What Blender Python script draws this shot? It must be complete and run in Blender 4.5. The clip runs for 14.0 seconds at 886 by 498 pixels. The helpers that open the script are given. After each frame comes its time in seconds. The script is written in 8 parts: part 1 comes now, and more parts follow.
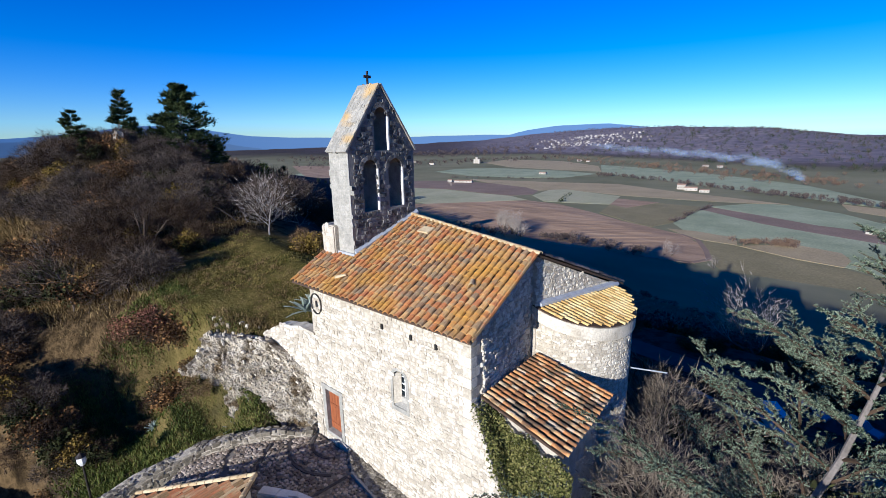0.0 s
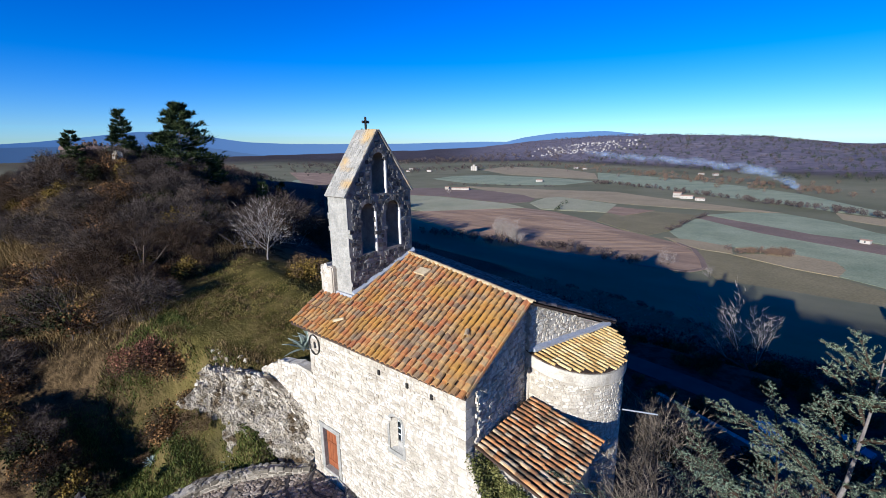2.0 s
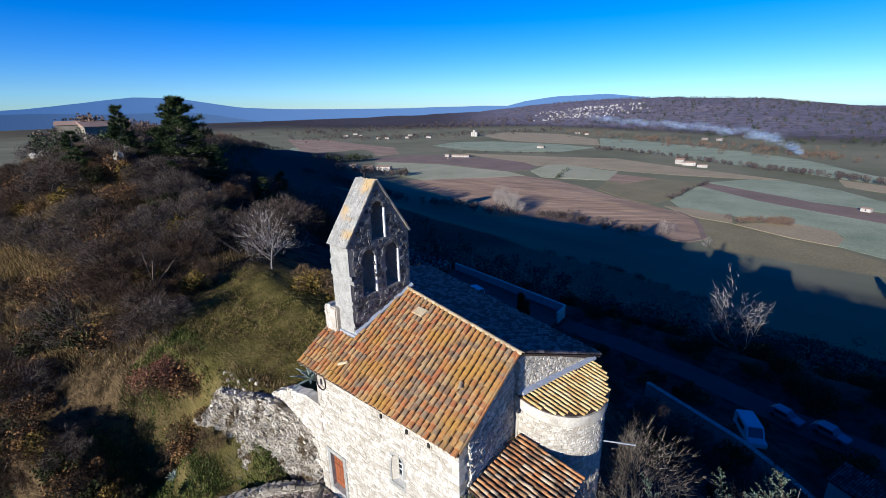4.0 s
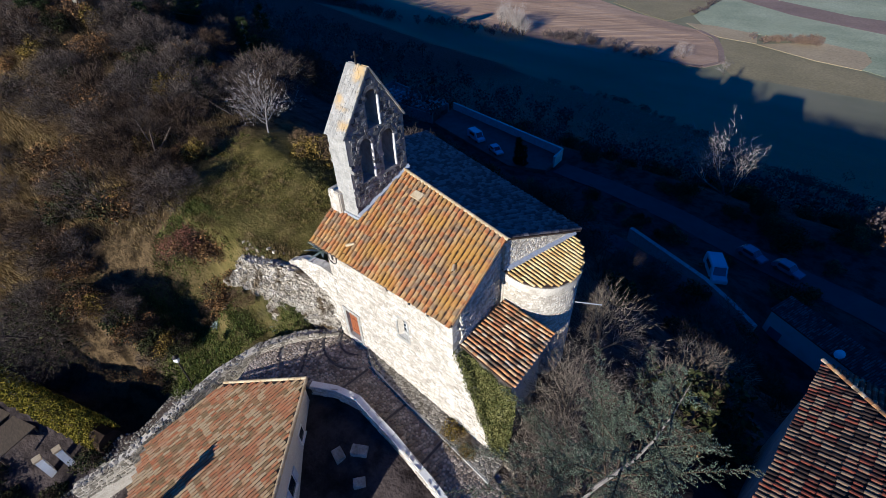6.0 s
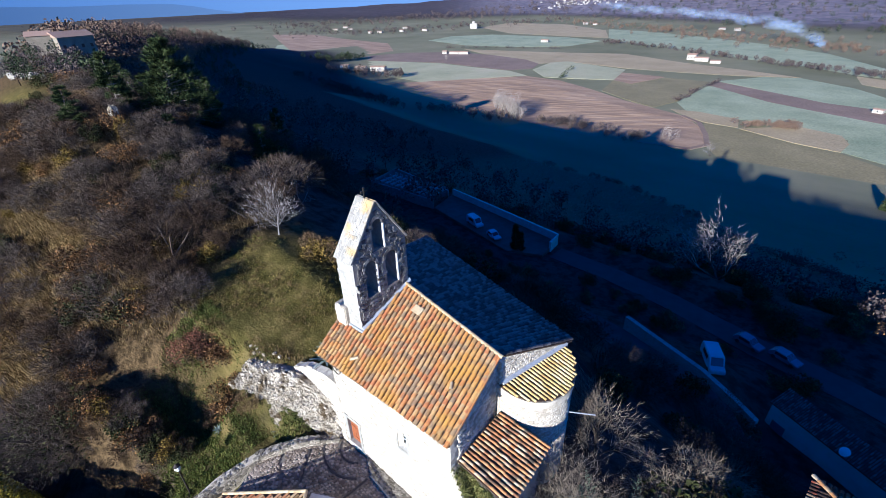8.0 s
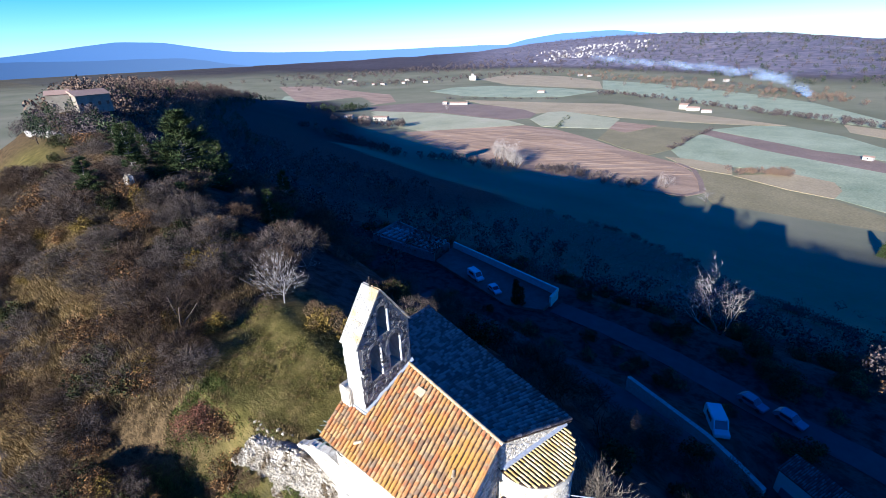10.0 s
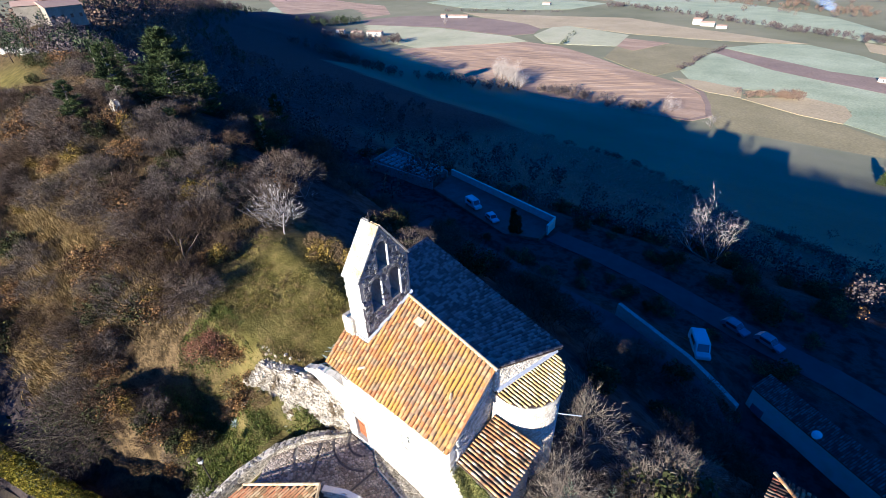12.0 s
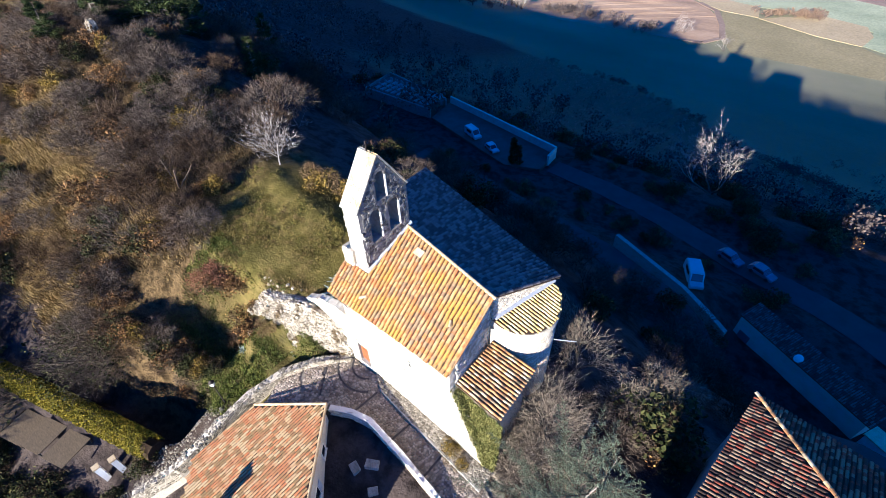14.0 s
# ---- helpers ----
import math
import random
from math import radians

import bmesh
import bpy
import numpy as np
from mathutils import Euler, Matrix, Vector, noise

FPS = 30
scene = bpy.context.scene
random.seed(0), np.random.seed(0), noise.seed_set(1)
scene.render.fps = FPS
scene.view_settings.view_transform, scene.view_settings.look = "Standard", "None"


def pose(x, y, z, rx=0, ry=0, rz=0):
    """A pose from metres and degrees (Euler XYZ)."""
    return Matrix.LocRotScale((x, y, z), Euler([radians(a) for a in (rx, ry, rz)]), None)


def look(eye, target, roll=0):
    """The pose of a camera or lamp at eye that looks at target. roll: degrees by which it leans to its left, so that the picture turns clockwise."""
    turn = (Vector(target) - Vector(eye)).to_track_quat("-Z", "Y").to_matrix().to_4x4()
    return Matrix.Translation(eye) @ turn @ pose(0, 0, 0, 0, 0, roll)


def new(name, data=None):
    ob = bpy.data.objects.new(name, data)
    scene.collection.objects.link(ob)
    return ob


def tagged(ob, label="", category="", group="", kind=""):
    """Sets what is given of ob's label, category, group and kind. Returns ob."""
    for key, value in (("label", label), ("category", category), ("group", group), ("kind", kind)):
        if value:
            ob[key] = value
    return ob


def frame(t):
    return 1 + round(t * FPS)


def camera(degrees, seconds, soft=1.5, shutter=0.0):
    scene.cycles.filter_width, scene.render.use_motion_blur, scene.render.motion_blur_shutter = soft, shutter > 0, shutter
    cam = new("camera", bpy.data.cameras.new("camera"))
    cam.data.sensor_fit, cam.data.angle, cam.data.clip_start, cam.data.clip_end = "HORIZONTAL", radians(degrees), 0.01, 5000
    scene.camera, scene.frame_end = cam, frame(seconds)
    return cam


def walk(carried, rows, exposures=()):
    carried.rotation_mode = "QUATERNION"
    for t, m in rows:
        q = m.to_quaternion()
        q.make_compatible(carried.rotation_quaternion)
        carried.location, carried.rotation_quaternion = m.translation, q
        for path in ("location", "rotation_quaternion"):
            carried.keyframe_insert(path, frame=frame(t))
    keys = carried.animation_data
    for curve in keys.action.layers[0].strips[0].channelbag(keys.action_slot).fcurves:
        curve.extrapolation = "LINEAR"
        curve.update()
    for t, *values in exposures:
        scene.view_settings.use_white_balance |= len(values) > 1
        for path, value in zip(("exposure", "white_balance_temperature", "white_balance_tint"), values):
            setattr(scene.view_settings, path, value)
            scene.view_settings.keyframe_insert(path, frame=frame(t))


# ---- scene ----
cam = camera(89.1, 14.0, soft=0.9)
ROWS = [
    (0, (-0.363, 0.341, -0.857), (-13.191, 14.887, -5.742), -1.10),
    (0.5, (-0.380, 0.343, -0.590), (-13.163, 14.915, -5.514), -1.10),
    (1, (-0.364, 0.345, -0.312), (-13.137, 14.967, -5.112), -1.09),
    (1.5, (-0.321, 0.347, 0.197), (-13.102, 14.993, -4.506), -0.86),
    (2, (-0.257, 0.349, 0.973), (-13.029, 15.031, -3.643), -0.88),
    (2.2, (-0.226, 0.350, 1.346), (-13.001, 15.030, -3.265), -0.81),
    (4.3, (0.194, 0.362, 5.794), (-12.190, 14.485, -1.075), -1.49),
    (4.5, (0.237, 0.364, 6.170), (-11.974, 14.272, -1.409), -1.55),
    (5, (0.343, 0.367, 7.050), (-11.259, 13.533, -2.545), -1.75),
    (5.5, (0.445, 0.371, 7.863), (-10.377, 12.559, -3.727), -2.02),
    (6, (0.540, 0.375, 8.642), (-9.833, 11.985, -3.913), -2.25),
    (6.5, (0.626, 0.380, 9.422), (-9.759, 11.996, -3.116), -2.27),
    (7, (0.702, 0.384, 10.229), (-10.052, 12.458, -1.543), -2.22),
    (7.5, (0.767, 0.389, 11.071), (-10.414, 13.006, 0.310), -2.15),
    (8, (0.819, 0.394, 11.940), (-10.666, 13.397, 1.990), -2.10),
    (8.5, (0.859, 0.399, 12.807), (-10.839, 13.672, 3.479), -2.05),
    (9, (0.886, 0.405, 13.627), (-10.970, 13.866, 4.781), -2.04),
    (9.2, (0.894, 0.407, 13.931), (-11.001, 13.933, 5.239), -2.09),
    (10.2, (0.903, 0.419, 15.119), (-11.146, 14.097, 6.889), -2.25),
    (11.5, (0.860, 0.436, 15.651), (-10.636, 13.461, 5.741), -2.05),
    (12, (0.832, 0.443, 15.627), (-10.164, 12.900, 4.495), -2.13),
    (12.5, (0.802, 0.450, 15.571), (-9.788, 12.418, 3.544), -2.12),
    (13, (0.772, 0.458, 15.543), (-9.479, 12.040, 2.864), -2.02),
    (13.5, (0.747, 0.465, 15.542), (-9.269, 11.732, 2.398), -2.17),
    (14, (0.729, 0.473, 15.439), (-9.078, 11.506, 1.944), -2.37),
]
walk(cam, [(t, look(eye, target, roll)) for t, eye, target, roll in ROWS],
     exposures=[(0.0, 1.02, 4600, 10), (4.5, 0.98, 4600, 10), (6.5, 1.08, 4650, 10), (7.5, 1.42, 4500, 10), (9.0, 1.74, 4420, 10), (11.5, 2.12, 4800, 10), (14.0, 2.3, 4850, 10)])

# ---- world and sun ----
SUN_AZ = Vector((0.095, -1.0, 0)).normalized()
SUN_EL = radians(15.0)
to_sun = Vector((SUN_AZ.x * math.cos(SUN_EL), SUN_AZ.y * math.cos(SUN_EL), math.sin(SUN_EL)))
world = bpy.data.worlds.new("sky")
scene.world = world
world.use_nodes = True
wn = world.node_tree
sky = wn.nodes.new("ShaderNodeTexSky")
sky.sky_type = "NISHITA"
sky.sun_disc = False
sky.sun_elevation = SUN_EL
sky.sun_rotation = math.atan2(to_sun.x, to_sun.y)
sky.altitude = 1200
sky.air_density, sky.dust_density, sky.ozone_density = 1.0, 0.1, 4.0
deep = wn.nodes.new("ShaderNodeHueSaturation")
deep.inputs["Saturation"].default_value, deep.inputs["Hue"].default_value = 1.32, 0.517
wn.links.new(sky.outputs[0], deep.inputs["Color"])
wn.links.new(deep.outputs[0], wn.nodes["Background"].inputs[0])
wn.nodes["Background"].inputs[1].default_value = 0.062
sun = new("sun", bpy.data.lights.new("sun", "SUN"))
sun.data.energy, sun.data.angle, sun.data.color = 5.0, radians(0.5), (1.0, 0.79, 0.52)
sun.matrix_world = look(to_sun * 100, (0, 0, 0))


# ---- small helpers ----
def empty(name, at=(0, 0, 0)):
    ob = new(name)
    ob.empty_display_size = 0.2
    ob.location = at
    return ob


def part(name, bm, material, parent=None, label="", smooth=False):
    me = bpy.data.meshes.new(name)
    bm.normal_update()
    bm.to_mesh(me)
    bm.free()
    if smooth:
        me.polygons.foreach_set("use_smooth", [True] * len(me.polygons))
    return shared(name, me, material, parent, label)


def shared(name, me, material, parent=None, label=""):
    if material is not None and not me.materials:
        me.materials.append(material)
    ob = new(name, me)
    if parent is not None:
        ob.parent = parent
        if parent.type == "EMPTY" and parent.parent is None:
            ob.matrix_parent_inverse = Matrix.Translation(-parent.location)
    if label:
        ob["label"] = label
    return ob


def raw(name, verts, faces, material, parent=None, label="", smooth=False):
    me = bpy.data.meshes.new(name)
    me.from_pydata([tuple(v) for v in verts], [], faces)
    me.validate()
    if smooth:
        me.polygons.foreach_set("use_smooth", [True] * len(me.polygons))
    return shared(name, me, material, parent, label)


def add_box(bm, lo, hi, m=None):
    vs = [bm.verts.new((x, y, z)) for z in (lo[2], hi[2]) for y in (lo[1], hi[1]) for x in (lo[0], hi[0])]
    for f in ((0, 2, 3, 1), (4, 5, 7, 6), (0, 1, 5, 4), (2, 6, 7, 3), (1, 3, 7, 5), (0, 4, 6, 2)):
        bm.faces.new([vs[i] for i in f])
    if m is not None:
        bmesh.ops.transform(bm, matrix=m, verts=vs)
    return vs


def add_prism(bm, low, high):
    """A solid between two rings of equally many points."""
    a = [bm.verts.new(p) for p in low]
    b = [bm.verts.new(p) for p in high]
    n = len(a)
    bm.faces.new(list(reversed(a)))
    bm.faces.new(b)
    for i in range(n):
        bm.faces.new((a[i], a[(i + 1) % n], b[(i + 1) % n], b[i]))
    return a + b


def add_tube(bm, points, radii, sides=6, cap=True):
    rings = []
    for i, p in enumerate(points):
        p = Vector(p)
        d = (Vector(points[min(i + 1, len(points) - 1)]) - Vector(points[max(i - 1, 0)])).normalized()
        s = d.orthogonal().normalized()
        t = d.cross(s)
        rings.append([bm.verts.new(p + (s * math.cos(a) + t * math.sin(a)) * radii[i])
                      for a in [2 * math.pi * k / sides for k in range(sides)]])
    for a, b in zip(rings, rings[1:]):
        for k in range(sides):
            bm.faces.new((a[k], a[(k + 1) % sides], b[(k + 1) % sides], b[k]))
    if cap:
        bm.faces.new(rings[-1])
        bm.faces.new(list(reversed(rings[0])))


def smoothstep(a, b, v):
    k = np.clip((np.asarray(v, float) - a) / (b - a), 0, 1)
    return k * k * (3 - 2 * k)


# ---- materials ----
def material(name, colors, scale=4.0, rough=0.9, bump=0.3, bump_scale=30.0, detail=6.0, obj_random=0.0,
             stops=None, fine=None, stretch=(1, 1, 1), metal=0.0, spec=0.3, dist=0.02, island=0.0, stain=None):
    """Noise over a ramp of colours, a second finer noise, relief, and a lightness that differs from piece to piece."""
    m = bpy.data.materials.new(name)
    m.use_nodes = True
    nt = m.node_tree
    N, L = nt.nodes, nt.links
    bsdf = N["Principled BSDF"]
    geo = N.new("ShaderNodeNewGeometry")
    mp = N.new("ShaderNodeMapping")
    mp.inputs["Scale"].default_value = stretch
    L.new(geo.outputs["Position"], mp.inputs[0])
    big = N.new("ShaderNodeTexNoise")
    big.inputs["Scale"].default_value, big.inputs["Detail"].default_value = scale, detail
    big.inputs["Roughness"].default_value = 0.62
    L.new(mp.outputs[0], big.inputs["Vector"])
    ramp = N.new("ShaderNodeValToRGB")
    els = ramp.color_ramp.elements
    k = len(colors)
    pos = stops or [0.3 + 0.4 * i / max(1, k - 1) for i in range(k)]
    while len(els) < k:
        els.new(0.5)
    for e, p, c in zip(els, pos, colors):
        e.position, e.color = p, (*c, 1)
    value = big.outputs["Fac"]
    rnd = None
    if obj_random or island:
        info = N.new("ShaderNodeObjectInfo")
        rnd = info.outputs["Random"] if obj_random else geo.outputs["Random Per Island"]
        add = N.new("ShaderNodeMath")
        add.operation = "MULTIPLY_ADD"
        L.new(rnd, add.inputs[0])
        add.inputs[1].default_value = obj_random or island
        sub = N.new("ShaderNodeMath")
        sub.operation = "ADD"
        L.new(value, sub.inputs[0])
        sub.inputs[1].default_value = -(obj_random or island) / 2
        L.new(sub.outputs[0], add.inputs[2])
        value = add.outputs[0]
    L.new(value, ramp.inputs[0])
    small = N.new("ShaderNodeTexNoise")
    small.inputs["Scale"].default_value, small.inputs["Detail"].default_value = bump_scale, 5
    L.new(mp.outputs[0], small.inputs["Vector"])
    mix = N.new("ShaderNodeMix")
    mix.data_type, mix.blend_type = "RGBA", "OVERLAY"
    mix.inputs["Factor"].default_value = 0.45 if fine is None else fine
    L.new(ramp.outputs[0], mix.inputs["A"])
    L.new(small.outputs["Fac"], mix.inputs["B"])
    out = mix.outputs["Result"]
    if stain:
        color, size, lo, hi = stain
        sn = N.new("ShaderNodeTexNoise")
        sn.inputs["Scale"].default_value, sn.inputs["Detail"].default_value = size, 8
        L.new(geo.outputs["Position"], sn.inputs["Vector"])
        mr = N.new("ShaderNodeMapRange")
        mr.inputs["From Min"].default_value, mr.inputs["From Max"].default_value = lo, hi
        L.new(sn.outputs["Fac"], mr.inputs["Value"])
        sm = N.new("ShaderNodeMix")
        sm.data_type = "RGBA"
        L.new(mr.outputs[0], sm.inputs["Factor"])
        L.new(out, sm.inputs["A"])
        sm.inputs["B"].default_value = (*color, 1)
        out = sm.outputs["Result"]
    L.new(out, bsdf.inputs["Base Color"])
    bsdf.inputs["Roughness"].default_value = rough
    bsdf.inputs["Metallic"].default_value = metal
    bsdf.inputs["Specular IOR Level"].default_value = spec
    if bump:
        b = N.new("ShaderNodeBump")
        b.inputs["Strength"].default_value, b.inputs["Distance"].default_value = bump, dist
        L.new(small.outputs["Fac"], b.inputs["Height"])
        L.new(b.outputs[0], bsdf.inputs["Normal"])
    return m


LIME = [(0.32, 0.28, 0.215), (0.45, 0.40, 0.32), (0.54, 0.49, 0.40)]
M_stone = material("limestone", LIME, 1.3, bump=0.6, bump_scale=14, obj_random=0.35, dist=0.04)
M_stone_j = material("limestone_rubble", LIME, 1.3, bump=0.6, bump_scale=14, island=0.5, dist=0.04)
# weathered stone, darkened further for the shade on the gable's east face
GREY_SHADED = [(0.045, 0.042, 0.04), (0.105, 0.098, 0.09), (0.22, 0.205, 0.185)]
M_stone_shade = material("weathered_limestone_shaded", GREY_SHADED, 1.6, bump=0.7, bump_scale=12, obj_random=0.4, dist=0.04)
M_stone_shade_j = material("weathered_rubble_shaded", GREY_SHADED, 1.6, bump=0.7, bump_scale=12, island=0.4, dist=0.04)
M_mortar = material("lime_mortar", [(0.29, 0.252, 0.195), (0.42, 0.373, 0.30)], 2.6, bump=0.8, bump_scale=14, dist=0.05)
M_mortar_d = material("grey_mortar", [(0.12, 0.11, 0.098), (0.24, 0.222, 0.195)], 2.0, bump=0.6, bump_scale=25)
M_ashlar = material("dressed_stone", [(0.20, 0.19, 0.165), (0.33, 0.31, 0.27)], 2.5, bump=0.5, bump_scale=16, obj_random=0.12)
M_coping = material("coping_stone", [(0.19, 0.18, 0.155), (0.32, 0.295, 0.25)], 1.5, bump=0.5, bump_scale=16, obj_random=0.2,
                    stain=((0.42, 0.27, 0.08), 0.8, 0.54, 0.74))
M_coping_j = material("coping_rubble", [(0.19, 0.18, 0.155), (0.34, 0.315, 0.27)], 1.5, bump=0.5, bump_scale=16, island=0.3,
                      stain=((0.42, 0.27, 0.08), 0.8, 0.52, 0.72))
CLAY = [(0.25, 0.155, 0.08), (0.32, 0.235, 0.125), (0.39, 0.145, 0.048), (0.50, 0.225, 0.065), (0.43, 0.30, 0.14), (0.54, 0.33, 0.115), (0.42, 0.165, 0.058)]
CLAY_AT = [0.12, 0.28, 0.38, 0.5, 0.6, 0.72, 0.86]
LICHEN = ((0.50, 0.27, 0.045), 0.6, 0.47, 0.68)
M_tile = material("clay_tile", CLAY, 1.3, bump=0.4, bump_scale=22, obj_random=0.8, stops=CLAY_AT, stain=LICHEN)
M_tile_j = material("clay_tiles", CLAY, 1.3, bump=0.4, bump_scale=22, island=0.8, stops=CLAY_AT, stain=LICHEN)
# clay tiles darkened to grey: the shade of unlit slopes is in the colour
M_tile_shade = material("shaded_clay_tiles", [(0.045, 0.037, 0.036), (0.085, 0.07, 0.066), (0.15, 0.125, 0.115)], 1.3, bump=0.4, bump_scale=22, island=0.6)
M_tile_y = material("yellow_tile", [(0.36, 0.23, 0.07), (0.55, 0.38, 0.13), (0.62, 0.47, 0.21)], 1.2, bump=0.4, bump_scale=22, obj_random=0.4,
                    stain=((0.35, 0.13, 0.04), 1.3, 0.66, 0.72))
M_tile_v = material("vestry_tile", [(0.22, 0.11, 0.045), (0.42, 0.19, 0.06), (0.46, 0.28, 0.12), (0.50, 0.39, 0.24)], 1.5, bump=0.4, bump_scale=22, obj_random=0.45, stain=((0.075, 0.058, 0.036), 1.7, 0.5, 0.68))
M_tile_cap = material("ridge_tile", [(0.34, 0.24, 0.12), (0.50, 0.40, 0.24)], 2.0, bump=0.5, bump_scale=20, obj_random=0.3)
M_tile_red = material("red_clay_tiles", [(0.035, 0.02, 0.012), (0.13, 0.03, 0.014), (0.19, 0.05, 0.022), (0.20, 0.13, 0.07)], 1.6, bump=0.4, bump_scale=22, island=0.95)
M_tile_house = material("house_clay_tiles", [(0.21, 0.135, 0.06), (0.36, 0.13, 0.05), (0.38, 0.22, 0.10), (0.40, 0.29, 0.155)], 1.2, bump=0.4, bump_scale=22, island=0.75,
                        stain=((0.36, 0.15, 0.065), 0.7, 0.5, 0.7))
M_underlay = material("channel_tiles", [(0.035, 0.024, 0.016), (0.075, 0.045, 0.028)], 2.0, bump=0.3, bump_scale=20)
M_lead = material("lead", [(0.30, 0.31, 0.33), (0.42, 0.43, 0.45)], 3.0, rough=0.4, metal=0.15, bump=0.1)
M_iron = material("iron", [(0.02, 0.018, 0.016), (0.05, 0.04, 0.035)], 6.0, rough=0.6, metal=0.6, bump=0.2)
M_black = material("opening_shade", [(0.01, 0.01, 0.01), (0.02, 0.018, 0.015)], 3.0, bump=0)
M_door = material("varnished_wood", [(0.13, 0.042, 0.016), (0.25, 0.082, 0.028)], 3.0, rough=0.5, bump=0.2, stretch=(6, 6, 0.6), obj_random=0.2)
M_white = material("white_paint", [(0.66, 0.65, 0.62), (0.78, 0.77, 0.74)], 2.0, rough=0.6, bump=0.1)
M_glass = material("dark_glass", [(0.015, 0.02, 0.025), (0.03, 0.035, 0.04)], 1.0, rough=0.08, bump=0, spec=0.6)
M_render = material("grey_render", [(0.30, 0.28, 0.25), (0.42, 0.39, 0.34)], 1.0, bump=0.3, bump_scale=40)
M_render_l = material("pale_render", [(0.42, 0.38, 0.32), (0.54, 0.50, 0.43)], 0.7, bump=0.3, bump_scale=40)
M_white_stone = material("pale_stone", [(0.55, 0.52, 0.46), (0.68, 0.65, 0.58)], 1.5, bump=0.3, bump_scale=25)
M_shutter = material("blue_grey_paint", [(0.30, 0.34, 0.42), (0.40, 0.44, 0.52)], 2.0, rough=0.6, bump=0.1)
M_plank = material("grey_planks", [(0.065, 0.047, 0.026), (0.14, 0.102, 0.058)], 3.0, bump=0.4, bump_scale=20, stretch=(1, 5, 1))
M_joint = material("paving_joint", [(0.11, 0.095, 0.078), (0.19, 0.165, 0.135)], 3.0, bump=0.4, bump_scale=30)
M_verge = material("stony_earth", [(0.11, 0.09, 0.06), (0.22, 0.19, 0.145), (0.34, 0.30, 0.24)], 2.2, bump=0.9, bump_scale=9, dist=0.08)
M_cobble_j = material("cobbles", [(0.135, 0.105, 0.078), (0.235, 0.19, 0.145), (0.34, 0.285, 0.225)], 0.8, bump=0.4, bump_scale=12, island=0.5)
M_rock = material("rock", [(0.17, 0.14, 0.095), (0.36, 0.315, 0.24), (0.50, 0.45, 0.365)], 1.4, bump=1.0, bump_scale=7, dist=0.25, stain=((0.10, 0.07, 0.034), 1.1, 0.5, 0.66))
M_rock_pale = material("pale_rock", [(0.20, 0.165, 0.115), (0.36, 0.315, 0.24), (0.46, 0.41, 0.33)], 1.8, bump=0.9, bump_scale=9, dist=0.08, obj_random=0.5)
M_rubble = material("brown_rubble", [(0.10, 0.085, 0.062), (0.18, 0.157, 0.12), (0.27, 0.24, 0.188)], 2.0, bump=0.7, bump_scale=12, island=0.5, dist=0.04)
M_rock_grey = material("grey_rock", [(0.15, 0.135, 0.11), (0.24, 0.22, 0.185), (0.33, 0.305, 0.26)], 1.6, bump=0.9, bump_scale=10, dist=0.06)
M_bark = material("bark", [(0.10, 0.085, 0.075), (0.20, 0.175, 0.155)], 2.0, bump=0.5, bump_scale=20)
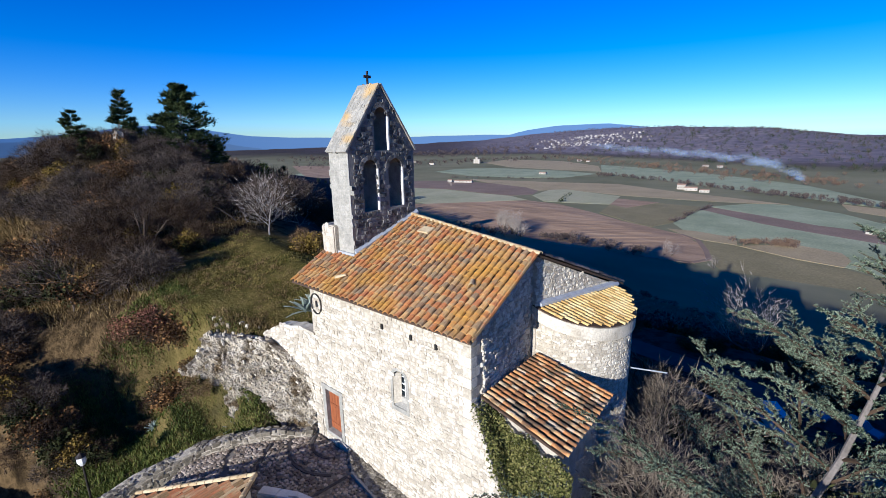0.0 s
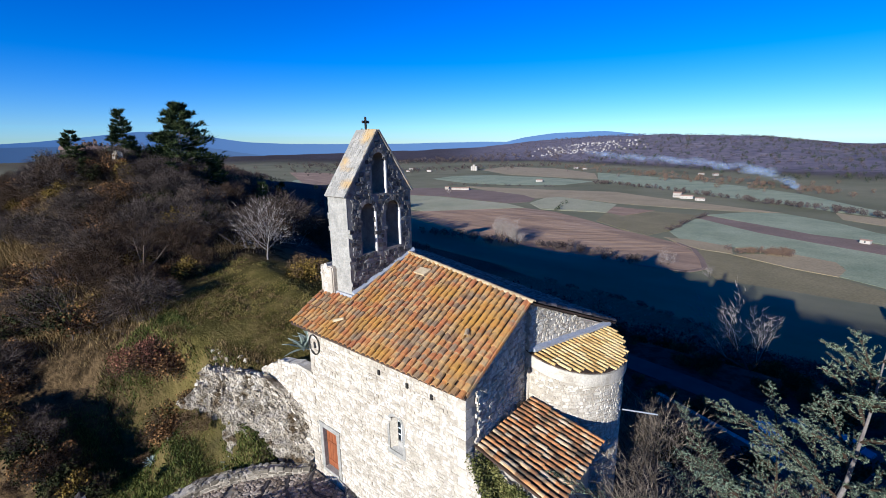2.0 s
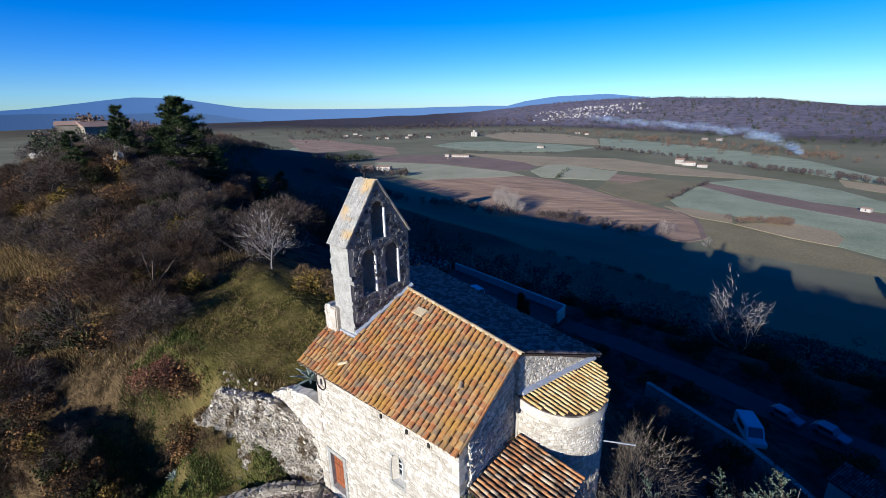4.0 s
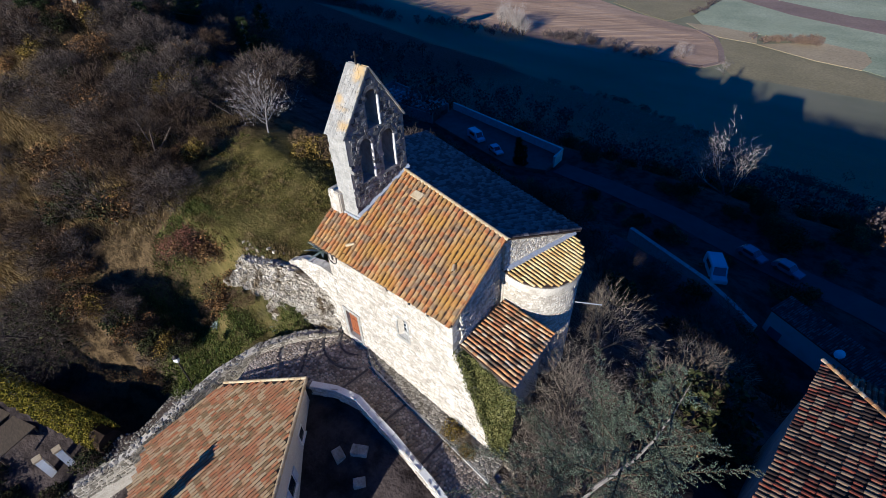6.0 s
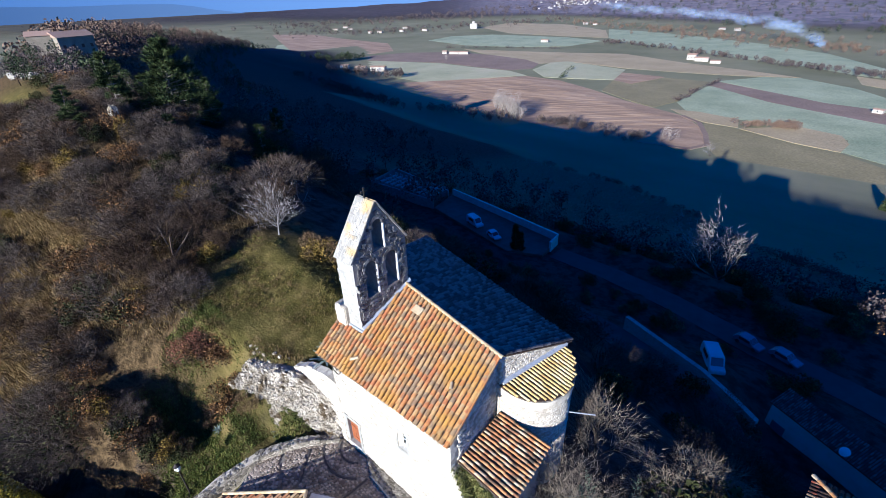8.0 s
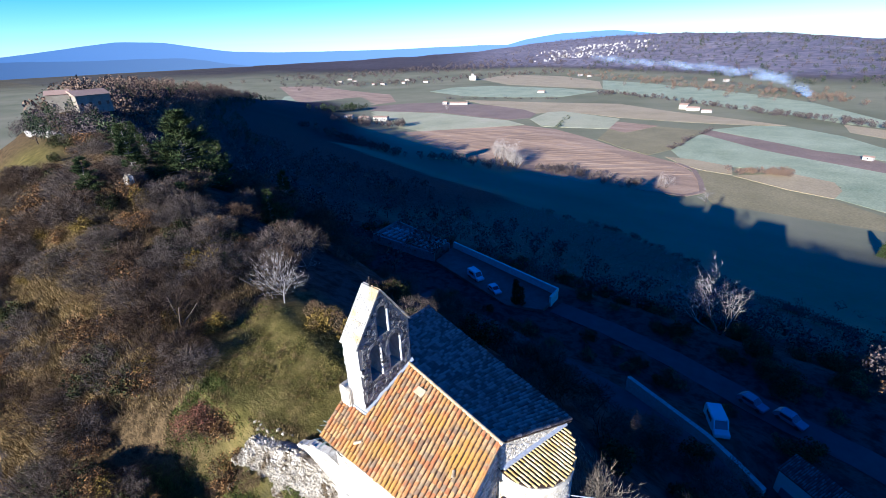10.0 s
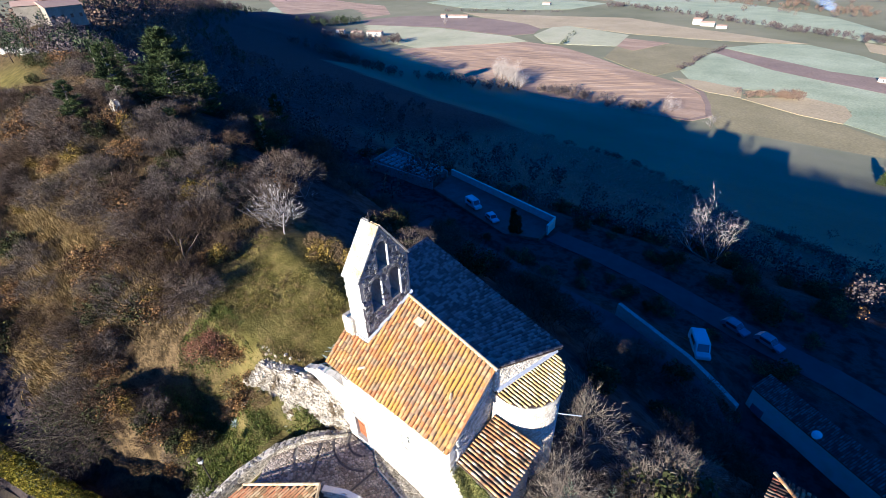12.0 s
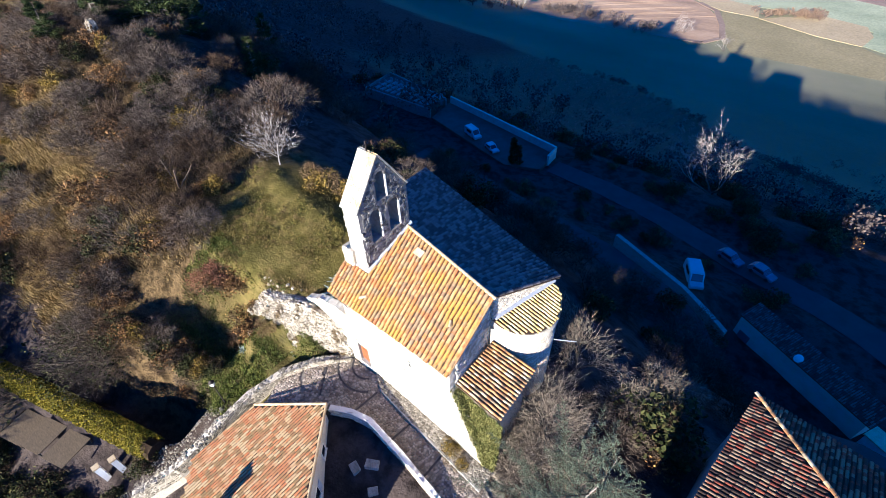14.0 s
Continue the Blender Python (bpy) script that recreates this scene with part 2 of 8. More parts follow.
def ground_material():
    """Scrubby earth, short grass and valley floor, by what grows there; haze tints the far wood."""
    m = bpy.data.materials.new("ground")
    m.use_nodes = True
    nt = m.node_tree
    N, L = nt.nodes, nt.links
    bsdf = N["Principled BSDF"]
    bsdf.inputs["Roughness"].default_value = 0.95
    bsdf.inputs["Specular IOR Level"].default_value = 0.02
    geo = N.new("ShaderNodeNewGeometry")

    def noisy(scale, colors, detail=8):
        t = N.new("ShaderNodeTexNoise")
        t.inputs["Scale"].default_value, t.inputs["Detail"].default_value, t.inputs["Roughness"].default_value = scale, detail, 0.65
        L.new(geo.outputs["Position"], t.inputs["Vector"])
        r = N.new("ShaderNodeValToRGB")
        e = r.color_ramp.elements
        while len(e) < len(colors):
            e.new(0.5)
        for k, c in enumerate(colors):
            e[k].position, e[k].color = 0.32 + 0.36 * k / (len(colors) - 1), (*c, 1)
        L.new(t.outputs["Fac"], r.inputs[0])
        return r.outputs[0], t.outputs["Fac"]

    def mixed(a, b, name):
        at = N.new("ShaderNodeAttribute")
        at.attribute_name = name
        x = N.new("ShaderNodeMix")
        x.data_type = "RGBA"
        L.new(at.outputs["Fac"], x.inputs["Factor"])
        L.new(a, x.inputs["A"])
        L.new(b, x.inputs["B"])
        return x.outputs["Result"]

    # bare earth: dark purplish tone carries the north slope's shade
    shade_toned_soil, f1 = noisy(0.55, [(0.014, 0.011, 0.010), (0.028, 0.022, 0.020), (0.055, 0.043, 0.038), (0.034, 0.027, 0.025)])
    grass, f2 = noisy(0.5, [(0.042, 0.038, 0.010), (0.085, 0.070, 0.019), (0.15, 0.115, 0.038)])
    valley, _ = noisy(0.006, [(0.15, 0.145, 0.082), (0.19, 0.18, 0.105), (0.24, 0.215, 0.13)])
    # plateau wood: lavender tint paints the blue haze of distance
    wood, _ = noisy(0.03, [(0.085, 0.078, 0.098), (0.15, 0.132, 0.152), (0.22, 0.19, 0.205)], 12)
    dry, _ = noisy(0.8, [(0.013, 0.009, 0.005), (0.036, 0.025, 0.012), (0.10, 0.068, 0.032), (0.045, 0.031, 0.015)])
    c = mixed(mixed(mixed(mixed(shade_toned_soil, dry, "dry"), grass, "grass"), valley, "valley"), wood, "wood")
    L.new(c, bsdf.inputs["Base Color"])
    fine = N.new("ShaderNodeTexNoise")
    fine.inputs["Scale"].default_value, fine.inputs["Detail"].default_value = 5.0, 8
    L.new(geo.outputs["Position"], fine.inputs["Vector"])
    b = N.new("ShaderNodeBump")
    b.inputs["Strength"].default_value, b.inputs["Distance"].default_value = 0.9, 0.12
    L.new(fine.outputs["Fac"], b.inputs["Height"])
    L.new(b.outputs[0], bsdf.inputs["Normal"])
    return m


M_ground = ground_material()


# ---- ground ----
# crest at x 20 to 45, out of view, is raised to shade the lane slope
XC = (-1010, -950, -850, -700, -540, -400, -250, -160, -110, -73, -64, -50, -39, -26, -20, -14, -8, 0, 20, 45, 60, 150, 400, 900)
ZC = (-103, -75, -44, -24, -13, -8, -7, -6, -3, -3, -5, -7.5, -9.2, -10.4, -11.2, -13.5, -16, -18.5, -19, -19.5, -24, -48, -92, -103)
DN = (0, 6, 16, 33, 56, 100, 180, 260, 330, 420)
ZN = (0, -1.5, -6.5, -19, -28, -40, -62, -84, -91, -96)
DS = (-400, -120, -60, -34, -24, -15, -9, 0)
ZS = (-95, -50, -30, -16.5, -10.5, -4.5, -1.6, 0)
YA = (40, 50, 58, 66, 76, 90, 100, 130, 180, 260, 330, 380)
ZA = (-24, -31.5, -34.4, -37.2, -38.2, -39, -44, -56, -72, -90, -100, -103)
VALLEY = -103.0


def crest_y(x):
    return np.interp(x, (-1010, -850, -700, -540, -400, -250, -160, -73, -30, 0, 400), (490, 380, 250, 150, 90, 45, 32, 22, 18, 16, -10))


def ledge_y(x):
    """The edge of the grass terrace above the rock."""
    return np.interp(x, (-36, -31, -29.2, -25.7, -23.3, -19.9), (8.3, 8.9, 9.45, 10.3, 11.35, 11.9))


def ground_z(x, y):
    x, y = np.asarray(x, float), np.asarray(y, float)
    c = np.interp(x, XC, ZC)
    d = y - crest_y(x)
    full = np.clip((c - VALLEY) / 92.0, 0.05, 1.3)
    h = c + np.where(d >= 0, np.interp(d, DN, ZN) * full, np.interp(d, DS, ZS))
    # the lane and the terraces on the north side
    k = smoothstep(22, 36, d) * smoothstep(-190, -120, x) * (1 - smoothstep(60, 200, x))
    h = h * (1 - k) + np.interp(y, YA, ZA) * k
    # the shelf below the rock face, with the forecourt
    low = np.interp(x, (-60, -40, -30, -24, -16, -8, 0, 20), (-21, -19, -17.4, -16.7, -16.4, -17.6, -20, -24))
    low = low + np.minimum(0, (y - 7.0)) * 0.42 + 0.55 * np.clip(y - 8.4, 0, 2.5) * smoothstep(-21.2, -23, x)
    low = low + 2.3 * smoothstep(-24.8, -28.5, x) * smoothstep(4.5, 8.8, y)
    low = low + 1.8 * np.exp(-((x + 25.2) / 2.8) ** 2) * smoothstep(8.7, 10.1, y)
    k = smoothstep(-36, -30, x) * (1 - smoothstep(-4, 6, x))
    edge = ledge_y(x) + 0.6 + 3.0 * smoothstep(-19.9, -19.2, x)
    s = smoothstep(edge - 0.7, edge + 0.25, y)
    h = h * (1 - k) + k * (np.minimum(h, low) * (1 - s) + h * s)
    # the cut for the lane and its buildings
    k = smoothstep(-2, 7, x) * (1 - smoothstep(45, 80, x)) * smoothstep(36, 41, y) * (1 - smoothstep(60, 68, y))
    h = h * (1 - k) + np.minimum(h, -36.2) * k
    # the sunken path behind the garden hedge
    d = (x + 50) * -0.307 + (y + 10) * 0.952
    h = h - 3.0 * smoothstep(0.5, 1.8, d) * (1 - smoothstep(4.5, 5.6, d)) * smoothstep(-47, -42, x) * (1 - smoothstep(-29.5, -27, x))
    # the bank above that path and the hollow behind it
    d = (x + 36.6) * -0.42 + (y - 0.2) * 0.907
    a = smoothstep(-39.5, -36.5, x) * (1 - smoothstep(-29.5, -27.5, x))
    h = h + a * (0.9 * np.exp(-(d / 1.1) ** 2) - 1.9 * np.exp(-((d - 3.6) / 1.7) ** 2))
    # knoll on the ridge
    h = h + 3.0 * np.exp(-((x + 73) / 9) ** 2 - ((y - 14.5) / 6) ** 2)
    return np.where(h < VALLEY, VALLEY, h)


def far_z(x, y):
    """The plateau that closes the valley."""
    az = np.degrees(np.arctan2(-x, y))
    r = np.hypot(x, y)
    top = np.interp(az, (-60, -20, -1, 6, 10, 17, 24, 30, 34, 37, 46, 52, 60, 90), (-60, -60, -55, 5, 18, 32, 22, -5, -35, -60, -78, -88, -95, -98))
    start = np.interp(az, (-20, 0, 12, 30, 40, 60), (900, 1150, 1500, 2100, 1900, 1700))
    return VALLEY + (top - VALLEY) * smoothstep(start, start + 1900, r)


def ground():
    def axis(c, near, reach, n):
        u = np.linspace(-1, 1, n)
        a = np.arcsinh(reach / near)
        return c + near * np.sinh(u * a)
    xs, ys = axis(-22, 18, 4700, 440), axis(14, 18, 4700, 440)
    X, Y = np.meshgrid(xs, ys)
    Z = ground_z(X, Y)
    r = np.hypot(X, Y)
    Z = np.maximum(Z, np.where(r > 800, far_z(X, Y), -1e3))
    hill = smoothstep(VALLEY + 1, VALLEY + 25, Z)
    bumps = np.array([noise.fractal(Vector((x * 0.16, y * 0.16, 0)), 1.0, 2.0, 3) for x, y in zip(X.ravel(), Y.ravel())]).reshape(X.shape)
    far_b = np.array([noise.fractal(Vector((x * 0.004, y * 0.004, 3)), 1.0, 2.0, 4) for x, y in zip(X.ravel(), Y.ravel())]).reshape(X.shape)
    flat = np.exp(-(((X + 17) / 9) ** 2 + ((Y - 13) / 8) ** 2) ** 2)
    Z = Z + bumps * 0.3 * hill * (1 - flat) + np.where(r > 700, far_b * 9 * hill, 0)
    n = len(xs)
    v = np.stack([X.ravel(), Y.ravel(), Z.ravel()], 1)
    faces = [(j * n + i, j * n + i + 1, (j + 1) * n + i + 1, (j + 1) * n + i) for j in range(n - 1) for i in range(n - 1)]
    ob = raw("ground", v, faces, M_ground, smooth=True)
    terrace = smoothstep(-42, -36, X) * (1 - smoothstep(-19.5, -17, X)) * smoothstep(0.2, 1.2, Y - ledge_y(X)) * (1 - smoothstep(20, 26, Y))
    meadow = np.exp(-((X + 165) / 32) ** 2 - ((Y - 19) / 9) ** 2)
    slope = 0.8 * smoothstep(-36, -30, X) * (1 - smoothstep(-20, -16, X)) * smoothstep(2, 5, Y) * (1 - smoothstep(9.5, 11, Y))
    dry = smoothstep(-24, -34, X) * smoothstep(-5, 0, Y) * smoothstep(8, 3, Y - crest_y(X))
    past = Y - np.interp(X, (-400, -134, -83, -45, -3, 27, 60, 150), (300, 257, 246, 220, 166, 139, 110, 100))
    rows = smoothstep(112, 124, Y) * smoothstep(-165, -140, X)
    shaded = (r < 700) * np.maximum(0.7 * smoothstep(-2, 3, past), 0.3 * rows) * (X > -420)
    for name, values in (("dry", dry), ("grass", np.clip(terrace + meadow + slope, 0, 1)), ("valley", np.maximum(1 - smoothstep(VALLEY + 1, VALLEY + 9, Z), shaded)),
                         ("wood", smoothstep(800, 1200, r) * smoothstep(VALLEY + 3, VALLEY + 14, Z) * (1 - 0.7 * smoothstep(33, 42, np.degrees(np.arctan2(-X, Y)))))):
        ob.data.attributes.new(name, "FLOAT", "POINT").data.foreach_set("value", values.ravel().astype(np.float32))
    return tagged(ob, "brown winter hillside falling to a wide valley", "ground", kind="structure")


ground()

# ---- the church ----
def half_tile(length=0.44, r0=0.105, r1=0.082, t=0.018, seg=5):
    """A tapered half-round clay tile: along +x down the slope, opening towards -z."""
    v, f = [], []
    for x, r in ((0, r1), (length, r0)):
        for rr in (r, r - t):
            for k in range(seg + 1):
                a = math.pi * k / seg
                v.append((x, rr * math.cos(a), rr * math.sin(a) * 0.9))
    n = seg + 1
    for k in range(seg):
        f.append((k, k + 1, 2 * n + k + 1, 2 * n + k))
        f.append((2 * n + k, 2 * n + k + 1, 3 * n + k + 1, 3 * n + k))
        f.append((n + k, n + k + 1, 3 * n + k + 1, 3 * n + k))
    return v, f


TILE_V, TILE_F = half_tile()


def tile_mesh(name, mat):
    me = bpy.data.meshes.new(name)
    me.from_pydata(TILE_V, [], TILE_F)
    me.materials.append(mat)
    return me


def joined_copies(name, verts, faces, mats, material_, parent=None, label="", smooth=False):
    V = np.array(verts, float)
    k = len(V)
    allv = np.concatenate([(V @ np.array(m.to_3x3()).T) + np.array(m.translation) for m in mats]) if mats else np.zeros((0, 3))
    allf = [tuple(i + n * k for i in f) for n in range(len(mats)) for f in faces]
    return tagged(raw(name, allv, allf, material_, parent, label, smooth), kind="stuff")


def roof_tiles(quad, cols, rows, parent, mat_obj, mat_join, single, rng, keep=None, lift=0.05, wild=1.0, scale=1.0, wide=1.0):
    """Rows of half-round tiles over a four-cornered slope: quad = eave start, eave end, ridge end, ridge start.
    single(u, v) says which tiles are parts of their own."""
    a, b, c, d = [Vector(p) for p in quad]
    me = None
    rest = []
    for i in range(cols):
        u = (i + 0.5) / cols
        lo, hi = a.lerp(b, u), d.lerp(c, u)
        down = (lo - hi).normalized()
        side = (b - a).normalized()
        nrm = side.cross(-down).normalized()
        if nrm.z < 0:
            nrm = -nrm
        side = nrm.cross(down)
        for j in range(rows):
            v = (j + 0.9 + rng.uniform(-0.06, 0.06)) / rows
            p = lo.lerp(hi, min(v, 0.995))
            if keep and not keep(p):
                continue
            tw = rng.gauss(0, 0.035) * wild
            dn = (down + side * tw).normalized()
            dn = (dn + nrm * (0.035 + rng.gauss(0, 0.014) * wild)).normalized()
            sd = nrm.cross(dn).normalized()
            nn = dn.cross(sd)
            m = Matrix((dn, sd, nn)).transposed().to_4x4()
            m.translation = p + nrm * (lift + rng.gauss(0, 0.008) * wild) + side * rng.gauss(0, 0.01) * wild
            m = m @ Matrix.Diagonal((scale, scale * wide, scale * (0.35 + 0.65 * wide), 1)) @ Matrix.Scale(rng.uniform(0.96, 1.06), 4)
            if single(u, v):
                if me is None:
                    me = tile_mesh("tile", mat_obj)
                ob = shared("tile", me, None, parent)
                ob.matrix_basis = m
            else:
                rest.append(m)
    if rest:
        joined_copies("tile_field", TILE_V, TILE_F, rest, mat_join, parent)


def slab(name, quad, thick, mat, parent, label=""):
    bm = bmesh.new()
    add_prism(bm, [(x, y, z - thick) for x, y, z in quad], quad)
    return part(name, bm, mat, parent, label)


def flat_with_holes(outer, holes, thick, place):
    """A plate of the outline outer with the holes cut through, laid out by place(u, v, depth)."""
    bm = bmesh.new()
    loops = []
    for ring in [outer] + holes:
        vs = [bm.verts.new((u, v, 0)) for u, v in ring]
        loops += [bm.edges.new((vs[i], vs[(i + 1) % len(vs)])) for i in range(len(vs))]
    bmesh.ops.triangle_fill(bm, use_beauty=True, use_dissolve=False, edges=loops)
    front = list(bm.faces)
    made = bmesh.ops.extrude_face_region(bm, geom=front)
    for v in [g for g in made["geom"] if isinstance(g, bmesh.types.BMVert)]:
        v.co.z = thick
    for v in bm.verts:
        v.co = place(v.co.x, v.co.y, v.co.z)
    bmesh.ops.recalc_face_normals(bm, faces=bm.faces)
    return bm


def arch(u0, u1, v0, v1, n=8):
    """The outline of a round-headed opening."""
    r = (u1 - u0) / 2
    return [(u0, v0), (u1, v0)] + [((u0 + u1) / 2 + r * math.cos(a), v1 - r + r * math.sin(a)) for a in [math.pi * k / n for k in range(n + 1)]]


STONE_6 = [(6, 7, 8, 9, 10, 11)] + [(k, (k + 1) % 6, 6 + (k + 1) % 6, 6 + k) for k in range(6)]


def stone_wall(parent, place, u0, u1, v0, v1, inside, single, rng, mat_obj, mat_join, size=(0.25, 0.155), proud=(0.006, 0.04), rough=1.35):
    """Rubble in uneven courses on a wall face; place(u, v, out) gives the world point."""
    rest_v, rest_f = [], []
    v = v0
    while v < v1:
        h = size[1] * rng.uniform(0.7, 1.35)
        u = u0 - rng.uniform(0, size[0])
        while u < u1:
            w = size[0] * rng.choice((0.5, 0.75, 1, 1.2, 1.6)) * rng.uniform(0.85, 1.15)
            cu, cv = u + w / 2, v + h / 2
            if inside(cu, cv):
                g = 0.014
                j = lambda k: rng.uniform(-k, k) * rough
                m1, m2 = rng.uniform(0.3, 0.7), rng.uniform(0.3, 0.7)
                ring = [(u + g + j(.03), v + g + j(.025)), (u + w * m1, v + g - abs(j(.025))), (u + w - g + j(.03), v + g + j(.025)),
                        (u + w - g + j(.03), v + h - g + j(.025)), (u + w * m2, v + h - g + abs(j(.025))), (u + g + j(.03), v + h - g + j(.025))]
                tw = rng.gauss(0, 0.09) * rough
                bend = Vector((noise.noise(Vector((cu * 0.9, cv * 1.3, 5))), noise.noise(Vector((cu * 0.9, cv * 1.3, 9))))) * 0.11 * rough
                ring = [(cu + (a - cu) - (b - cv) * tw + bend.x, cv + (b - cv) + (a - cu) * tw + bend.y) for a, b in ring]
                out = rng.uniform(*proud)
                cu, cv = cu + bend.x, cv + bend.y
                fr = [(cu + (a - cu) * 0.8 + j(.01), cv + (b - cv) * 0.76 + j(.01)) for a, b in ring]
                pts = [place(a, b, -0.02) for a, b in ring] + [place(a, b, out + j(.008)) for a, b in fr]
                if single(cu, cv):
                    o = Vector(place(cu, cv, 0))
                    raw("stone", [Vector(p) - o for p in pts], STONE_6, mat_obj, parent).location = o
                else:
                    n = len(rest_v)
                    rest_v += pts
                    rest_f += [tuple(i + n for i in f) for f in STONE_6]
            u += w
        v += h
    if rest_v:
        tagged(raw("rubble_facing", rest_v, rest_f, mat_join, parent), kind="stuff")


rng = random.Random(7)
church = tagged(empty("church", (-14, 16, -16)), "small limestone chapel with orange tiled roof and bell gable", "church")
SY = 11.64
EAVE_W, EAVE_E = Vector((-19.4, 10.95, -7.45)), Vector((-8.68, 11.05, -7.45))
RIDGE_E, RIDGE_W = Vector((-9.2, 16.2, -5.62)), Vector((-21.4, 18.1, -4.8))
NORTH_E, NORTH_W = Vector((-7.9, 22.75, -8.3)), Vector((-25.4, 27.7, -8.3))


def roof_at(x, y):
    """Height of the south slope."""
    v = (y - 10.86) / (17.0 - 10.86)
    return -7.42 + v * 2.05


# south wall with door and window openings
door_hole = [(-18.45, -15.5), (-17.25, -15.5), (-17.25, -13.15), (-18.45, -13.15)]
win_hole = arch(-13.28, -12.48, -11.95, -10.25)
outer = [(-19.05, -19.0), (-9.13, -19.0), (-9.13, -7.62), (-19.05, -7.62)]
south_wall = part("south_wall", flat_with_holes(outer, [door_hole, win_hole], 0.75, lambda u, v, d: Vector((u, SY + d, v))), M_mortar, church,
                  "rubble limestone wall with pale mortar")


def in_rect(u, v, h, pad=0.0):
    return h[0] - pad < u < h[1] + pad and h[2] - pad < v < h[3] + pad


stone_wall(south_wall, lambda u, v, o: (u, SY - o, v), -19.05, -9.13, -17.6, -7.75,
           lambda u, v: -18.95 < u < -9.45 and not in_rect(u, v, (-18.62, -17.08, -15.6, -12.9)) and not in_rect(u, v, (-13.45, -12.3, -12.2, -10.1)),
           lambda u, v: u > -12.4 and v > -12.6, rng, M_stone, M_stone_j)
# quoins at the corner
for k in range(22):
    z = -16.6 + k * 0.41
    w = 0.55 if k % 2 else 0.36
    bm = bmesh.new()
    add_box(bm, (-9.13 - w, SY - 0.03, z), (-9.1, SY + (0.34 if k % 2 else 0.5), z + 0.39))
    bmesh.ops.bevel(bm, geom=bm.edges[:], offset=0.018, segments=1, affect="EDGES")
    part("quoin", bm, M_stone, south_wall)
# putlog holes: near-black blocks stand for the shade inside
for x, z in ((-13.75, -8.48), (-12.06, -8.47), (-10.73, -8.46)):
    bm = bmesh.new()
    add_box(bm, (x - 0.06, SY - 0.075, z - 0.11), (x + 0.05, SY + 0.02, z + 0.1))
    part("putlog_hole", bm, M_black, south_wall)

# other walls
def wall_piece(name, ring, z0, tops):
    bm = bmesh.new()
    add_prism(bm, [(x, y, z0) for x, y in ring], [(x, y, z) for (x, y), z in zip(ring, tops)])
    return part(name, bm, M_mortar, church)


east_wall = wall_piece("east_wall", [(-9.1, 12.39), (-9.52, 16.4), (-10.15, 16.4), (-9.9, 12.39)], -21, [-7.05, -5.78, -5.78, -7.05])
gable_wall = wall_piece("north_gable_wall", [(-9.3, 16.4), (-8.1, 22.3), (-8.8, 22.3), (-9.95, 16.4)], -22, [-5.8, -8.32, -8.32, -5.8])
wall_piece("north_wall", [(-8.8, 22.3), (-8.1, 22.35), (-24.9, 27.3), (-24.9, 26.6)], -24, [-8.42, -8.45, -8.45, -8.3])
wall_piece("west_wall", [(-24.9, 26.6), (-24.9, 27.3), (-21.3, 18.1), (-19.05, 12.39), (-18.35, 12.39), (-20.6, 18.1)], -16, [-8.4, -8.45, -5.0, -7.12, -7.12, -5.0])
stone_wall(east_wall, lambda u, v, o: (-9.1 - (u - 12.39) * 0.105 + o, u, v), 12.35, 16.3, -12.2, -5.8,
           lambda u, v: v < -7.0 + (u - 12.39) * 0.31 - 0.12, lambda u, v: False, rng, M_stone, M_stone_j, rough=1.5, proud=(0.01, 0.08))
gx = lambda y: -9.3 + (y - 16.4) * (1.2 / 5.9)
stone_wall(gable_wall, lambda u, v, o: (gx(u) + o * 0.98, u - o * 0.2, v), 16.45, 22.2, -9.2, -5.8,
           lambda u, v: v < -5.8 - (u - 16.4) * 0.427 - 0.1, lambda u, v: False, rng, M_stone, M_stone_j)

# door
door = empty("door", (-17.85, SY, -15.5))
door.parent = church
door.matrix_parent_inverse = Matrix.Translation(-church.location)
def boxed(name, lo, hi, mat, parent, label="", bev=0.01):
    bm = bmesh.new()
    add_box(bm, lo, hi)
    if bev:
        bmesh.ops.bevel(bm, geom=bm.edges[:], offset=bev, segments=1, affect="EDGES")
    ob = part(name, bm, mat, None, label)
    ob.parent = parent
    if parent.type == "EMPTY":
        inv = Matrix.Translation(-parent.location)
        ob.matrix_parent_inverse = inv if parent.parent is None else Matrix.Translation(-Vector(parent.location))
    return ob
boxed("jamb", (-18.68, SY - 0.06, -15.55), (-18.42, SY + 0.3, -13.15), M_ashlar, door, "grey dressed stone jamb", 0.02)
boxed("jamb", (-17.28, SY - 0.06, -15.75), (-17.04, SY + 0.3, -13.15), M_ashlar, door, "grey dressed stone jamb", 0.02)
boxed("lintel", (-18.72, SY - 0.065, -13.15), (-17.0, SY + 0.3, -12.9), M_ashlar, door, "grey dressed stone lintel", 0.02)
boxed("threshold", (-18.5, SY - 0.12, -15.65), (-17.2, SY + 0.3, -15.48), M_ashlar, door, "worn stone threshold", 0.02)
for k in range(5):
    x = -18.42 + k * 0.228
    boxed("plank", (x + 0.006, SY + 0.17, -15.46), (x + 0.222, SY + 0.22, -13.16), M_door, door, "", 0.008)
boxed("rail", (-18.4, SY + 0.145, -14.1), (-17.3, SY + 0.175, -13.98), M_door, door, "", 0.008)
boxed("rail", (-18.4, SY + 0.145, -15.2), (-17.3, SY + 0.175, -15.08), M_door, door, "", 0.008)
boxed("handle", (-17.5, SY + 0.1, -14.55), (-17.44, SY + 0.17, -14.4), M_iron, door, "black iron handle", 0.01)

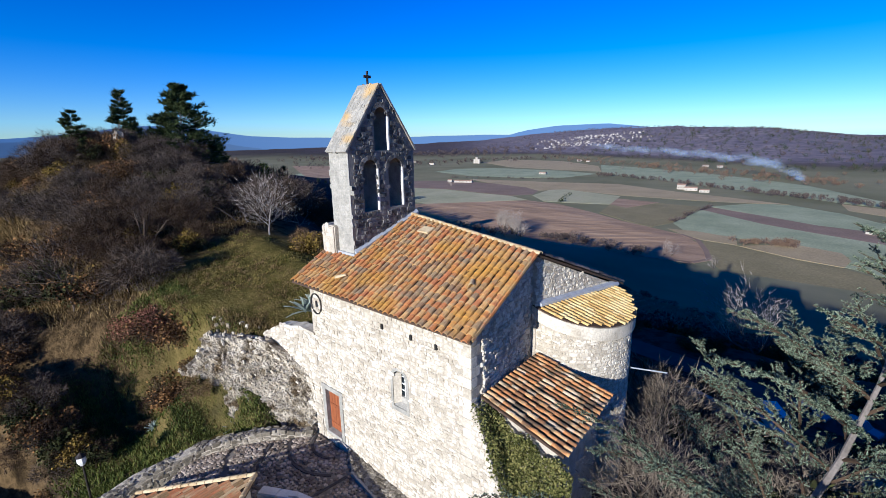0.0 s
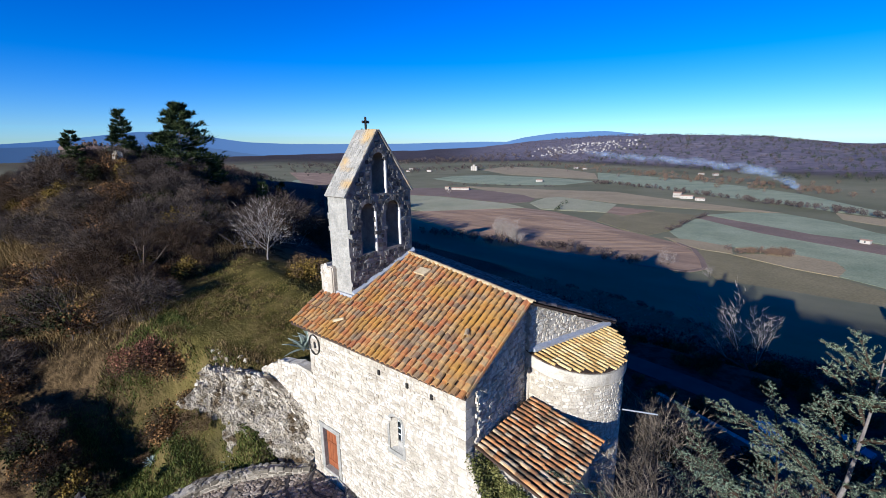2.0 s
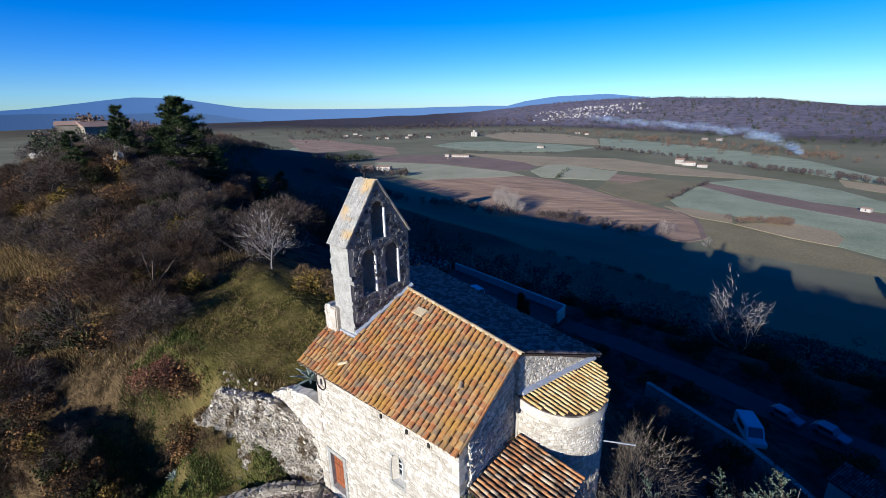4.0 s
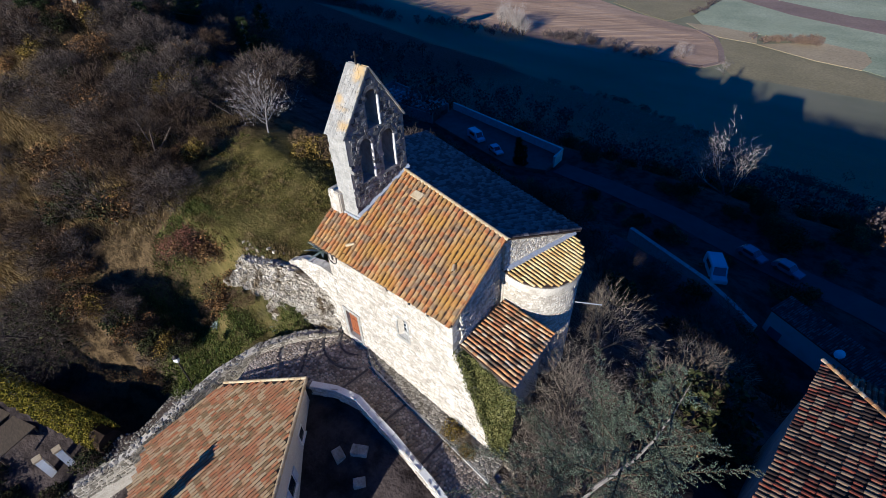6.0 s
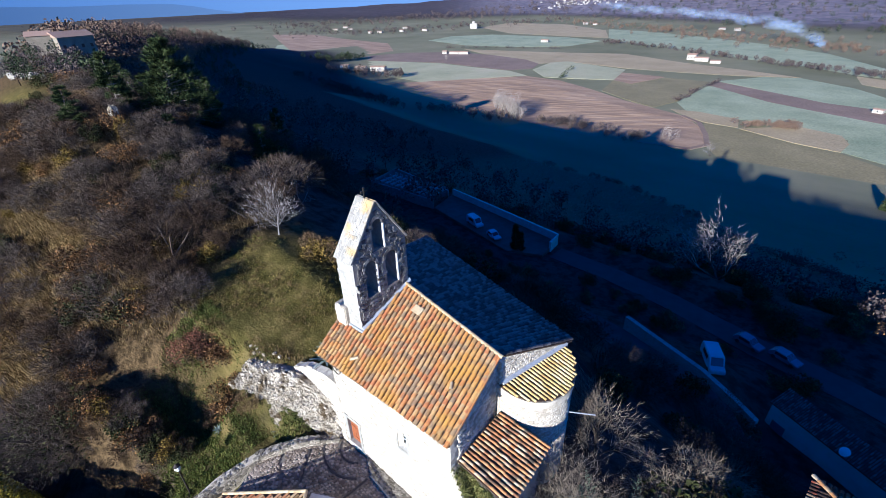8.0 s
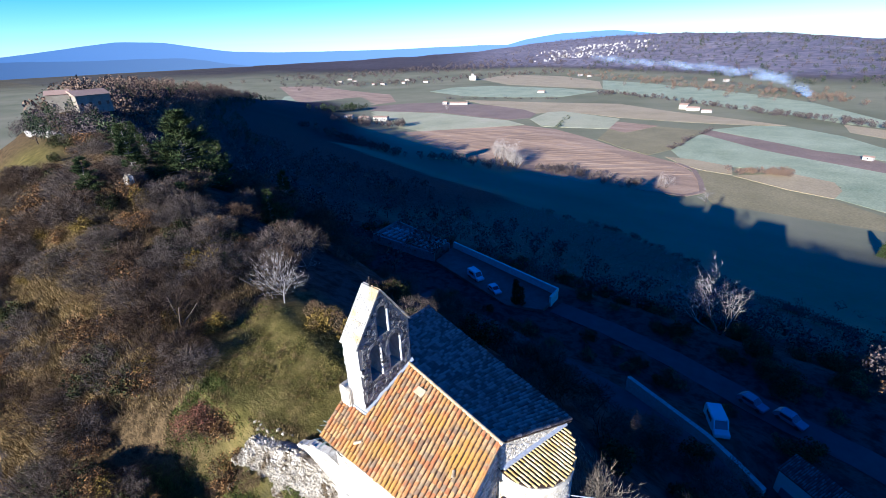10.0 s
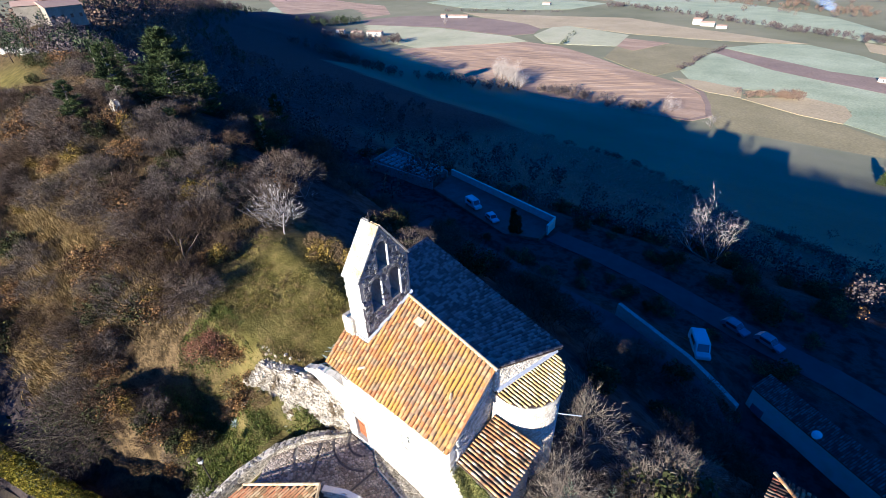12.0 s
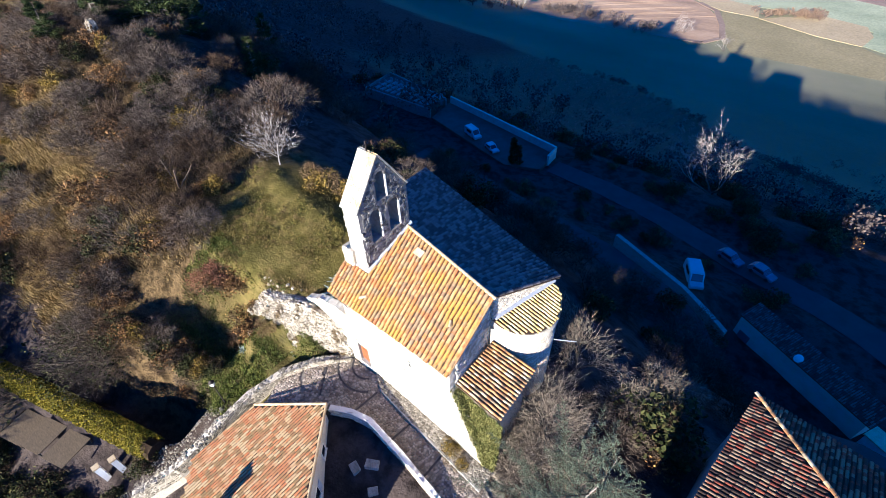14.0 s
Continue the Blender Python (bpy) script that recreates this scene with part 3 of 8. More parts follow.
# window
window = empty("window", (-12.9, SY, -11.9))
window.parent = church
window.matrix_parent_inverse = Matrix.Translation(-church.location)
win_in = arch(-13.05, -12.5, -11.55, -10.32)
surround = flat_with_holes(arch(-13.42, -12.34, -12.15, -10.1), [win_hole], 0.3, lambda u, v, d: Vector((u, SY - 0.012 + d, v)))
ob = part("surround", surround, M_ashlar, None, "dressed stone surround"); ob.parent = window; ob.matrix_parent_inverse = Matrix.Translation(-window.location)
bm = bmesh.new()
add_prism(bm, [(-13.28, SY + 0.02, -12.1), (-12.48, SY + 0.02, -12.1), (-12.48, SY + 0.6, -12.1), (-13.28, SY + 0.6, -12.1)],
          [(-13.28, SY + 0.02, -11.93), (-12.48, SY + 0.02, -11.93), (-12.48, SY + 0.6, -11.6), (-13.28, SY + 0.6, -11.6)])
ob = part("sill", bm, M_ashlar, None, "sloping stone sill"); ob.parent = window; ob.matrix_parent_inverse = Matrix.Translation(-window.location)
ob = part("embrasure", flat_with_holes(arch(-13.3, -12.46, -12.0, -10.22), [win_in], 0.12, lambda u, v, d: Vector((u, SY + 0.22 + d, v))), M_ashlar, None)
ob.parent = window; ob.matrix_parent_inverse = Matrix.Translation(-window.location)
bm = bmesh.new()
add_prism(bm, [(-13.29, SY + 0.01, -11.9), (-13.0, SY + 0.23, -11.8), (-13.29, SY + 0.23, -11.8)], [(-13.29, SY + 0.01, -10.5), (-13.0, SY + 0.23, -10.45), (-13.29, SY + 0.23, -10.45)])
bmesh.ops.recalc_face_normals(bm, faces=bm.faces)
ob = part("splay", bm, M_stone, None, "splayed pale reveal"); ob.parent = window; ob.matrix_parent_inverse = Matrix.Translation(-window.location)
boxed("pane", (-13.06, SY + 0.3, -11.56), (-12.49, SY + 0.315, -10.31), M_glass, window, "", 0)
for z in (-11.25, -10.95, -10.62):
    boxed("glazing_bar", (-13.05, SY + 0.255, z - 0.02), (-12.5, SY + 0.295, z + 0.02), M_white, window, "white glazing bar", 0.004)
boxed("glazing_bar", (-12.84, SY + 0.255, -11.55), (-12.80, SY + 0.295, -10.33), M_white, window, "white glazing bar", 0.004)

# roofs
south_roof = slab("south_roof", [EAVE_W, EAVE_E, RIDGE_E, RIDGE_W], 0.10, M_underlay, church, "lichen-stained orange half-round tiles")
roof_tiles([EAVE_W, EAVE_E, RIDGE_E, RIDGE_W], 36, 17, south_roof, M_tile, M_tile_j, lambda u, v: u > 0.5, rng,
           keep=lambda p: not (-19.24 < p.x < -17.7 and p.y > 13.5), scale=0.96, wide=1.36)
north_roof = slab("north_roof", [NORTH_E, NORTH_W, RIDGE_W, RIDGE_E], 0.10, M_underlay, church, "tiled slope, its shade put into dark tiles")
roof_tiles([NORTH_E, NORTH_W, RIDGE_W, RIDGE_E], 58, 17, north_roof, M_tile, M_tile_shade, lambda u, v: False, rng,
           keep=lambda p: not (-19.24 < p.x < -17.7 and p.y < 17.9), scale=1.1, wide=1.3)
# ridge cap bedded in mortar
cap = []
for k in range(34):
    p = RIDGE_E.lerp(RIDGE_W, (k + 0.5) / 34)
    if -19.2 < p.x < -17.7:
        continue
    d = (RIDGE_E - RIDGE_W).normalized()
    s = Vector((0, 0, 1)).cross(d).normalized()
    m = Matrix((d, s, d.cross(s))).transposed().to_4x4()
    m.translation = p - d * 0.2 + Vector((0, 0, 0.04 + rng.uniform(0, 0.02)))
    ob = shared("ridge_tile", bpy.data.meshes.get("ridge_tile") or tile_mesh("ridge_tile", M_tile_cap), None, south_roof)
    ob.matrix_basis = m @ Matrix.Scale(1.25, 4)
# eave bedding and verge
bm = bmesh.new()
add_tube(bm, [EAVE_E + Vector((-0.06, 0.1, 0.0)), RIDGE_E + Vector((-0.05, 0, 0.02))], [0.09, 0.09], 6)
part("verge", bm, M_tile_j, south_roof)
bm = bmesh.new()
p0, p1 = Vector((-19.0, SY - 0.04, -7.55)), Vector((-9.15, SY - 0.04, -7.55))
add_box(bm, (p0.x, SY - 0.3, -7.62), (p1.x, SY + 0.2, -7.45))
part("eave_bedding", bm, M_mortar, south_roof, "pale mortar bedding under the eave tiles")
# raised vent on the ridge, a near-black block for its shaded opening, and a loose tile
vent = empty("ridge_vent", (-15.5, 16.3, -4.9))
vent.parent = church
vent.matrix_parent_inverse = Matrix.Translation(-church.location)
tilt = pose(-15.45, 16.25, roof_at(-15.5, 16.25) + 0.1, 18, 0, -5)
for name, lo, hi, mat in (("slab", (-0.38, -0.26, 0.12), (0.38, 0.26, 0.2), M_tile_cap), ("cheek", (-0.36, -0.22, -0.05), (-0.24, 0.22, 0.13), M_tile_cap),
                          ("cheek", (0.24, -0.22, -0.05), (0.36, 0.22, 0.13), M_tile_cap), ("opening", (-0.24, -0.2, -0.05), (0.24, 0.2, 0.11), M_black)):
    bm = bmesh.new()
    add_box(bm, lo, hi, tilt)
    ob = part(name, bm, mat); ob.parent = vent; ob.matrix_parent_inverse = Matrix.Translation(-vent.location)
loose = shared("loose_tile", tile_mesh("loose_tile", M_tile_cap), None, south_roof)
loose.matrix_basis = pose(-16.5, 12.0, roof_at(-16.3, 12.0) + 0.16, 0, 14, -140) @ Matrix.Scale(1.15, 4)
loose = shared("loose_tile", loose.data, None, south_roof)
loose.matrix_basis = pose(-10.55, 13.6, roof_at(-10.5, 13.6) + 0.17, 5, 10, -60)

# bell gable
BX0, BX1 = -19.22, -17.75
prof = [(13.5, -8.2), (17.8, -8.2), (17.8, -1.45), (15.64, 1.55), (13.5, -1.45)]
holes = [arch(15.15, 16.02, -1.52, 0.55), arch(14.3, 15.22, -4.45, -1.92), arch(15.96, 16.9, -4.4, -1.92)]
gable = part("bell_gable", flat_with_holes(prof, holes, BX1 - BX0, lambda u, v, d: Vector((BX0 + d, u, v))), M_mortar_d, church, "weathered stone bell gable, east face darkened for shade, three arched openings")
def in_bell(u, v):
    if not 13.66 < u < 17.64 or v > 1.36 - abs(u - 15.64) * 1.41:
        return False
    return not any(a - 0.06 < u < b + 0.06 and lo - 0.05 < v < hi + 0.04 for a, b, lo, hi in ((15.15, 16.02, -1.52, .55), (14.3, 15.22, -4.45, -1.92), (15.96, 16.9, -4.4, -1.92)))
stone_wall(gable, lambda u, v, o: (BX1 + o, u, v), 13.53, 17.78, -6.7, 1.5, in_bell, lambda u, v: v < -4.4, rng, M_stone_shade, M_stone_shade_j, size=(0.27, 0.2), proud=(0.01, 0.06), rough=1.4)
bm = bmesh.new()
add_box(bm, (BX0 - 0.004, 13.475, -7.6), (BX1 + 0.004, 13.5, -1.5))
part("side_facing", bm, M_ashlar, gable)
stone_wall(gable, lambda u, v, o: (u, 13.475 - o, v), BX0 + 0.02, BX1 - 0.02, -7.4, -1.55, lambda u, v: BX0 + 0.05 < u < BX1 - 0.05, lambda u, v: True, rng, M_ashlar, M_ashlar,
           size=(0.42, 0.27), proud=(0.004, 0.012), rough=0.5)
# voussoirs and sills of the openings
for a, b, lo, hi in ((15.15, 16.02, -1.52, .55), (14.3, 15.22, -4.45, -1.92), (15.96, 16.9, -4.4, -1.92)):
    r, c = (b - a) / 2, (a + b) / 2
    for k in range(9):
        t0, t1 = math.pi * k / 9 + 0.02, math.pi * (k + 1) / 9 - 0.02
        ring = [(c + q * math.cos(t), hi - r + q * math.sin(t)) for q, t in ((r - 0.01, t0), (r + 0.2, t0), (r + 0.2, t1), (r - 0.01, t1))]
        bm = bmesh.new()
        add_prism(bm, [(BX1 - 0.2, y, z) for y, z in ring], [(BX1 + 0.05, y, z) for y, z in ring])
        part("voussoir", bm, M_stone_shade, gable)
    # white strip on the north edge only: paints the sunlit reveal
    for y0 in (b - 0.01,):
        bm = bmesh.new()
        add_box(bm, (BX1 - 0.1, y0, lo), (BX1 + 0.05, y0 + 0.1, hi - r))
        bmesh.ops.bevel(bm, geom=bm.edges[:], offset=0.015, segments=1, affect="EDGES")
        part("jamb", bm, M_white_stone, gable)
# coping slabs up both slopes
for sgn in (-1, 1):
    steps = 7
    for k in range(steps):
        q = [(15.64 + sgn * 2.25 * (1 - f), -1.56 + 3.16 * f) for f in (k / steps + 0.001, (k + 1) / steps - 0.001)]
        n = Vector((sgn * 3.16, 2.25)).normalized() * 0.1
        ring = [q[0], q[1], (q[1][0] + n.x, q[1][1] + n.y), (q[0][0] + n.x, q[0][1] + n.y)]
        bm = bmesh.new()
        j = rng.uniform(-0.015, 0.015)
        add_prism(bm, [(BX0 - 0.06 + j, y, z) for y, z in ring], [(BX1 + 0.07 + j, y, z) for y, z in ring])
        part("coping", bm, M_coping, gable, "lichen-stained coping slab")
    base, along_x = Vector((0, 15.64 + sgn * 2.25, -1.56)), Vector((0, -sgn * 2.25, 3.16)).normalized()
    out = Vector((0, sgn * 3.16, 2.25)).normalized()
    stone_wall(gable, lambda u, v, o, base=base, along_x=along_x, out=out: tuple(base + along_x * u + out * (0.1 + o) + Vector((v, 0, 0))), 0.05, 3.7, BX0, BX1 + 0.05,
               lambda u, v: 0.1 < u < 3.72 and BX0 < v < BX1, lambda u, v: False, rng, M_coping, M_coping_j, size=(0.3, 0.2), proud=(0.004, 0.03), rough=1.1)
# cross
bm = bmesh.new()
add_box(bm, (-18.67, 15.60, 1.55), (-18.57, 15.69, 2.28))
add_box(bm, (-18.66, 15.42, 1.96), (-18.58, 15.87, 2.09))
bmesh.ops.bevel(bm, geom=bm.edges[:], offset=0.012, segments=1, affect="EDGES")
part("cross", bm, M_iron, gable, "small black iron cross")
# lead flashing where the gable meets the tiles
bm = bmesh.new()
ya, yb = 13.5, 17.9
add_prism(bm, [(BX1, ya, roof_at(0, ya)), (BX1 + 0.15, ya, roof_at(0, ya)), (BX1 + 0.15, yb, roof_at(0, yb)), (BX1, yb, roof_at(0, yb))],
          [(BX1, ya, roof_at(0, ya) + 0.34), (BX1 + 0.15, ya, roof_at(0, ya) + 0.2), (BX1 + 0.15, yb, roof_at(0, yb) + 0.2), (BX1, yb, roof_at(0, yb) + 0.34)])
part("flashing", bm, M_lead, gable, "pale lead flashing")
bm = bmesh.new()
add_box(bm, (BX0 - 0.1, 13.36, roof_at(0, 13.4) + 0.02), (BX1 + 0.16, 13.56, roof_at(0, 13.4) + 0.2))
part("flashing", bm, M_lead, gable, "pale lead flashing")
# pier behind the gable
bm = bmesh.new()
add_box(bm, (-19.95, 13.2, -10), (-18.9, 15.4, -5.1))
bmesh.ops.bevel(bm, geom=bm.edges[:], offset=0.06, segments=2, affect="EDGES")
pier = part("pier", bm, M_mortar, church, "stubby rubble pier behind the bell gable")
stone_wall(pier, lambda u, v, o: (u, 13.2 - o, v), -19.95, -19.2, -9.5, -5.2, lambda u, v: -19.8 < u < -19.3, lambda u, v: True, rng, M_stone, M_stone_j, size=(0.3, 0.22))

# apse
AC, AR, AY = Vector((-9.0, 19.35, 0)), 2.62, 2.92
def apse_top(x):
    return -8.05 - 0.27 * (x + 9.0)
angs = [radians(a) for a in range(-100, 96, 6)]
bm = bmesh.new()
rings = []
for z_f, rr in ((lambda x: -23.0, AR), (lambda x: apse_top(x) - 0.65, AR), (lambda x: apse_top(x) - 0.6, AR + 0.07), (lambda x: apse_top(x) - 0.06, AR + 0.09)):
    rings.append([bm.verts.new((AC.x + rr * math.cos(a), AC.y + (rr + AY - AR) * math.sin(a), z_f(AC.x + rr * math.cos(a)))) for a in angs])
for a, b in zip(rings, rings[1:]):
    for k in range(len(angs) - 1):
        bm.faces.new((a[k], a[k + 1], b[k + 1], b[k]))
bm.faces.new(rings[-1])
apse = part("apse", bm, M_mortar, church, "rounded stone apse")
stone_wall(apse, lambda u, v, o: (AC.x + (AR + o) * math.cos(u / AR), AC.y + (AY + o) * math.sin(u / AR), v), radians(-98) * AR, radians(92) * AR, -14.6, -8.5,
           lambda u, v: v < apse_top(AC.x + AR * math.cos(u / AR)) - 0.72, lambda u, v: False, rng, M_stone, M_stone_j, size=(0.23, 0.14), proud=(0.004, 0.03), rough=1.2)
apse_ring = [(AC.x + (AR + 0.06) * math.cos(a), AC.y + (AY + 0.1) * math.sin(a)) for a in angs] + [(-8.2, 22.3), (-9.35, 16.45)]
bm = bmesh.new()
add_prism(bm, [(x, y, apse_top(x) - 0.05) for x, y in apse_ring], [(x, y, apse_top(x)) for x, y in apse_ring])
apse_roof = part("apse_roof", bm, M_underlay, church, "rounded roof of pale yellow tiles")
roof_tiles([(-5.9, 16.4, apse_top(-5.9)), (-5.9, 22.5, apse_top(-5.9)), (-8.6, 22.5, apse_top(-8.6)), (-9.7, 16.3, apse_top(-9.7))], 23, 13, apse_roof, M_tile_y, M_tile_y, lambda u, v: True, rng,
           keep=lambda p: ((p.x + 0.30 - AC.x) / (AR + 0.10)) ** 2 + ((p.y - AC.y) / (AY + 0.16)) ** 2 < 1 and p.x > gx(p.y) + 0.02, lift=0.03, wild=0.55, scale=0.84)
bm = bmesh.new()
y0, y1 = 16.5, 22.2
a0, a1 = gx(y0), gx(y1)
add_prism(bm, [(a0, y0, apse_top(a0)), (a1, y1, apse_top(a1)), (a1 + 0.2, y1, apse_top(a1)), (a0 + 0.2, y0, apse_top(a0))],
          [(a0, y0, apse_top(a0) + 0.24), (a1, y1, apse_top(a1) + 0.24), (a1 + 0.2, y1, apse_top(a1) + 0.12), (a0 + 0.2, y0, apse_top(a0) + 0.12)])
part("flashing", bm, M_lead, apse_roof, "pale lead flashing")
bm = bmesh.new()
band = []
for rr, dz in ((AR + 0.04, -0.62), (AR + 0.12, -0.6), (AR + 0.14, -0.05)):
    band.append([bm.verts.new((AC.x + rr * math.cos(a), AC.y + (rr + AY - AR) * math.sin(a), apse_top(AC.x + rr * math.cos(a)) + dz)) for a in angs])
for a, b in zip(band, band[1:]):
    for k in range(len(angs) - 1):
        bm.faces.new((a[k], a[k + 1], b[k + 1], b[k]))
part("cornice", bm, M_stone, apse, "smooth pale band under the eave")
bm = bmesh.new()
add_tube(bm, [(-6.3, 19.9, -11.3), (-5.0, 20.9, -11.55)], [0.035, 0.035], 8)
part("drain_pipe", bm, M_lead, apse, "pale metal spout")

# lean-to vestry
lq = [(-5.85, 12.35, -11.17), (-6.05, 16.75, -11.02), (-9.14, 16.3, -10.05), (-9.08, 12.15, -10.12)]
vestry = empty("vestry", (-7.5, 14.5, -16))
vestry.parent = church
vestry.matrix_parent_inverse = Matrix.Translation(-church.location)
ring = [(-9.1, 12.55), (-6.2, 12.65), (-6.35, 16.4), (-9.1, 16.2)]
bm = bmesh.new()
add_prism(bm, [(x, y, -22) for x, y in ring], [(x, y, z) for (x, y), z in zip(ring, (-10.25, -11.2, -11.1, -10.2))])
part("wall", bm, M_mortar, vestry).matrix_parent_inverse = Matrix.Translation(-vestry.location)
bm = bmesh.new()
add_prism(bm, [(x, y, z - 0.08) for x, y, z in lq], lq)
part("roof", bm, M_underlay, vestry).matrix_parent_inverse = Matrix.Translation(-vestry.location)
lean_tiles = slab("vestry_roof", [(x, y, z + 0.012) for x, y, z in lq], 0.02, M_underlay, church, "steep red and cream half-round tiles")
roof_tiles(lq, 16, 11, lean_tiles, M_tile_v, M_tile_v, lambda u, v: True, rng, lift=0.04, wild=0.9, scale=0.9)
# raking buttress on the corner
bm = bmesh.new()
add_prism(bm, [(-9.1, SY - 0.02, -19), (-5.6, SY - 0.02, -19), (-5.6, SY + 1.0, -19), (-9.1, SY + 1.0, -19)],
          [(-9.1, SY - 0.02, -10.3), (-8.95, SY - 0.02, -10.3), (-8.95, SY + 1.0, -10.3), (-9.1, SY + 1.0, -10.3)])
butt = part("buttress", bm, M_mortar, church, "raking rubble buttress")
stone_wall(butt, lambda u, v, o: (u, SY - 0.02 - o, v), -9.1, -5.6, -17.6, -10.4, lambda u, v: -9.1 < u < -8.95 + (-10.3 - v) * 0.38 - 0.1, lambda u, v: False, rng, M_stone, M_stone_j)

# iron hoop under the eave
hoop = tagged(empty("wall_hoop", (-18.5, SY - 0.06, -8.6)), "dark iron hoop fixed on the pale stone wall", "hoop")
bm = bmesh.new()
bmesh.ops.create_circle(bm, segments=28, radius=0.42)
pts = [v.co.copy() for v in bm.verts]
bm.clear()
pts = [Vector((-18.5 + p.x, SY - 0.07, -8.6 + p.y * 1.2)) for p in pts]
add_tube(bm, pts + [pts[0]], [0.035] * (len(pts) + 1), 6)
part("ring", bm, M_iron, hoop)
bm = bmesh.new()
add_tube(bm, [(-18.5, SY - 0.07, -8.45), (-18.42, SY - 0.09, -8.75)], [0.04, 0.05], 6)
part("bracket", bm, M_iron, hoop)

# ---- forecourt, walls and houses round the church ----
def inside_poly(poly, x, y):
    c = False
    for (x0, y0), (x1, y1) in zip(poly, poly[1:] + poly[:1]):
        if (y0 > y) != (y1 > y) and x < (x1 - x0) * (y - y0) / (y1 - y0) + x0:
            c = not c
    return c


def court_z(x, y):
    return -16.15 - 0.13 * max(0, x + 16.5) + 0.05 * (x + 20 if x < -20 else 0) - (0.10 * (8 - y) if y < 8 else 0)


court_poly = [(-21.6, 9.2), (-19.7, 11.5), (-16.6, 11.55), (-13.5, 11.3), (-6.3, 11.0), (-3.5, 9.9), (-3.5, 7.2), (-7.2, 7.85), (-14.1, 8.35), (-16.4, 8.0), (-17.4, 7.4), (-22.0, 4.4), (-22.9, 6.8)]
bm = bmesh.new()
add_prism(bm, [(x, y, court_z(x, y) - 1.2) for x, y in court_poly], [(x, y, court_z(x, y)) for x, y in court_poly])
bmesh.ops.triangulate(bm, faces=bm.faces[:])
court = tagged(part("forecourt_paving", bm, M_joint), "grey cobbled forecourt with curved stone bands", "paving", kind="structure")
# cobbles
cob_v, cob_f = [], []
rc = random.Random(3)
BAND_C = (-18.0, 11.9)
BANDS = [[(BAND_C[0] + R * math.cos(a), BAND_C[1] + R * math.sin(a)) for a in [radians(200 + 5 * k) for k in range(n)]] for R, n in ((2.5, 24), (1.36, 24))]
BANDS += [[(-12.38, 8.6), (-12.14, 10.6)], [(-8.98, 8.2), (-8.94, 10.4)], [(-20.4, 6.9), (-22.4, 8.5)], [(-19.0, 7.6), (-20.6, 9.5)], [(-15.9, 8.3), (-15.7, 10.6)]]


def near_band(x, y):
    for line in BANDS:
        for (x0, y0), (x1, y1) in zip(line, line[1:]):
            L2 = (x1 - x0) ** 2 + (y1 - y0) ** 2
            t = max(0, min(1, ((x - x0) * (x1 - x0) + (y - y0) * (y1 - y0)) / L2))
            if math.hypot(x - x0 - t * (x1 - x0), y - y0 - t * (y1 - y0)) < 0.13:
                return True
    return False


M_slate = material("slate_edging", [(0.035, 0.03, 0.03), (0.07, 0.062, 0.06)], 2.0, bump=0.3, bump_scale=20)
for line in BANDS:
    for (x0, y0), (x1, y1) in zip(line, line[1:]):
        if not (inside_poly(court_poly, x0, y0) and inside_poly(court_poly, x1, y1)):
            continue
        d = Vector((x1 - x0, y1 - y0)).normalized() * 0.065
        ring = [(x0 - d.y, y0 + d.x), (x0 + d.y, y0 - d.x), (x1 + d.y, y1 - d.x), (x1 - d.y, y1 + d.x)]
        bm = bmesh.new()
        add_prism(bm, [(x, y, court_z(x, y) - 0.05) for x, y in ring], [(x, y, court_z(x, y) + 0.022) for x, y in ring])
        bmesh.ops.recalc_face_normals(bm, faces=bm.faces)
        part("edging_stone", bm, M_slate, court)


def cobble(cx, cy, z, w, r, verts, faces):
    """One worn cobble: a low six-sided stone, turned at will."""
    k, turn, hgt = len(verts), r.uniform(0, 6.28), r.uniform(0.02, 0.05)
    rad = [w * r.uniform(0.42, 0.6) for _ in range(6)]
    for zz, sc in ((-0.02, 1.0), (hgt, 0.7)):
        verts += [(cx + rad[n] * sc * math.cos(turn + n * 1.047), cy + rad[n] * sc * math.sin(turn + n * 1.047), z + zz + r.uniform(0, 0.008)) for n in range(6)]
    faces += [tuple(n + k for n in f) for f in STONE_6]


y = 4.4
while y < 11.6:
    x = -23.0 + rc.uniform(0, 0.2)
    while x < -4:
        w = rc.choice((0.15, 0.19, 0.23, 0.28)) * rc.uniform(0.9, 1.1)
        cx, cy = x + w / 2, y + rc.uniform(-0.05, 0.05)
        if inside_poly(court_poly, cx, cy) and not near_band(cx, cy):
            cobble(cx, cy, court_z(cx, cy), w, rc, cob_v, cob_f)
        x += w * 0.95
    y += 0.18
tagged(raw("cobbles", cob_v, cob_f, M_cobble_j, court), kind="stuff")
# stone strip and kerb along the church
bm = bmesh.new()
k0 = [(-16.9, 11.6), (-15.6, 10.85), (-12.1, 10.55), (-8.5, 10.4), (-5.5, 10.2)]
for (x0, y0), (x1, y1) in zip(k0, k0[1:]):
    add_prism(bm, [(x0, y0, court_z(x0, y0) - 0.3), (x1, y1, court_z(x1, y1) - 0.3), (x1, 11.7, court_z(x1, y1) - 0.3), (x0, 11.7, court_z(x0, y0) - 0.3)],
              [(x0, y0, court_z(x0, y0) + 0.16), (x1, y1, court_z(x1, y1) + 0.16), (x1, 11.7, court_z(x1, y1) + 0.3), (x0, 11.7, court_z(x0, y0) + 0.3)])
verge = tagged(part("verge", bm, M_verge), "pale cobbled apron against the church wall", "verge", kind="structure")
apron_v, apron_f = [], []
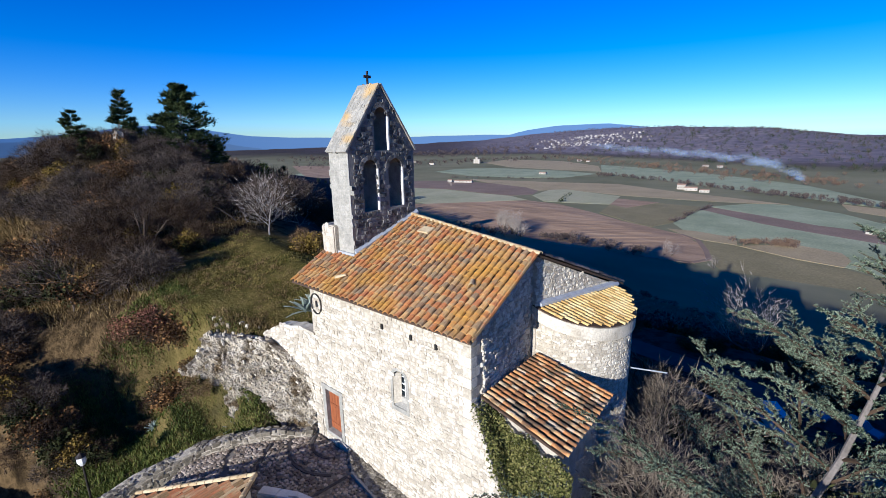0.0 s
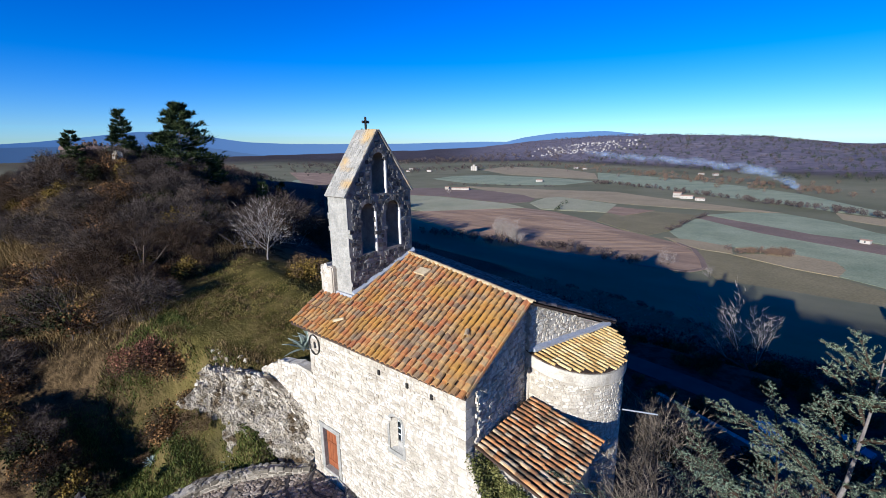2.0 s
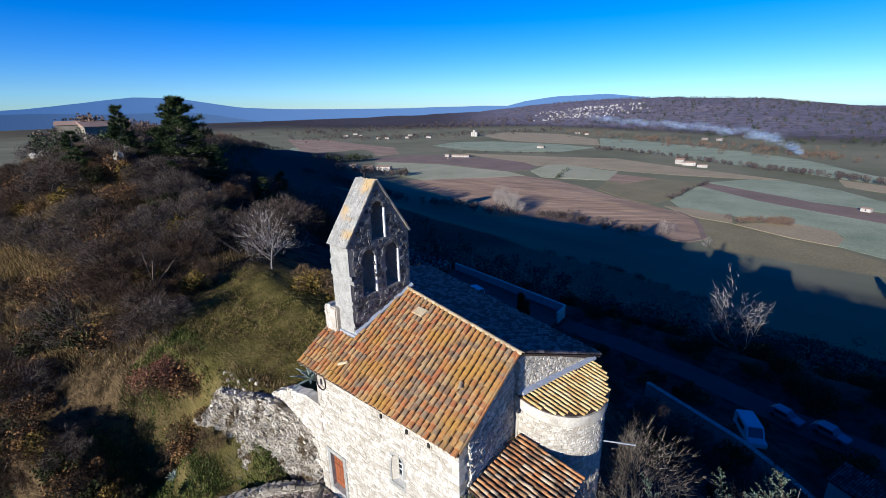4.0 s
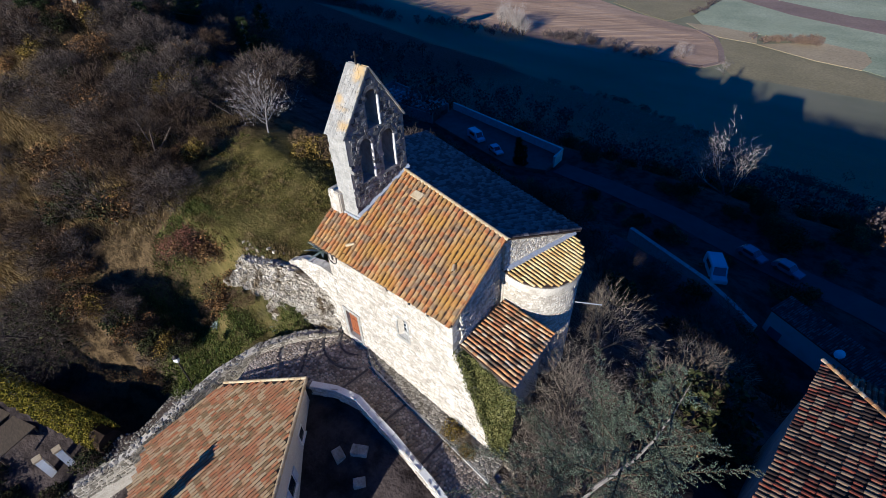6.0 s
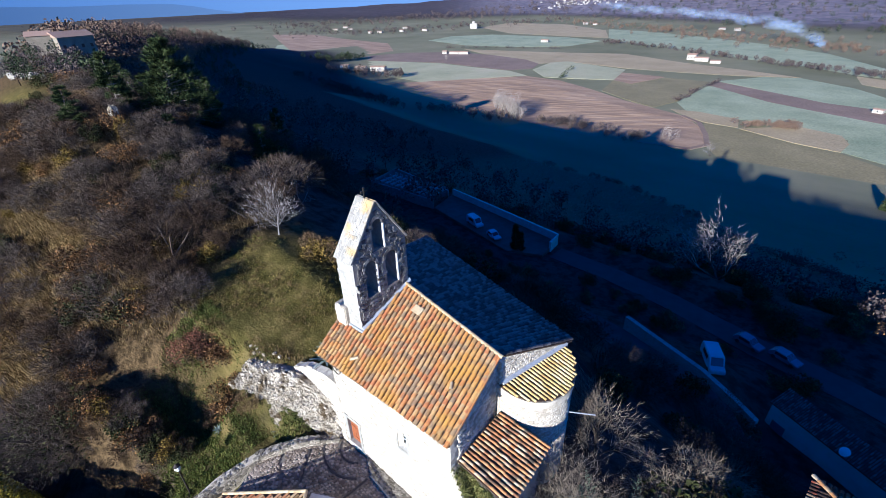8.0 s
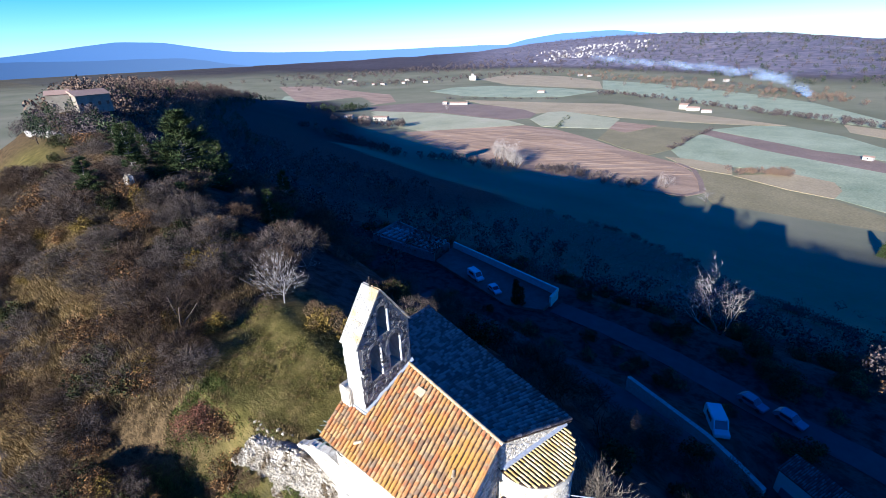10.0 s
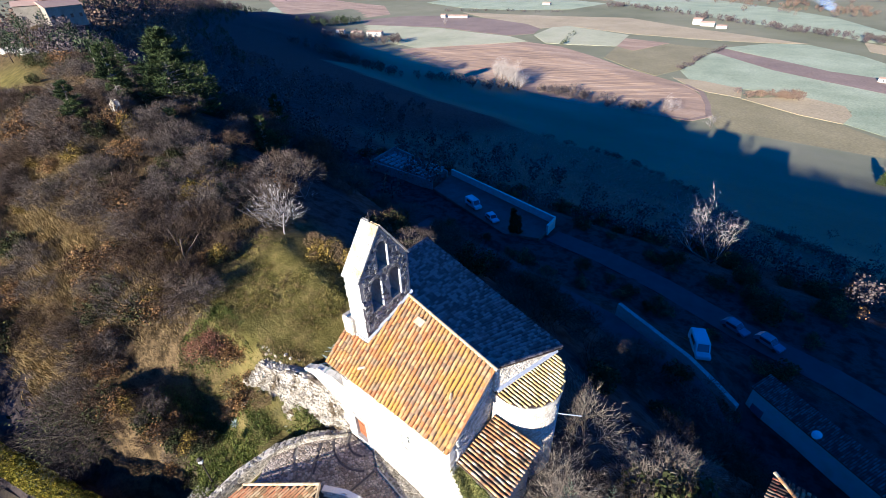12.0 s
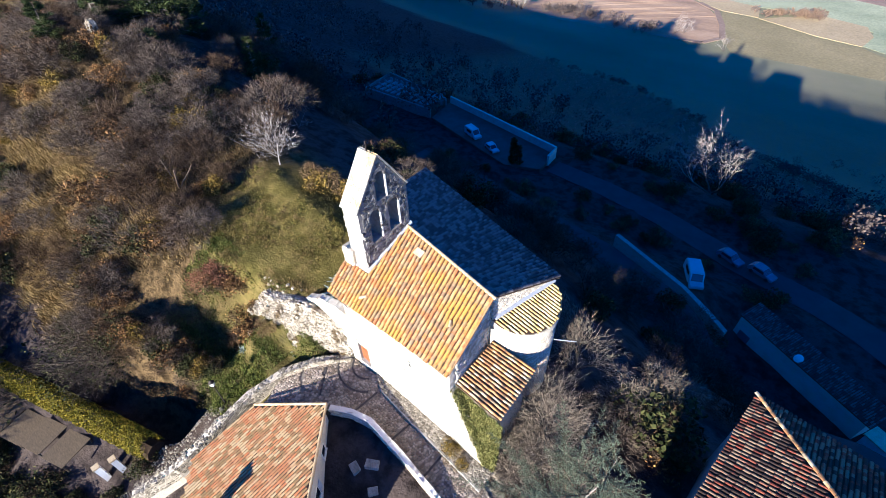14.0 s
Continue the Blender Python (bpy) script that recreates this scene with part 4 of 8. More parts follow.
for _ in range(900):
    x = rc.uniform(-16.6, -5.6)
    ya = float(np.interp(x, [p[0] for p in k0], [p[1] for p in k0]))
    y = rc.uniform(ya + 0.08, 11.6)
    cobble(x, y, court_z(x, ya) + 0.16 + 0.14 * (y - ya) / (11.7 - ya), rc.uniform(0.16, 0.3), rc, apron_v, apron_f)
tagged(raw("apron_cobbles", apron_v, apron_f, M_rubble, verge), kind="stuff")
kerb = tagged(empty("kerb", (-12, 10.5, -17)), "pale stone kerb edging the cobbled lane", "kerb")
for (x0, y0), (x1, y1) in zip(k0[1:], k0[2:]):
    L = math.hypot(x1 - x0, y1 - y0)
    n = int(L / 0.9)
    for k in range(n):
        f0, f1 = k / n + 0.004, (k + 1) / n - 0.004
        p, q = (x0 + (x1 - x0) * f0, y0 + (y1 - y0) * f0), (x0 + (x1 - x0) * f1, y0 + (y1 - y0) * f1)
        bm = bmesh.new()
        za, zb = court_z(*p) - 0.2, court_z(*q) - 0.2
        add_prism(bm, [(p[0], p[1] - 0.08, za), (q[0], q[1] - 0.08, zb), (q[0], q[1] + 0.06, zb), (p[0], p[1] + 0.06, za)],
                  [(p[0], p[1] - 0.07, za + 0.4), (q[0], q[1] - 0.07, zb + 0.4), (q[0], q[1] + 0.05, zb + 0.4), (p[0], p[1] + 0.05, za + 0.4)])
        part("kerb_stone", bm, M_ashlar, kerb)


pave_v, pave_f = [], []
rp = random.Random(77)
STONY = [(-28.7, -2.6), (-27.7, 2.0), (-25.6, 2.3), (-24.4, -0.5), (-24.3, -5.0), (-25.6, -8.6), (-29.6, -8.8), (-28.2, -5.2)]
for gx in range(26):
    for gy in range(54):
        x, y = -29.8 + gx * 0.22 + rp.uniform(-.06, .06), -8.9 + gy * 0.21 + rp.uniform(-.06, .06)
        if inside_poly(STONY, x, y) and rp.random() < 0.8:
            cobble(x, y, float(ground_z(x, y)) - 0.02, rp.uniform(0.15, 0.24), rp, pave_v, pave_f)
tagged(raw("rubble_paving", pave_v, pave_f, M_rubble), "rough grey-brown rubble outside the parapet", "rubble", kind="stuff")


def wall_along(name, pts, width, base, mat, label, category, cope=None, cope_mat=None, stones=None, rough_top=0.0, seed=1, face=None):
    """A wall along points (x, y, top); with its coping, and rubble on both faces."""
    r = random.Random(seed)
    root = tagged(empty(name, (pts[0][0], pts[0][1], base)), label, category)
    P = [Vector(p) for p in pts]
    left, right = [], []
    for i, p in enumerate(P):
        d = (P[min(i + 1, len(P) - 1)] - P[max(i - 1, 0)]); d.z = 0; d.normalize()
        n = Vector((-d.y, d.x, 0)) * width / 2
        left.append(p + n); right.append(p - n)
    bm = bmesh.new()
    low_l = [bm.verts.new((v.x, v.y, base)) for v in left]; low_r = [bm.verts.new((v.x, v.y, base)) for v in right]
    up_l = [bm.verts.new(v) for v in left]; up_r = [bm.verts.new(v) for v in right]
    for i in range(len(P) - 1):
        bm.faces.new((low_l[i + 1], low_l[i], up_l[i], up_l[i + 1]))
        bm.faces.new((low_r[i], low_r[i + 1], up_r[i + 1], up_r[i]))
        bm.faces.new((up_l[i], up_r[i], up_r[i + 1], up_l[i + 1]))
    bm.faces.new((low_l[0], low_r[0], up_r[0], up_l[0])); bm.faces.new((low_r[-1], low_l[-1], up_l[-1], up_r[-1]))
    body = part("body", bm, mat, root)
    if cope:
        over, thick, length = cope
        for i in range(len(P) - 1):
            L = (P[i + 1] - P[i]).length
            n = max(1, round(L / length))
            for k in range(n):
                f0, f1 = k / n + 0.006, (k + 1) / n - 0.006
                bm = bmesh.new()
                j = r.uniform(-1, 1) * rough_top
                ring = []
                for src_l, src_r, f in ((left, right, f0), (left, right, f1)):
                    a, b = src_l[i].lerp(src_l[i + 1], f), src_r[i].lerp(src_r[i + 1], f)
                    o = (a - b).normalized() * (over + r.uniform(0, rough_top))
                    ring.append((a + o, b - o))
                low = [ring[0][0], ring[0][1], ring[1][1], ring[1][0]]
                add_prism(bm, [v + Vector((0, 0, -0.01)) for v in low], [v + Vector((0, 0, thick + j * 0.5 + r.uniform(0, rough_top))) for v in low])
                part("coping", bm, cope_mat or mat, root)
    if stones:
        for i in range(len(P) - 1):
            for side in (left, right):
                a, b = side[i], side[i + 1]
                L = (b - a).length
                out = (a - (left[i] + right[i]) / 2).normalized()
                hgt = stones
                stone_wall(body, lambda u, v, o, a=a, b=b, L=L, out=out: tuple(a.lerp(b, u / L) + out * o + Vector((0, 0, v))), 0, L, -hgt, -0.05,
                           lambda u, v, L=L: 0 < u < L, lambda u, v: False, r, face or M_stone, face or M_stone_j, size=(0.34, 0.2), rough=1.2)
    return root


# white-topped parapet between lane and house
wall_along("lane_parapet", [(-17.2, 7.25, -15.55), (-15.7, 8.05, -15.55), (-14.15, 8.45, -15.55), (-11.0, 8.3, -16.15), (-7.4, 7.95, -17.0), (-3.0, 7.2, -18.0)], 0.26, -22, M_render,
           "low stone parapet wall with pale coping", "wall", (0.07, 0.08, 1.1), M_white_stone, 3.0)
# rubble wall closing the forecourt on the west
RUBBLE = [(-19.6, 11.3, -15.9), (-21.5, 9.2, -15.75), (-22.85, 6.9, -15.9), (-23.6, 4.1, -16.4), (-23.9, 0.6, -17.4), (-24.2, -2.5, -18.5), (-25.6, -5.6, -19.7)]
top_v, top_f = [], []
rubble = wall_along("rubble_parapet", RUBBLE, 0.55, -22.5, M_mortar,
           "dry rubble parapet wall with rough coping stones", "wall", None, None, 1.3, 0.1, seed=5, face=M_rubble)
for p, q in zip(RUBBLE, RUBBLE[1:]):
    a, b = Vector(p), Vector(q)
    across = (b - a).cross(Vector((0, 0, 1))).normalized()
    for _ in range(int((b - a).length * 13)):
        c = a.lerp(b, rc.random()) + across * rc.uniform(-0.26, 0.26)
        cobble(c.x, c.y, c.z + rc.uniform(-0.02, 0.05), rc.uniform(0.16, 0.36), rc, top_v, top_f)
tagged(raw("rubble_top", top_v, top_f, M_rubble, rubble.children[0]), kind="stuff")
# rubble wall running from the church into the rock
wall_along("church_side_wall", [(-18.9, 11.85, -10.35), (-20.3, 11.85, -10.35), (-22.2, 11.75, -10.75), (-23.9, 11.6, -11.7)], 0.5, -17, M_mortar,
           "rubble wall built between church and rock", "wall", (0.02, 0.08, 0.5), M_stone, 5.5, 0.05, seed=6)


def tiled_house(name, label, poly, zf, ridge_dir, wall_base, roof_mat, wall_mat, inset=0.3, cols_step=0.24, rows_step=0.36, seed=1, tile_box=None, group=""):
    """A house under one tiled slope: poly (x, y) roof outline, zf height, ridge_dir across the tiles."""
    r = random.Random(seed)
    cx, cy = sum(p[0] for p in poly) / len(poly), sum(p[1] for p in poly) / len(poly)
    root = tagged(empty(name, (cx, cy, wall_base)), label, "house", group)
    bm = bmesh.new()
    add_prism(bm, [(x, y, zf(x, y) - 0.14) for x, y in poly], [(x, y, zf(x, y)) for x, y in poly])
    roof = part("roof", bm, M_underlay, root)
    shr = [(x + (cx - x) / math.hypot(cx - x, cy - y) * inset, y + (cy - y) / math.hypot(cx - x, cy - y) * inset) for x, y in poly]
    bm = bmesh.new()
    add_prism(bm, [(x, y, wall_base) for x, y in shr], [(x, y, zf(x, y) - 0.13) for x, y in shr])
    wall = part("wall", bm, wall_mat, root)
    a = Vector((*ridge_dir, 0)).normalized()
    d = Vector((-a.y, a.x, 0))
    if zf(cx + d.x, cy + d.y) > zf(cx, cy):
        d = -d
    us = [Vector((x, y, 0)).dot(a) for x, y in poly]; vs = [Vector((x, y, 0)).dot(d) for x, y in poly]
    pt = lambda u, v: (lambda p: (p.x, p.y, zf(p.x, p.y)))(a * u + d * v)
    quad = [pt(min(us), max(vs)), pt(max(us), max(vs)), pt(max(us), min(vs)), pt(min(us), min(vs))]
    roof_tiles(quad, int((max(us) - min(us)) / cols_step), int((max(vs) - min(vs)) / rows_step), roof, roof_mat, roof_mat, lambda u, v: False, r,
               keep=lambda p: inside_poly(poly, p.x, p.y), wild=0.6, scale=cols_step * 3.9)
    return root, roof, wall


hz_ = lambda x, y: -14.6 - 0.311 * ((x + 17) * -0.873 + (y - 7) * -0.488)
house_poly = [(-17.0, 7.05), (-22.5, 3.9), (-22.95, -1.1), (-16.5, -6.0), (-9.2, -1.6)]
house, h_roof, h_wall = tiled_house("village_house", "village house with orange tiled roof and pale rendered walls", house_poly, hz_, (0.996, -0.09), -25, M_tile_house, M_render_l, seed=11, cols_step=0.24, rows_step=0.36)
v0, v1 = Vector((-17.0, 7.05, hz_(-17.0, 7.05))), Vector((-9.2, -1.6, hz_(-9.2, -1.6)))
v2 = Vector((-22.5, 3.9, hz_(-22.5, 3.9)))
for a, b in ((v0, v1), (v2, v0)):
    n = int((b - a).length / 0.42)
    d = (b - a).normalized()
    s = Vector((0, 0, 1)).cross(d).normalized()
    for k in range(n):
        m = Matrix((d, s, d.cross(s))).transposed().to_4x4()
        m.translation = a.lerp(b, k / n) + Vector((0, 0, 0.1))
        ob = shared("verge_tile", bpy.data.meshes.get("verge_tile") or tile_mesh("verge_tile", M_tile_cap), None, house)
        ob.matrix_parent_inverse = Matrix.Translation(-house.location)
        ob.matrix_basis = m @ Matrix.Scale(1.1, 4)
# openings in the wall towards the lane
e0, e1 = Vector((-17.0, 7.05, 0)), Vector((-9.2, -1.6, 0))
ed = (e1 - e0).normalized(); en = Vector((-ed.y, ed.x, 0))
if en.dot(Vector((1, 1, 0))) < 0:
    en = -en
def on_wall(s, z, out, e0=e0, ed=ed, en=en, back=-0.2):
    return e0 + ed * s + en * (out + back) + Vector((0, 0, z))
def wall_opening(root, s, z, w, h, onw, shutter=True, back=0.0):
    win = empty("window", onw(s, z, 0.0)); win.parent = root; win.matrix_parent_inverse = Matrix.Translation(-root.location)
    def piece(name, s0, s1, z0, z1, o0, o1, mat):
        bm = bmesh.new()
        add_prism(bm, [onw(s0, z0, o0), onw(s1, z0, o0), onw(s1, z0, o1), onw(s0, z0, o1)], [onw(s0, z1, o0), onw(s1, z1, o0), onw(s1, z1, o1), onw(s0, z1, o1)])
        bmesh.ops.recalc_face_normals(bm, faces=bm.faces)
        ob = part(name, bm, mat); ob.parent = win; ob.matrix_parent_inverse = Matrix.Translation(-win.location)
    piece("frame", s - w / 2 - 0.1, s + w / 2 + 0.1, z - 0.1, z + h + 0.1, -0.03, 0.03, M_white_stone)
    piece("pane", s - w / 2, s + w / 2, z, z + h, 0.0, 0.045, M_glass)
    piece("sill", s - w / 2 - 0.15, s + w / 2 + 0.15, z - 0.16, z - 0.08, -0.02, 0.14, M_white_stone)
    if shutter:
        piece("shutter", s + w / 2 + 0.08, s + w / 2 + 0.08 + w * 0.55, z, z + h, 0.03, 0.08, M_shutter)
        piece("shutter", s - w / 2 - 0.08 - w * 0.55, s - w / 2 - 0.08, z, z + h, 0.03, 0.08, M_shutter)
    return win
wall_opening(house, 2.6, -16.7, 0.6, 0.75, on_wall, False)
wall_opening(house, 5.4, -17.3, 0.75, 1.1, on_wall, True)
wall_opening(house, 4.0, -20.2, 0.8, 1.2, on_wall, True)
# chimney out of view, added to throw a shadow on the roof
bm = bmesh.new()
add_box(bm, (-17.9, -4.0, -17.5), (-17.2, -3.2, -14.6))
add_box(bm, (-18.0, -4.1, -14.6), (-17.1, -3.1, -14.48))
part("chimney", bm, M_render, house)

# stone slabs lying in the yard behind the parapet
for x, y, w, d, turn in ((-12.3, 6.7, 1.0, 0.6, 30), (-13.2, 5.8, 0.8, 0.6, -15), (-11.2, 5.6, 0.7, 0.5, 50)):
    z = float(ground_z(x, y))
    bm = bmesh.new()
    add_box(bm, (-w / 2, -d / 2, -0.2), (w / 2, d / 2, 0.22), pose(x, y, z, 0, 0, turn))
    bmesh.ops.bevel(bm, geom=bm.edges[:], offset=0.03, segments=1, affect="EDGES")
    tagged(part("stone_slab", bm, M_rock_grey), "pale dressed stone slab lying in the yard", "stone slab", "yard slabs")

# hipped house east of the church
HC = Vector((6.0, 24.86, 0))
he1, he2 = Vector((-0.113, -0.994, 0)).normalized(), Vector((0.994, -0.113, 0)).normalized()
RUN, HIP_Z, HIP_S = 7.0, -12.1, 0.36
hn1 = Vector((-he1.y, he1.x, 0)) * (1 if Vector((-he1.y, he1.x, 0)).dot(he2) > 0 else -1)
hn2 = Vector((-he2.y, he2.x, 0)) * (1 if Vector((-he2.y, he2.x, 0)).dot(he1) > 0 else -1)
west_z = lambda x, y: HIP_Z + HIP_S * (Vector((x, y, 0)) - HC).dot(hn1)
north_z = lambda x, y: HIP_Z + HIP_S * (Vector((x, y, 0)) - HC).dot(hn2)
hip = (hn1 + hn2).normalized()
hip = hip * (RUN / hip.dot(hn1))
H_ = HC + hip
lit_poly = [tuple(p[:2]) for p in (HC, HC + he1 * 17, HC + he1 * 17 + hn1 * RUN, H_)]
back_poly = [tuple(p[:2]) for p in (HC, H_, HC + he2 * 17 + hn2 * RUN, HC + he2 * 17)]
house2, _, _ = tiled_house("tiled_house", "house with weathered red and cream hipped tiled roof", lit_poly, west_z, tuple(he1[:2]), -30, M_tile_red, M_mortar_d, inset=0.6, seed=12, cols_step=0.26, rows_step=0.4)
bm = bmesh.new()
add_prism(bm, [(x, y, north_z(x, y) - 0.14) for x, y in back_poly], [(x, y, north_z(x, y)) for x, y in back_poly])
rb = part("back_roof", bm, M_underlay, house2)
q2 = [(*p[:2], north_z(p.x, p.y)) for p in (HC, HC + he2 * 17, HC + he2 * 17 + hn2 * RUN, HC + hn2 * RUN)]
roof_tiles(q2, 65, 19, rb, M_tile_red, M_tile_red, lambda u, v: False, random.Random(12), keep=lambda p: inside_poly(back_poly, p.x, p.y), wild=0.6)
wall_ring = [HC + (he1 + he2) * 0.35, H_, HC + he2 * 16.6 + hn2 * RUN, HC + he2 * 16.6 + hn2 * 0.35]
bm = bmesh.new()
add_prism(bm, [(p.x, p.y, -30) for p in wall_ring], [(p.x, p.y, north_z(p.x, p.y) - 0.13) for p in wall_ring])
part("back_wall", bm, M_render_l, house2)
hip_top = Vector((H_.x, H_.y, west_z(H_.x, H_.y)))
hip_low = Vector((HC.x, HC.y, HIP_Z))
rd = (hip_top - hip_low).normalized()
for k in range(int((hip_top - hip_low).length / 0.42)):
    side = Vector((0, 0, 1)).cross(rd).normalized()
    m = Matrix((-rd, -side, rd.cross(side))).transposed().to_4x4()
    m.translation = hip_low + rd * (0.45 + k * 0.42) + Vector((0, 0, 0.09))
    ob = shared("ridge_tile", bpy.data.meshes.get("ridge_tile_b") or tile_mesh("ridge_tile_b", M_tile_v), None, house2)
    ob.matrix_parent_inverse = Matrix.Translation(-house2.location)
    ob.matrix_basis = m @ Matrix.Scale(1.3, 4)

# rock face west of the church
def rock(name, label, centre, size, seed, turn=0, mat=None, sub=4, amp=0.35):
    bm = bmesh.new()
    bmesh.ops.create_icosphere(bm, subdivisions=sub, radius=1)
    o = Vector((seed * 7.3, seed * 3.1, 0))
    for v in bm.verts:
        n = v.co.normalized()
        c = Vector((max(-0.75, min(0.75, v.co.x)), max(-0.75, min(0.75, v.co.y)), max(-0.8, min(0.8, v.co.z)))) * 1.25
        k = noise.ridged_multi_fractal(n * 1.6 + o, 1.0, 2.1, 5, 1.0, 2.0) - 1.2
        k2 = noise.fractal(n * 5 + o, 1.0, 2.0, 4)
        v.co = c * (1 + amp * 0.5 * k + 0.12 * k2)
    bmesh.ops.transform(bm, matrix=pose(*centre, 0, 0, turn) @ Matrix.Diagonal((*size, 1)), verts=bm.verts)
    return tagged(part(name, bm, mat or M_rock), label, "rock")


def rock_face():
    """The craggy ledge between the church wall and the scrub: tilted bands broken by clefts."""
    nx, nt = 260, 70
    v = []
    for i in range(nx):
        x = -29.6 + 10.2 * i / (nx - 1)
        tap = float(smoothstep(-29.6, -27.6, x))
        line = 8.4 + (x + 30.5) * 0.274
        top_z = float(np.interp(x, (-29.6, -28, -26.2, -24.4, -22.9, -21.9, -21.2, -19.4), (-13.0, -12.2, -12.0, -11.7, -11.6, -11.9, -12.4, -12.9))) + 0.16 * noise.noise(Vector((x * 1.3, 0, 0)))
        foot_z = float(np.interp(x, (-29.6, -28.4, -26.7, -24.8, -23.5, -22.4, -21.2, -19.4), (-14.3, -14.4, -14.4, -14.4, -14.7, -15.1, -15.6, -16.3))) - 0.5
        top_z = foot_z + (top_z - foot_z) * (0.3 + 0.7 * tap)
        spur = math.exp(-((x + 24.2) / 0.75) ** 2)
        foot_z -= 1.2 * spur
        top_y, foot_y = line + 0.25 + 0.4 * (1 - tap), line - 0.25 - 0.75 * spur
        back_z = float(ground_z(x, top_y + 1.4)) - 0.5
        for j in range(nt):
            t = j / (nt - 1)
            if t < 0.84:
                g = t / 0.84
                z = foot_z + (top_z - foot_z) * g
                y = foot_y + (top_y - foot_y) * g
                e = math.sin(math.pi * min(1, g * 0.85 + 0.08)) ** 0.5
            else:
                g = (t - 0.84) / 0.16
                y = top_y + 1.4 * g
                z = top_z + (min(back_z, top_z - 0.2) - top_z) * g ** 1.4
                e = 0.45 * (1 - g)
            q = Vector((x * 0.9 + z * 0.4, y * 0.5, z * 1.3 - x * 0.45))
            k = noise.ridged_multi_fractal(q, 0.8, 2.3, 7, 1.0, 2.0) - 1.1
            bed = (z * 1.7 + x * 0.75 + 0.5 * noise.noise(Vector((x * 0.9, 7, z)))) % 1.0
            c = noise.cell(Vector((x * 1.5 + z * 0.5, 0, z * 1.7 + x * 0.75))) * 0.22 + noise.cell(Vector((x * 3.4, 3, z * 3.6 + x))) * 0.10
            v.append((x + 0.06 * k * e, y - (0.2 * k + 1.2 * c + 0.34 * bed ** 3 - 0.16) * e, z + 0.06 * k * e))
    faces = [(i * nt + j, (i + 1) * nt + j, (i + 1) * nt + j + 1, i * nt + j + 1) for i in range(nx - 1) for j in range(nt - 1)]
    root = tagged(raw("rock_outcrop", v, faces, M_rock), "pale craggy limestone ledge beside the church wall", "rock")
    # loose angular blocks lodged in the face
    r = random.Random(15)
    shapes = []
    for k in range(7):
        bm = bmesh.new()
        vs = [bm.verts.new((sx * r.uniform(0.35, 0.6), sy * r.uniform(0.3, 0.5), sz * r.uniform(0.28, 0.5))) for sx in (-1, 1) for sy in (-1, 1) for sz in (-1, 1)]
        vs += [bm.verts.new((r.uniform(-.5, .5), r.choice((-.62, .62)), r.uniform(-.3, .3))) for _ in range(3)]
        bmesh.ops.convex_hull(bm, input=vs)
        me = bpy.data.meshes.new("rock_block")
        bm.to_mesh(me)
        bm.free()
        me.materials.append(M_rock_pale)
        shapes.append(me)
    for k in range(290):
        i, t = r.uniform(0.06, 0.97), r.uniform(0.3, 1.0) ** 0.8 * 0.9
        x, y, z = v[int(i * (nx - 1)) * nt + int(t * (nt - 1))]
        ob = shared("rock_block", r.choice(shapes), None, root)
        s_ = r.uniform(0.10, 0.26) * (0.7 + 0.5 * t)
        ob.matrix_basis = Matrix.LocRotScale((x, y + 0.14 * s_, z), Euler((r.gauss(0, .25), r.gauss(0.45, .25), r.gauss(0.1, .3))), (s_ * r.uniform(0.9, 1.6), s_ * 0.55, s_ * r.uniform(0.6, 1.0)))
    return root


rock_face()
# stones in the earthy bank above the ledge
rk = random.Random(44)
for k in range(34):
    x = rk.uniform(-29.0, -22.4)
    y = 8.4 + (x + 30.5) * 0.274 + rk.uniform(0.5, 1.7)
    rock("bank_stone", "pale loose stone in the earthy bank", (x, y, float(ground_z(x, y)) - 0.03), tuple(rk.uniform(0.07, 0.19) for _ in range(3)), 100 + k, rk.uniform(0, 90), mat=M_rock_pale, sub=2)["group"] = "bank stones"
rock("boulder", "small pale boulder in the rough grass", (-28.6, 7.8, -16.5), (0.5, 0.4, 0.4), 4, 12, sub=3)
rock("boulder", "stony rubble at the foot of the buttress", (-5.4, 11.0, -18.9), (1.6, 1.2, 1.1), 6, 20)
rock("rock_pinnacle", "slender white rock pinnacle on the hilltop", (-70.5, 17.7, -1.2), (0.6, 0.5, 1.6), 8, 0, mat=M_rock, amp=0.7)
for k, (x, y, s) in enumerate(((-225, 30, 2.2), (-218, 29, 1.8), (-210, 30.5, 2.0), (-204, 29.5, 1.6), (-198, 31, 1.9), (-192, 30, 1.4), (-186, 31, 1.5), (-181, 30.4, 1.2), (-176, 31, 1.0), (-170, 30, 0.8))):
    rock("hill_rock", "white broken rock edging the hill meadow", (x, y, float(ground_z(x, y)) + 0.2), (s * 1.3, s * 0.6, s * 0.5), 20 + k, 15, mat=M_rock_grey, sub=3, amp=0.6)

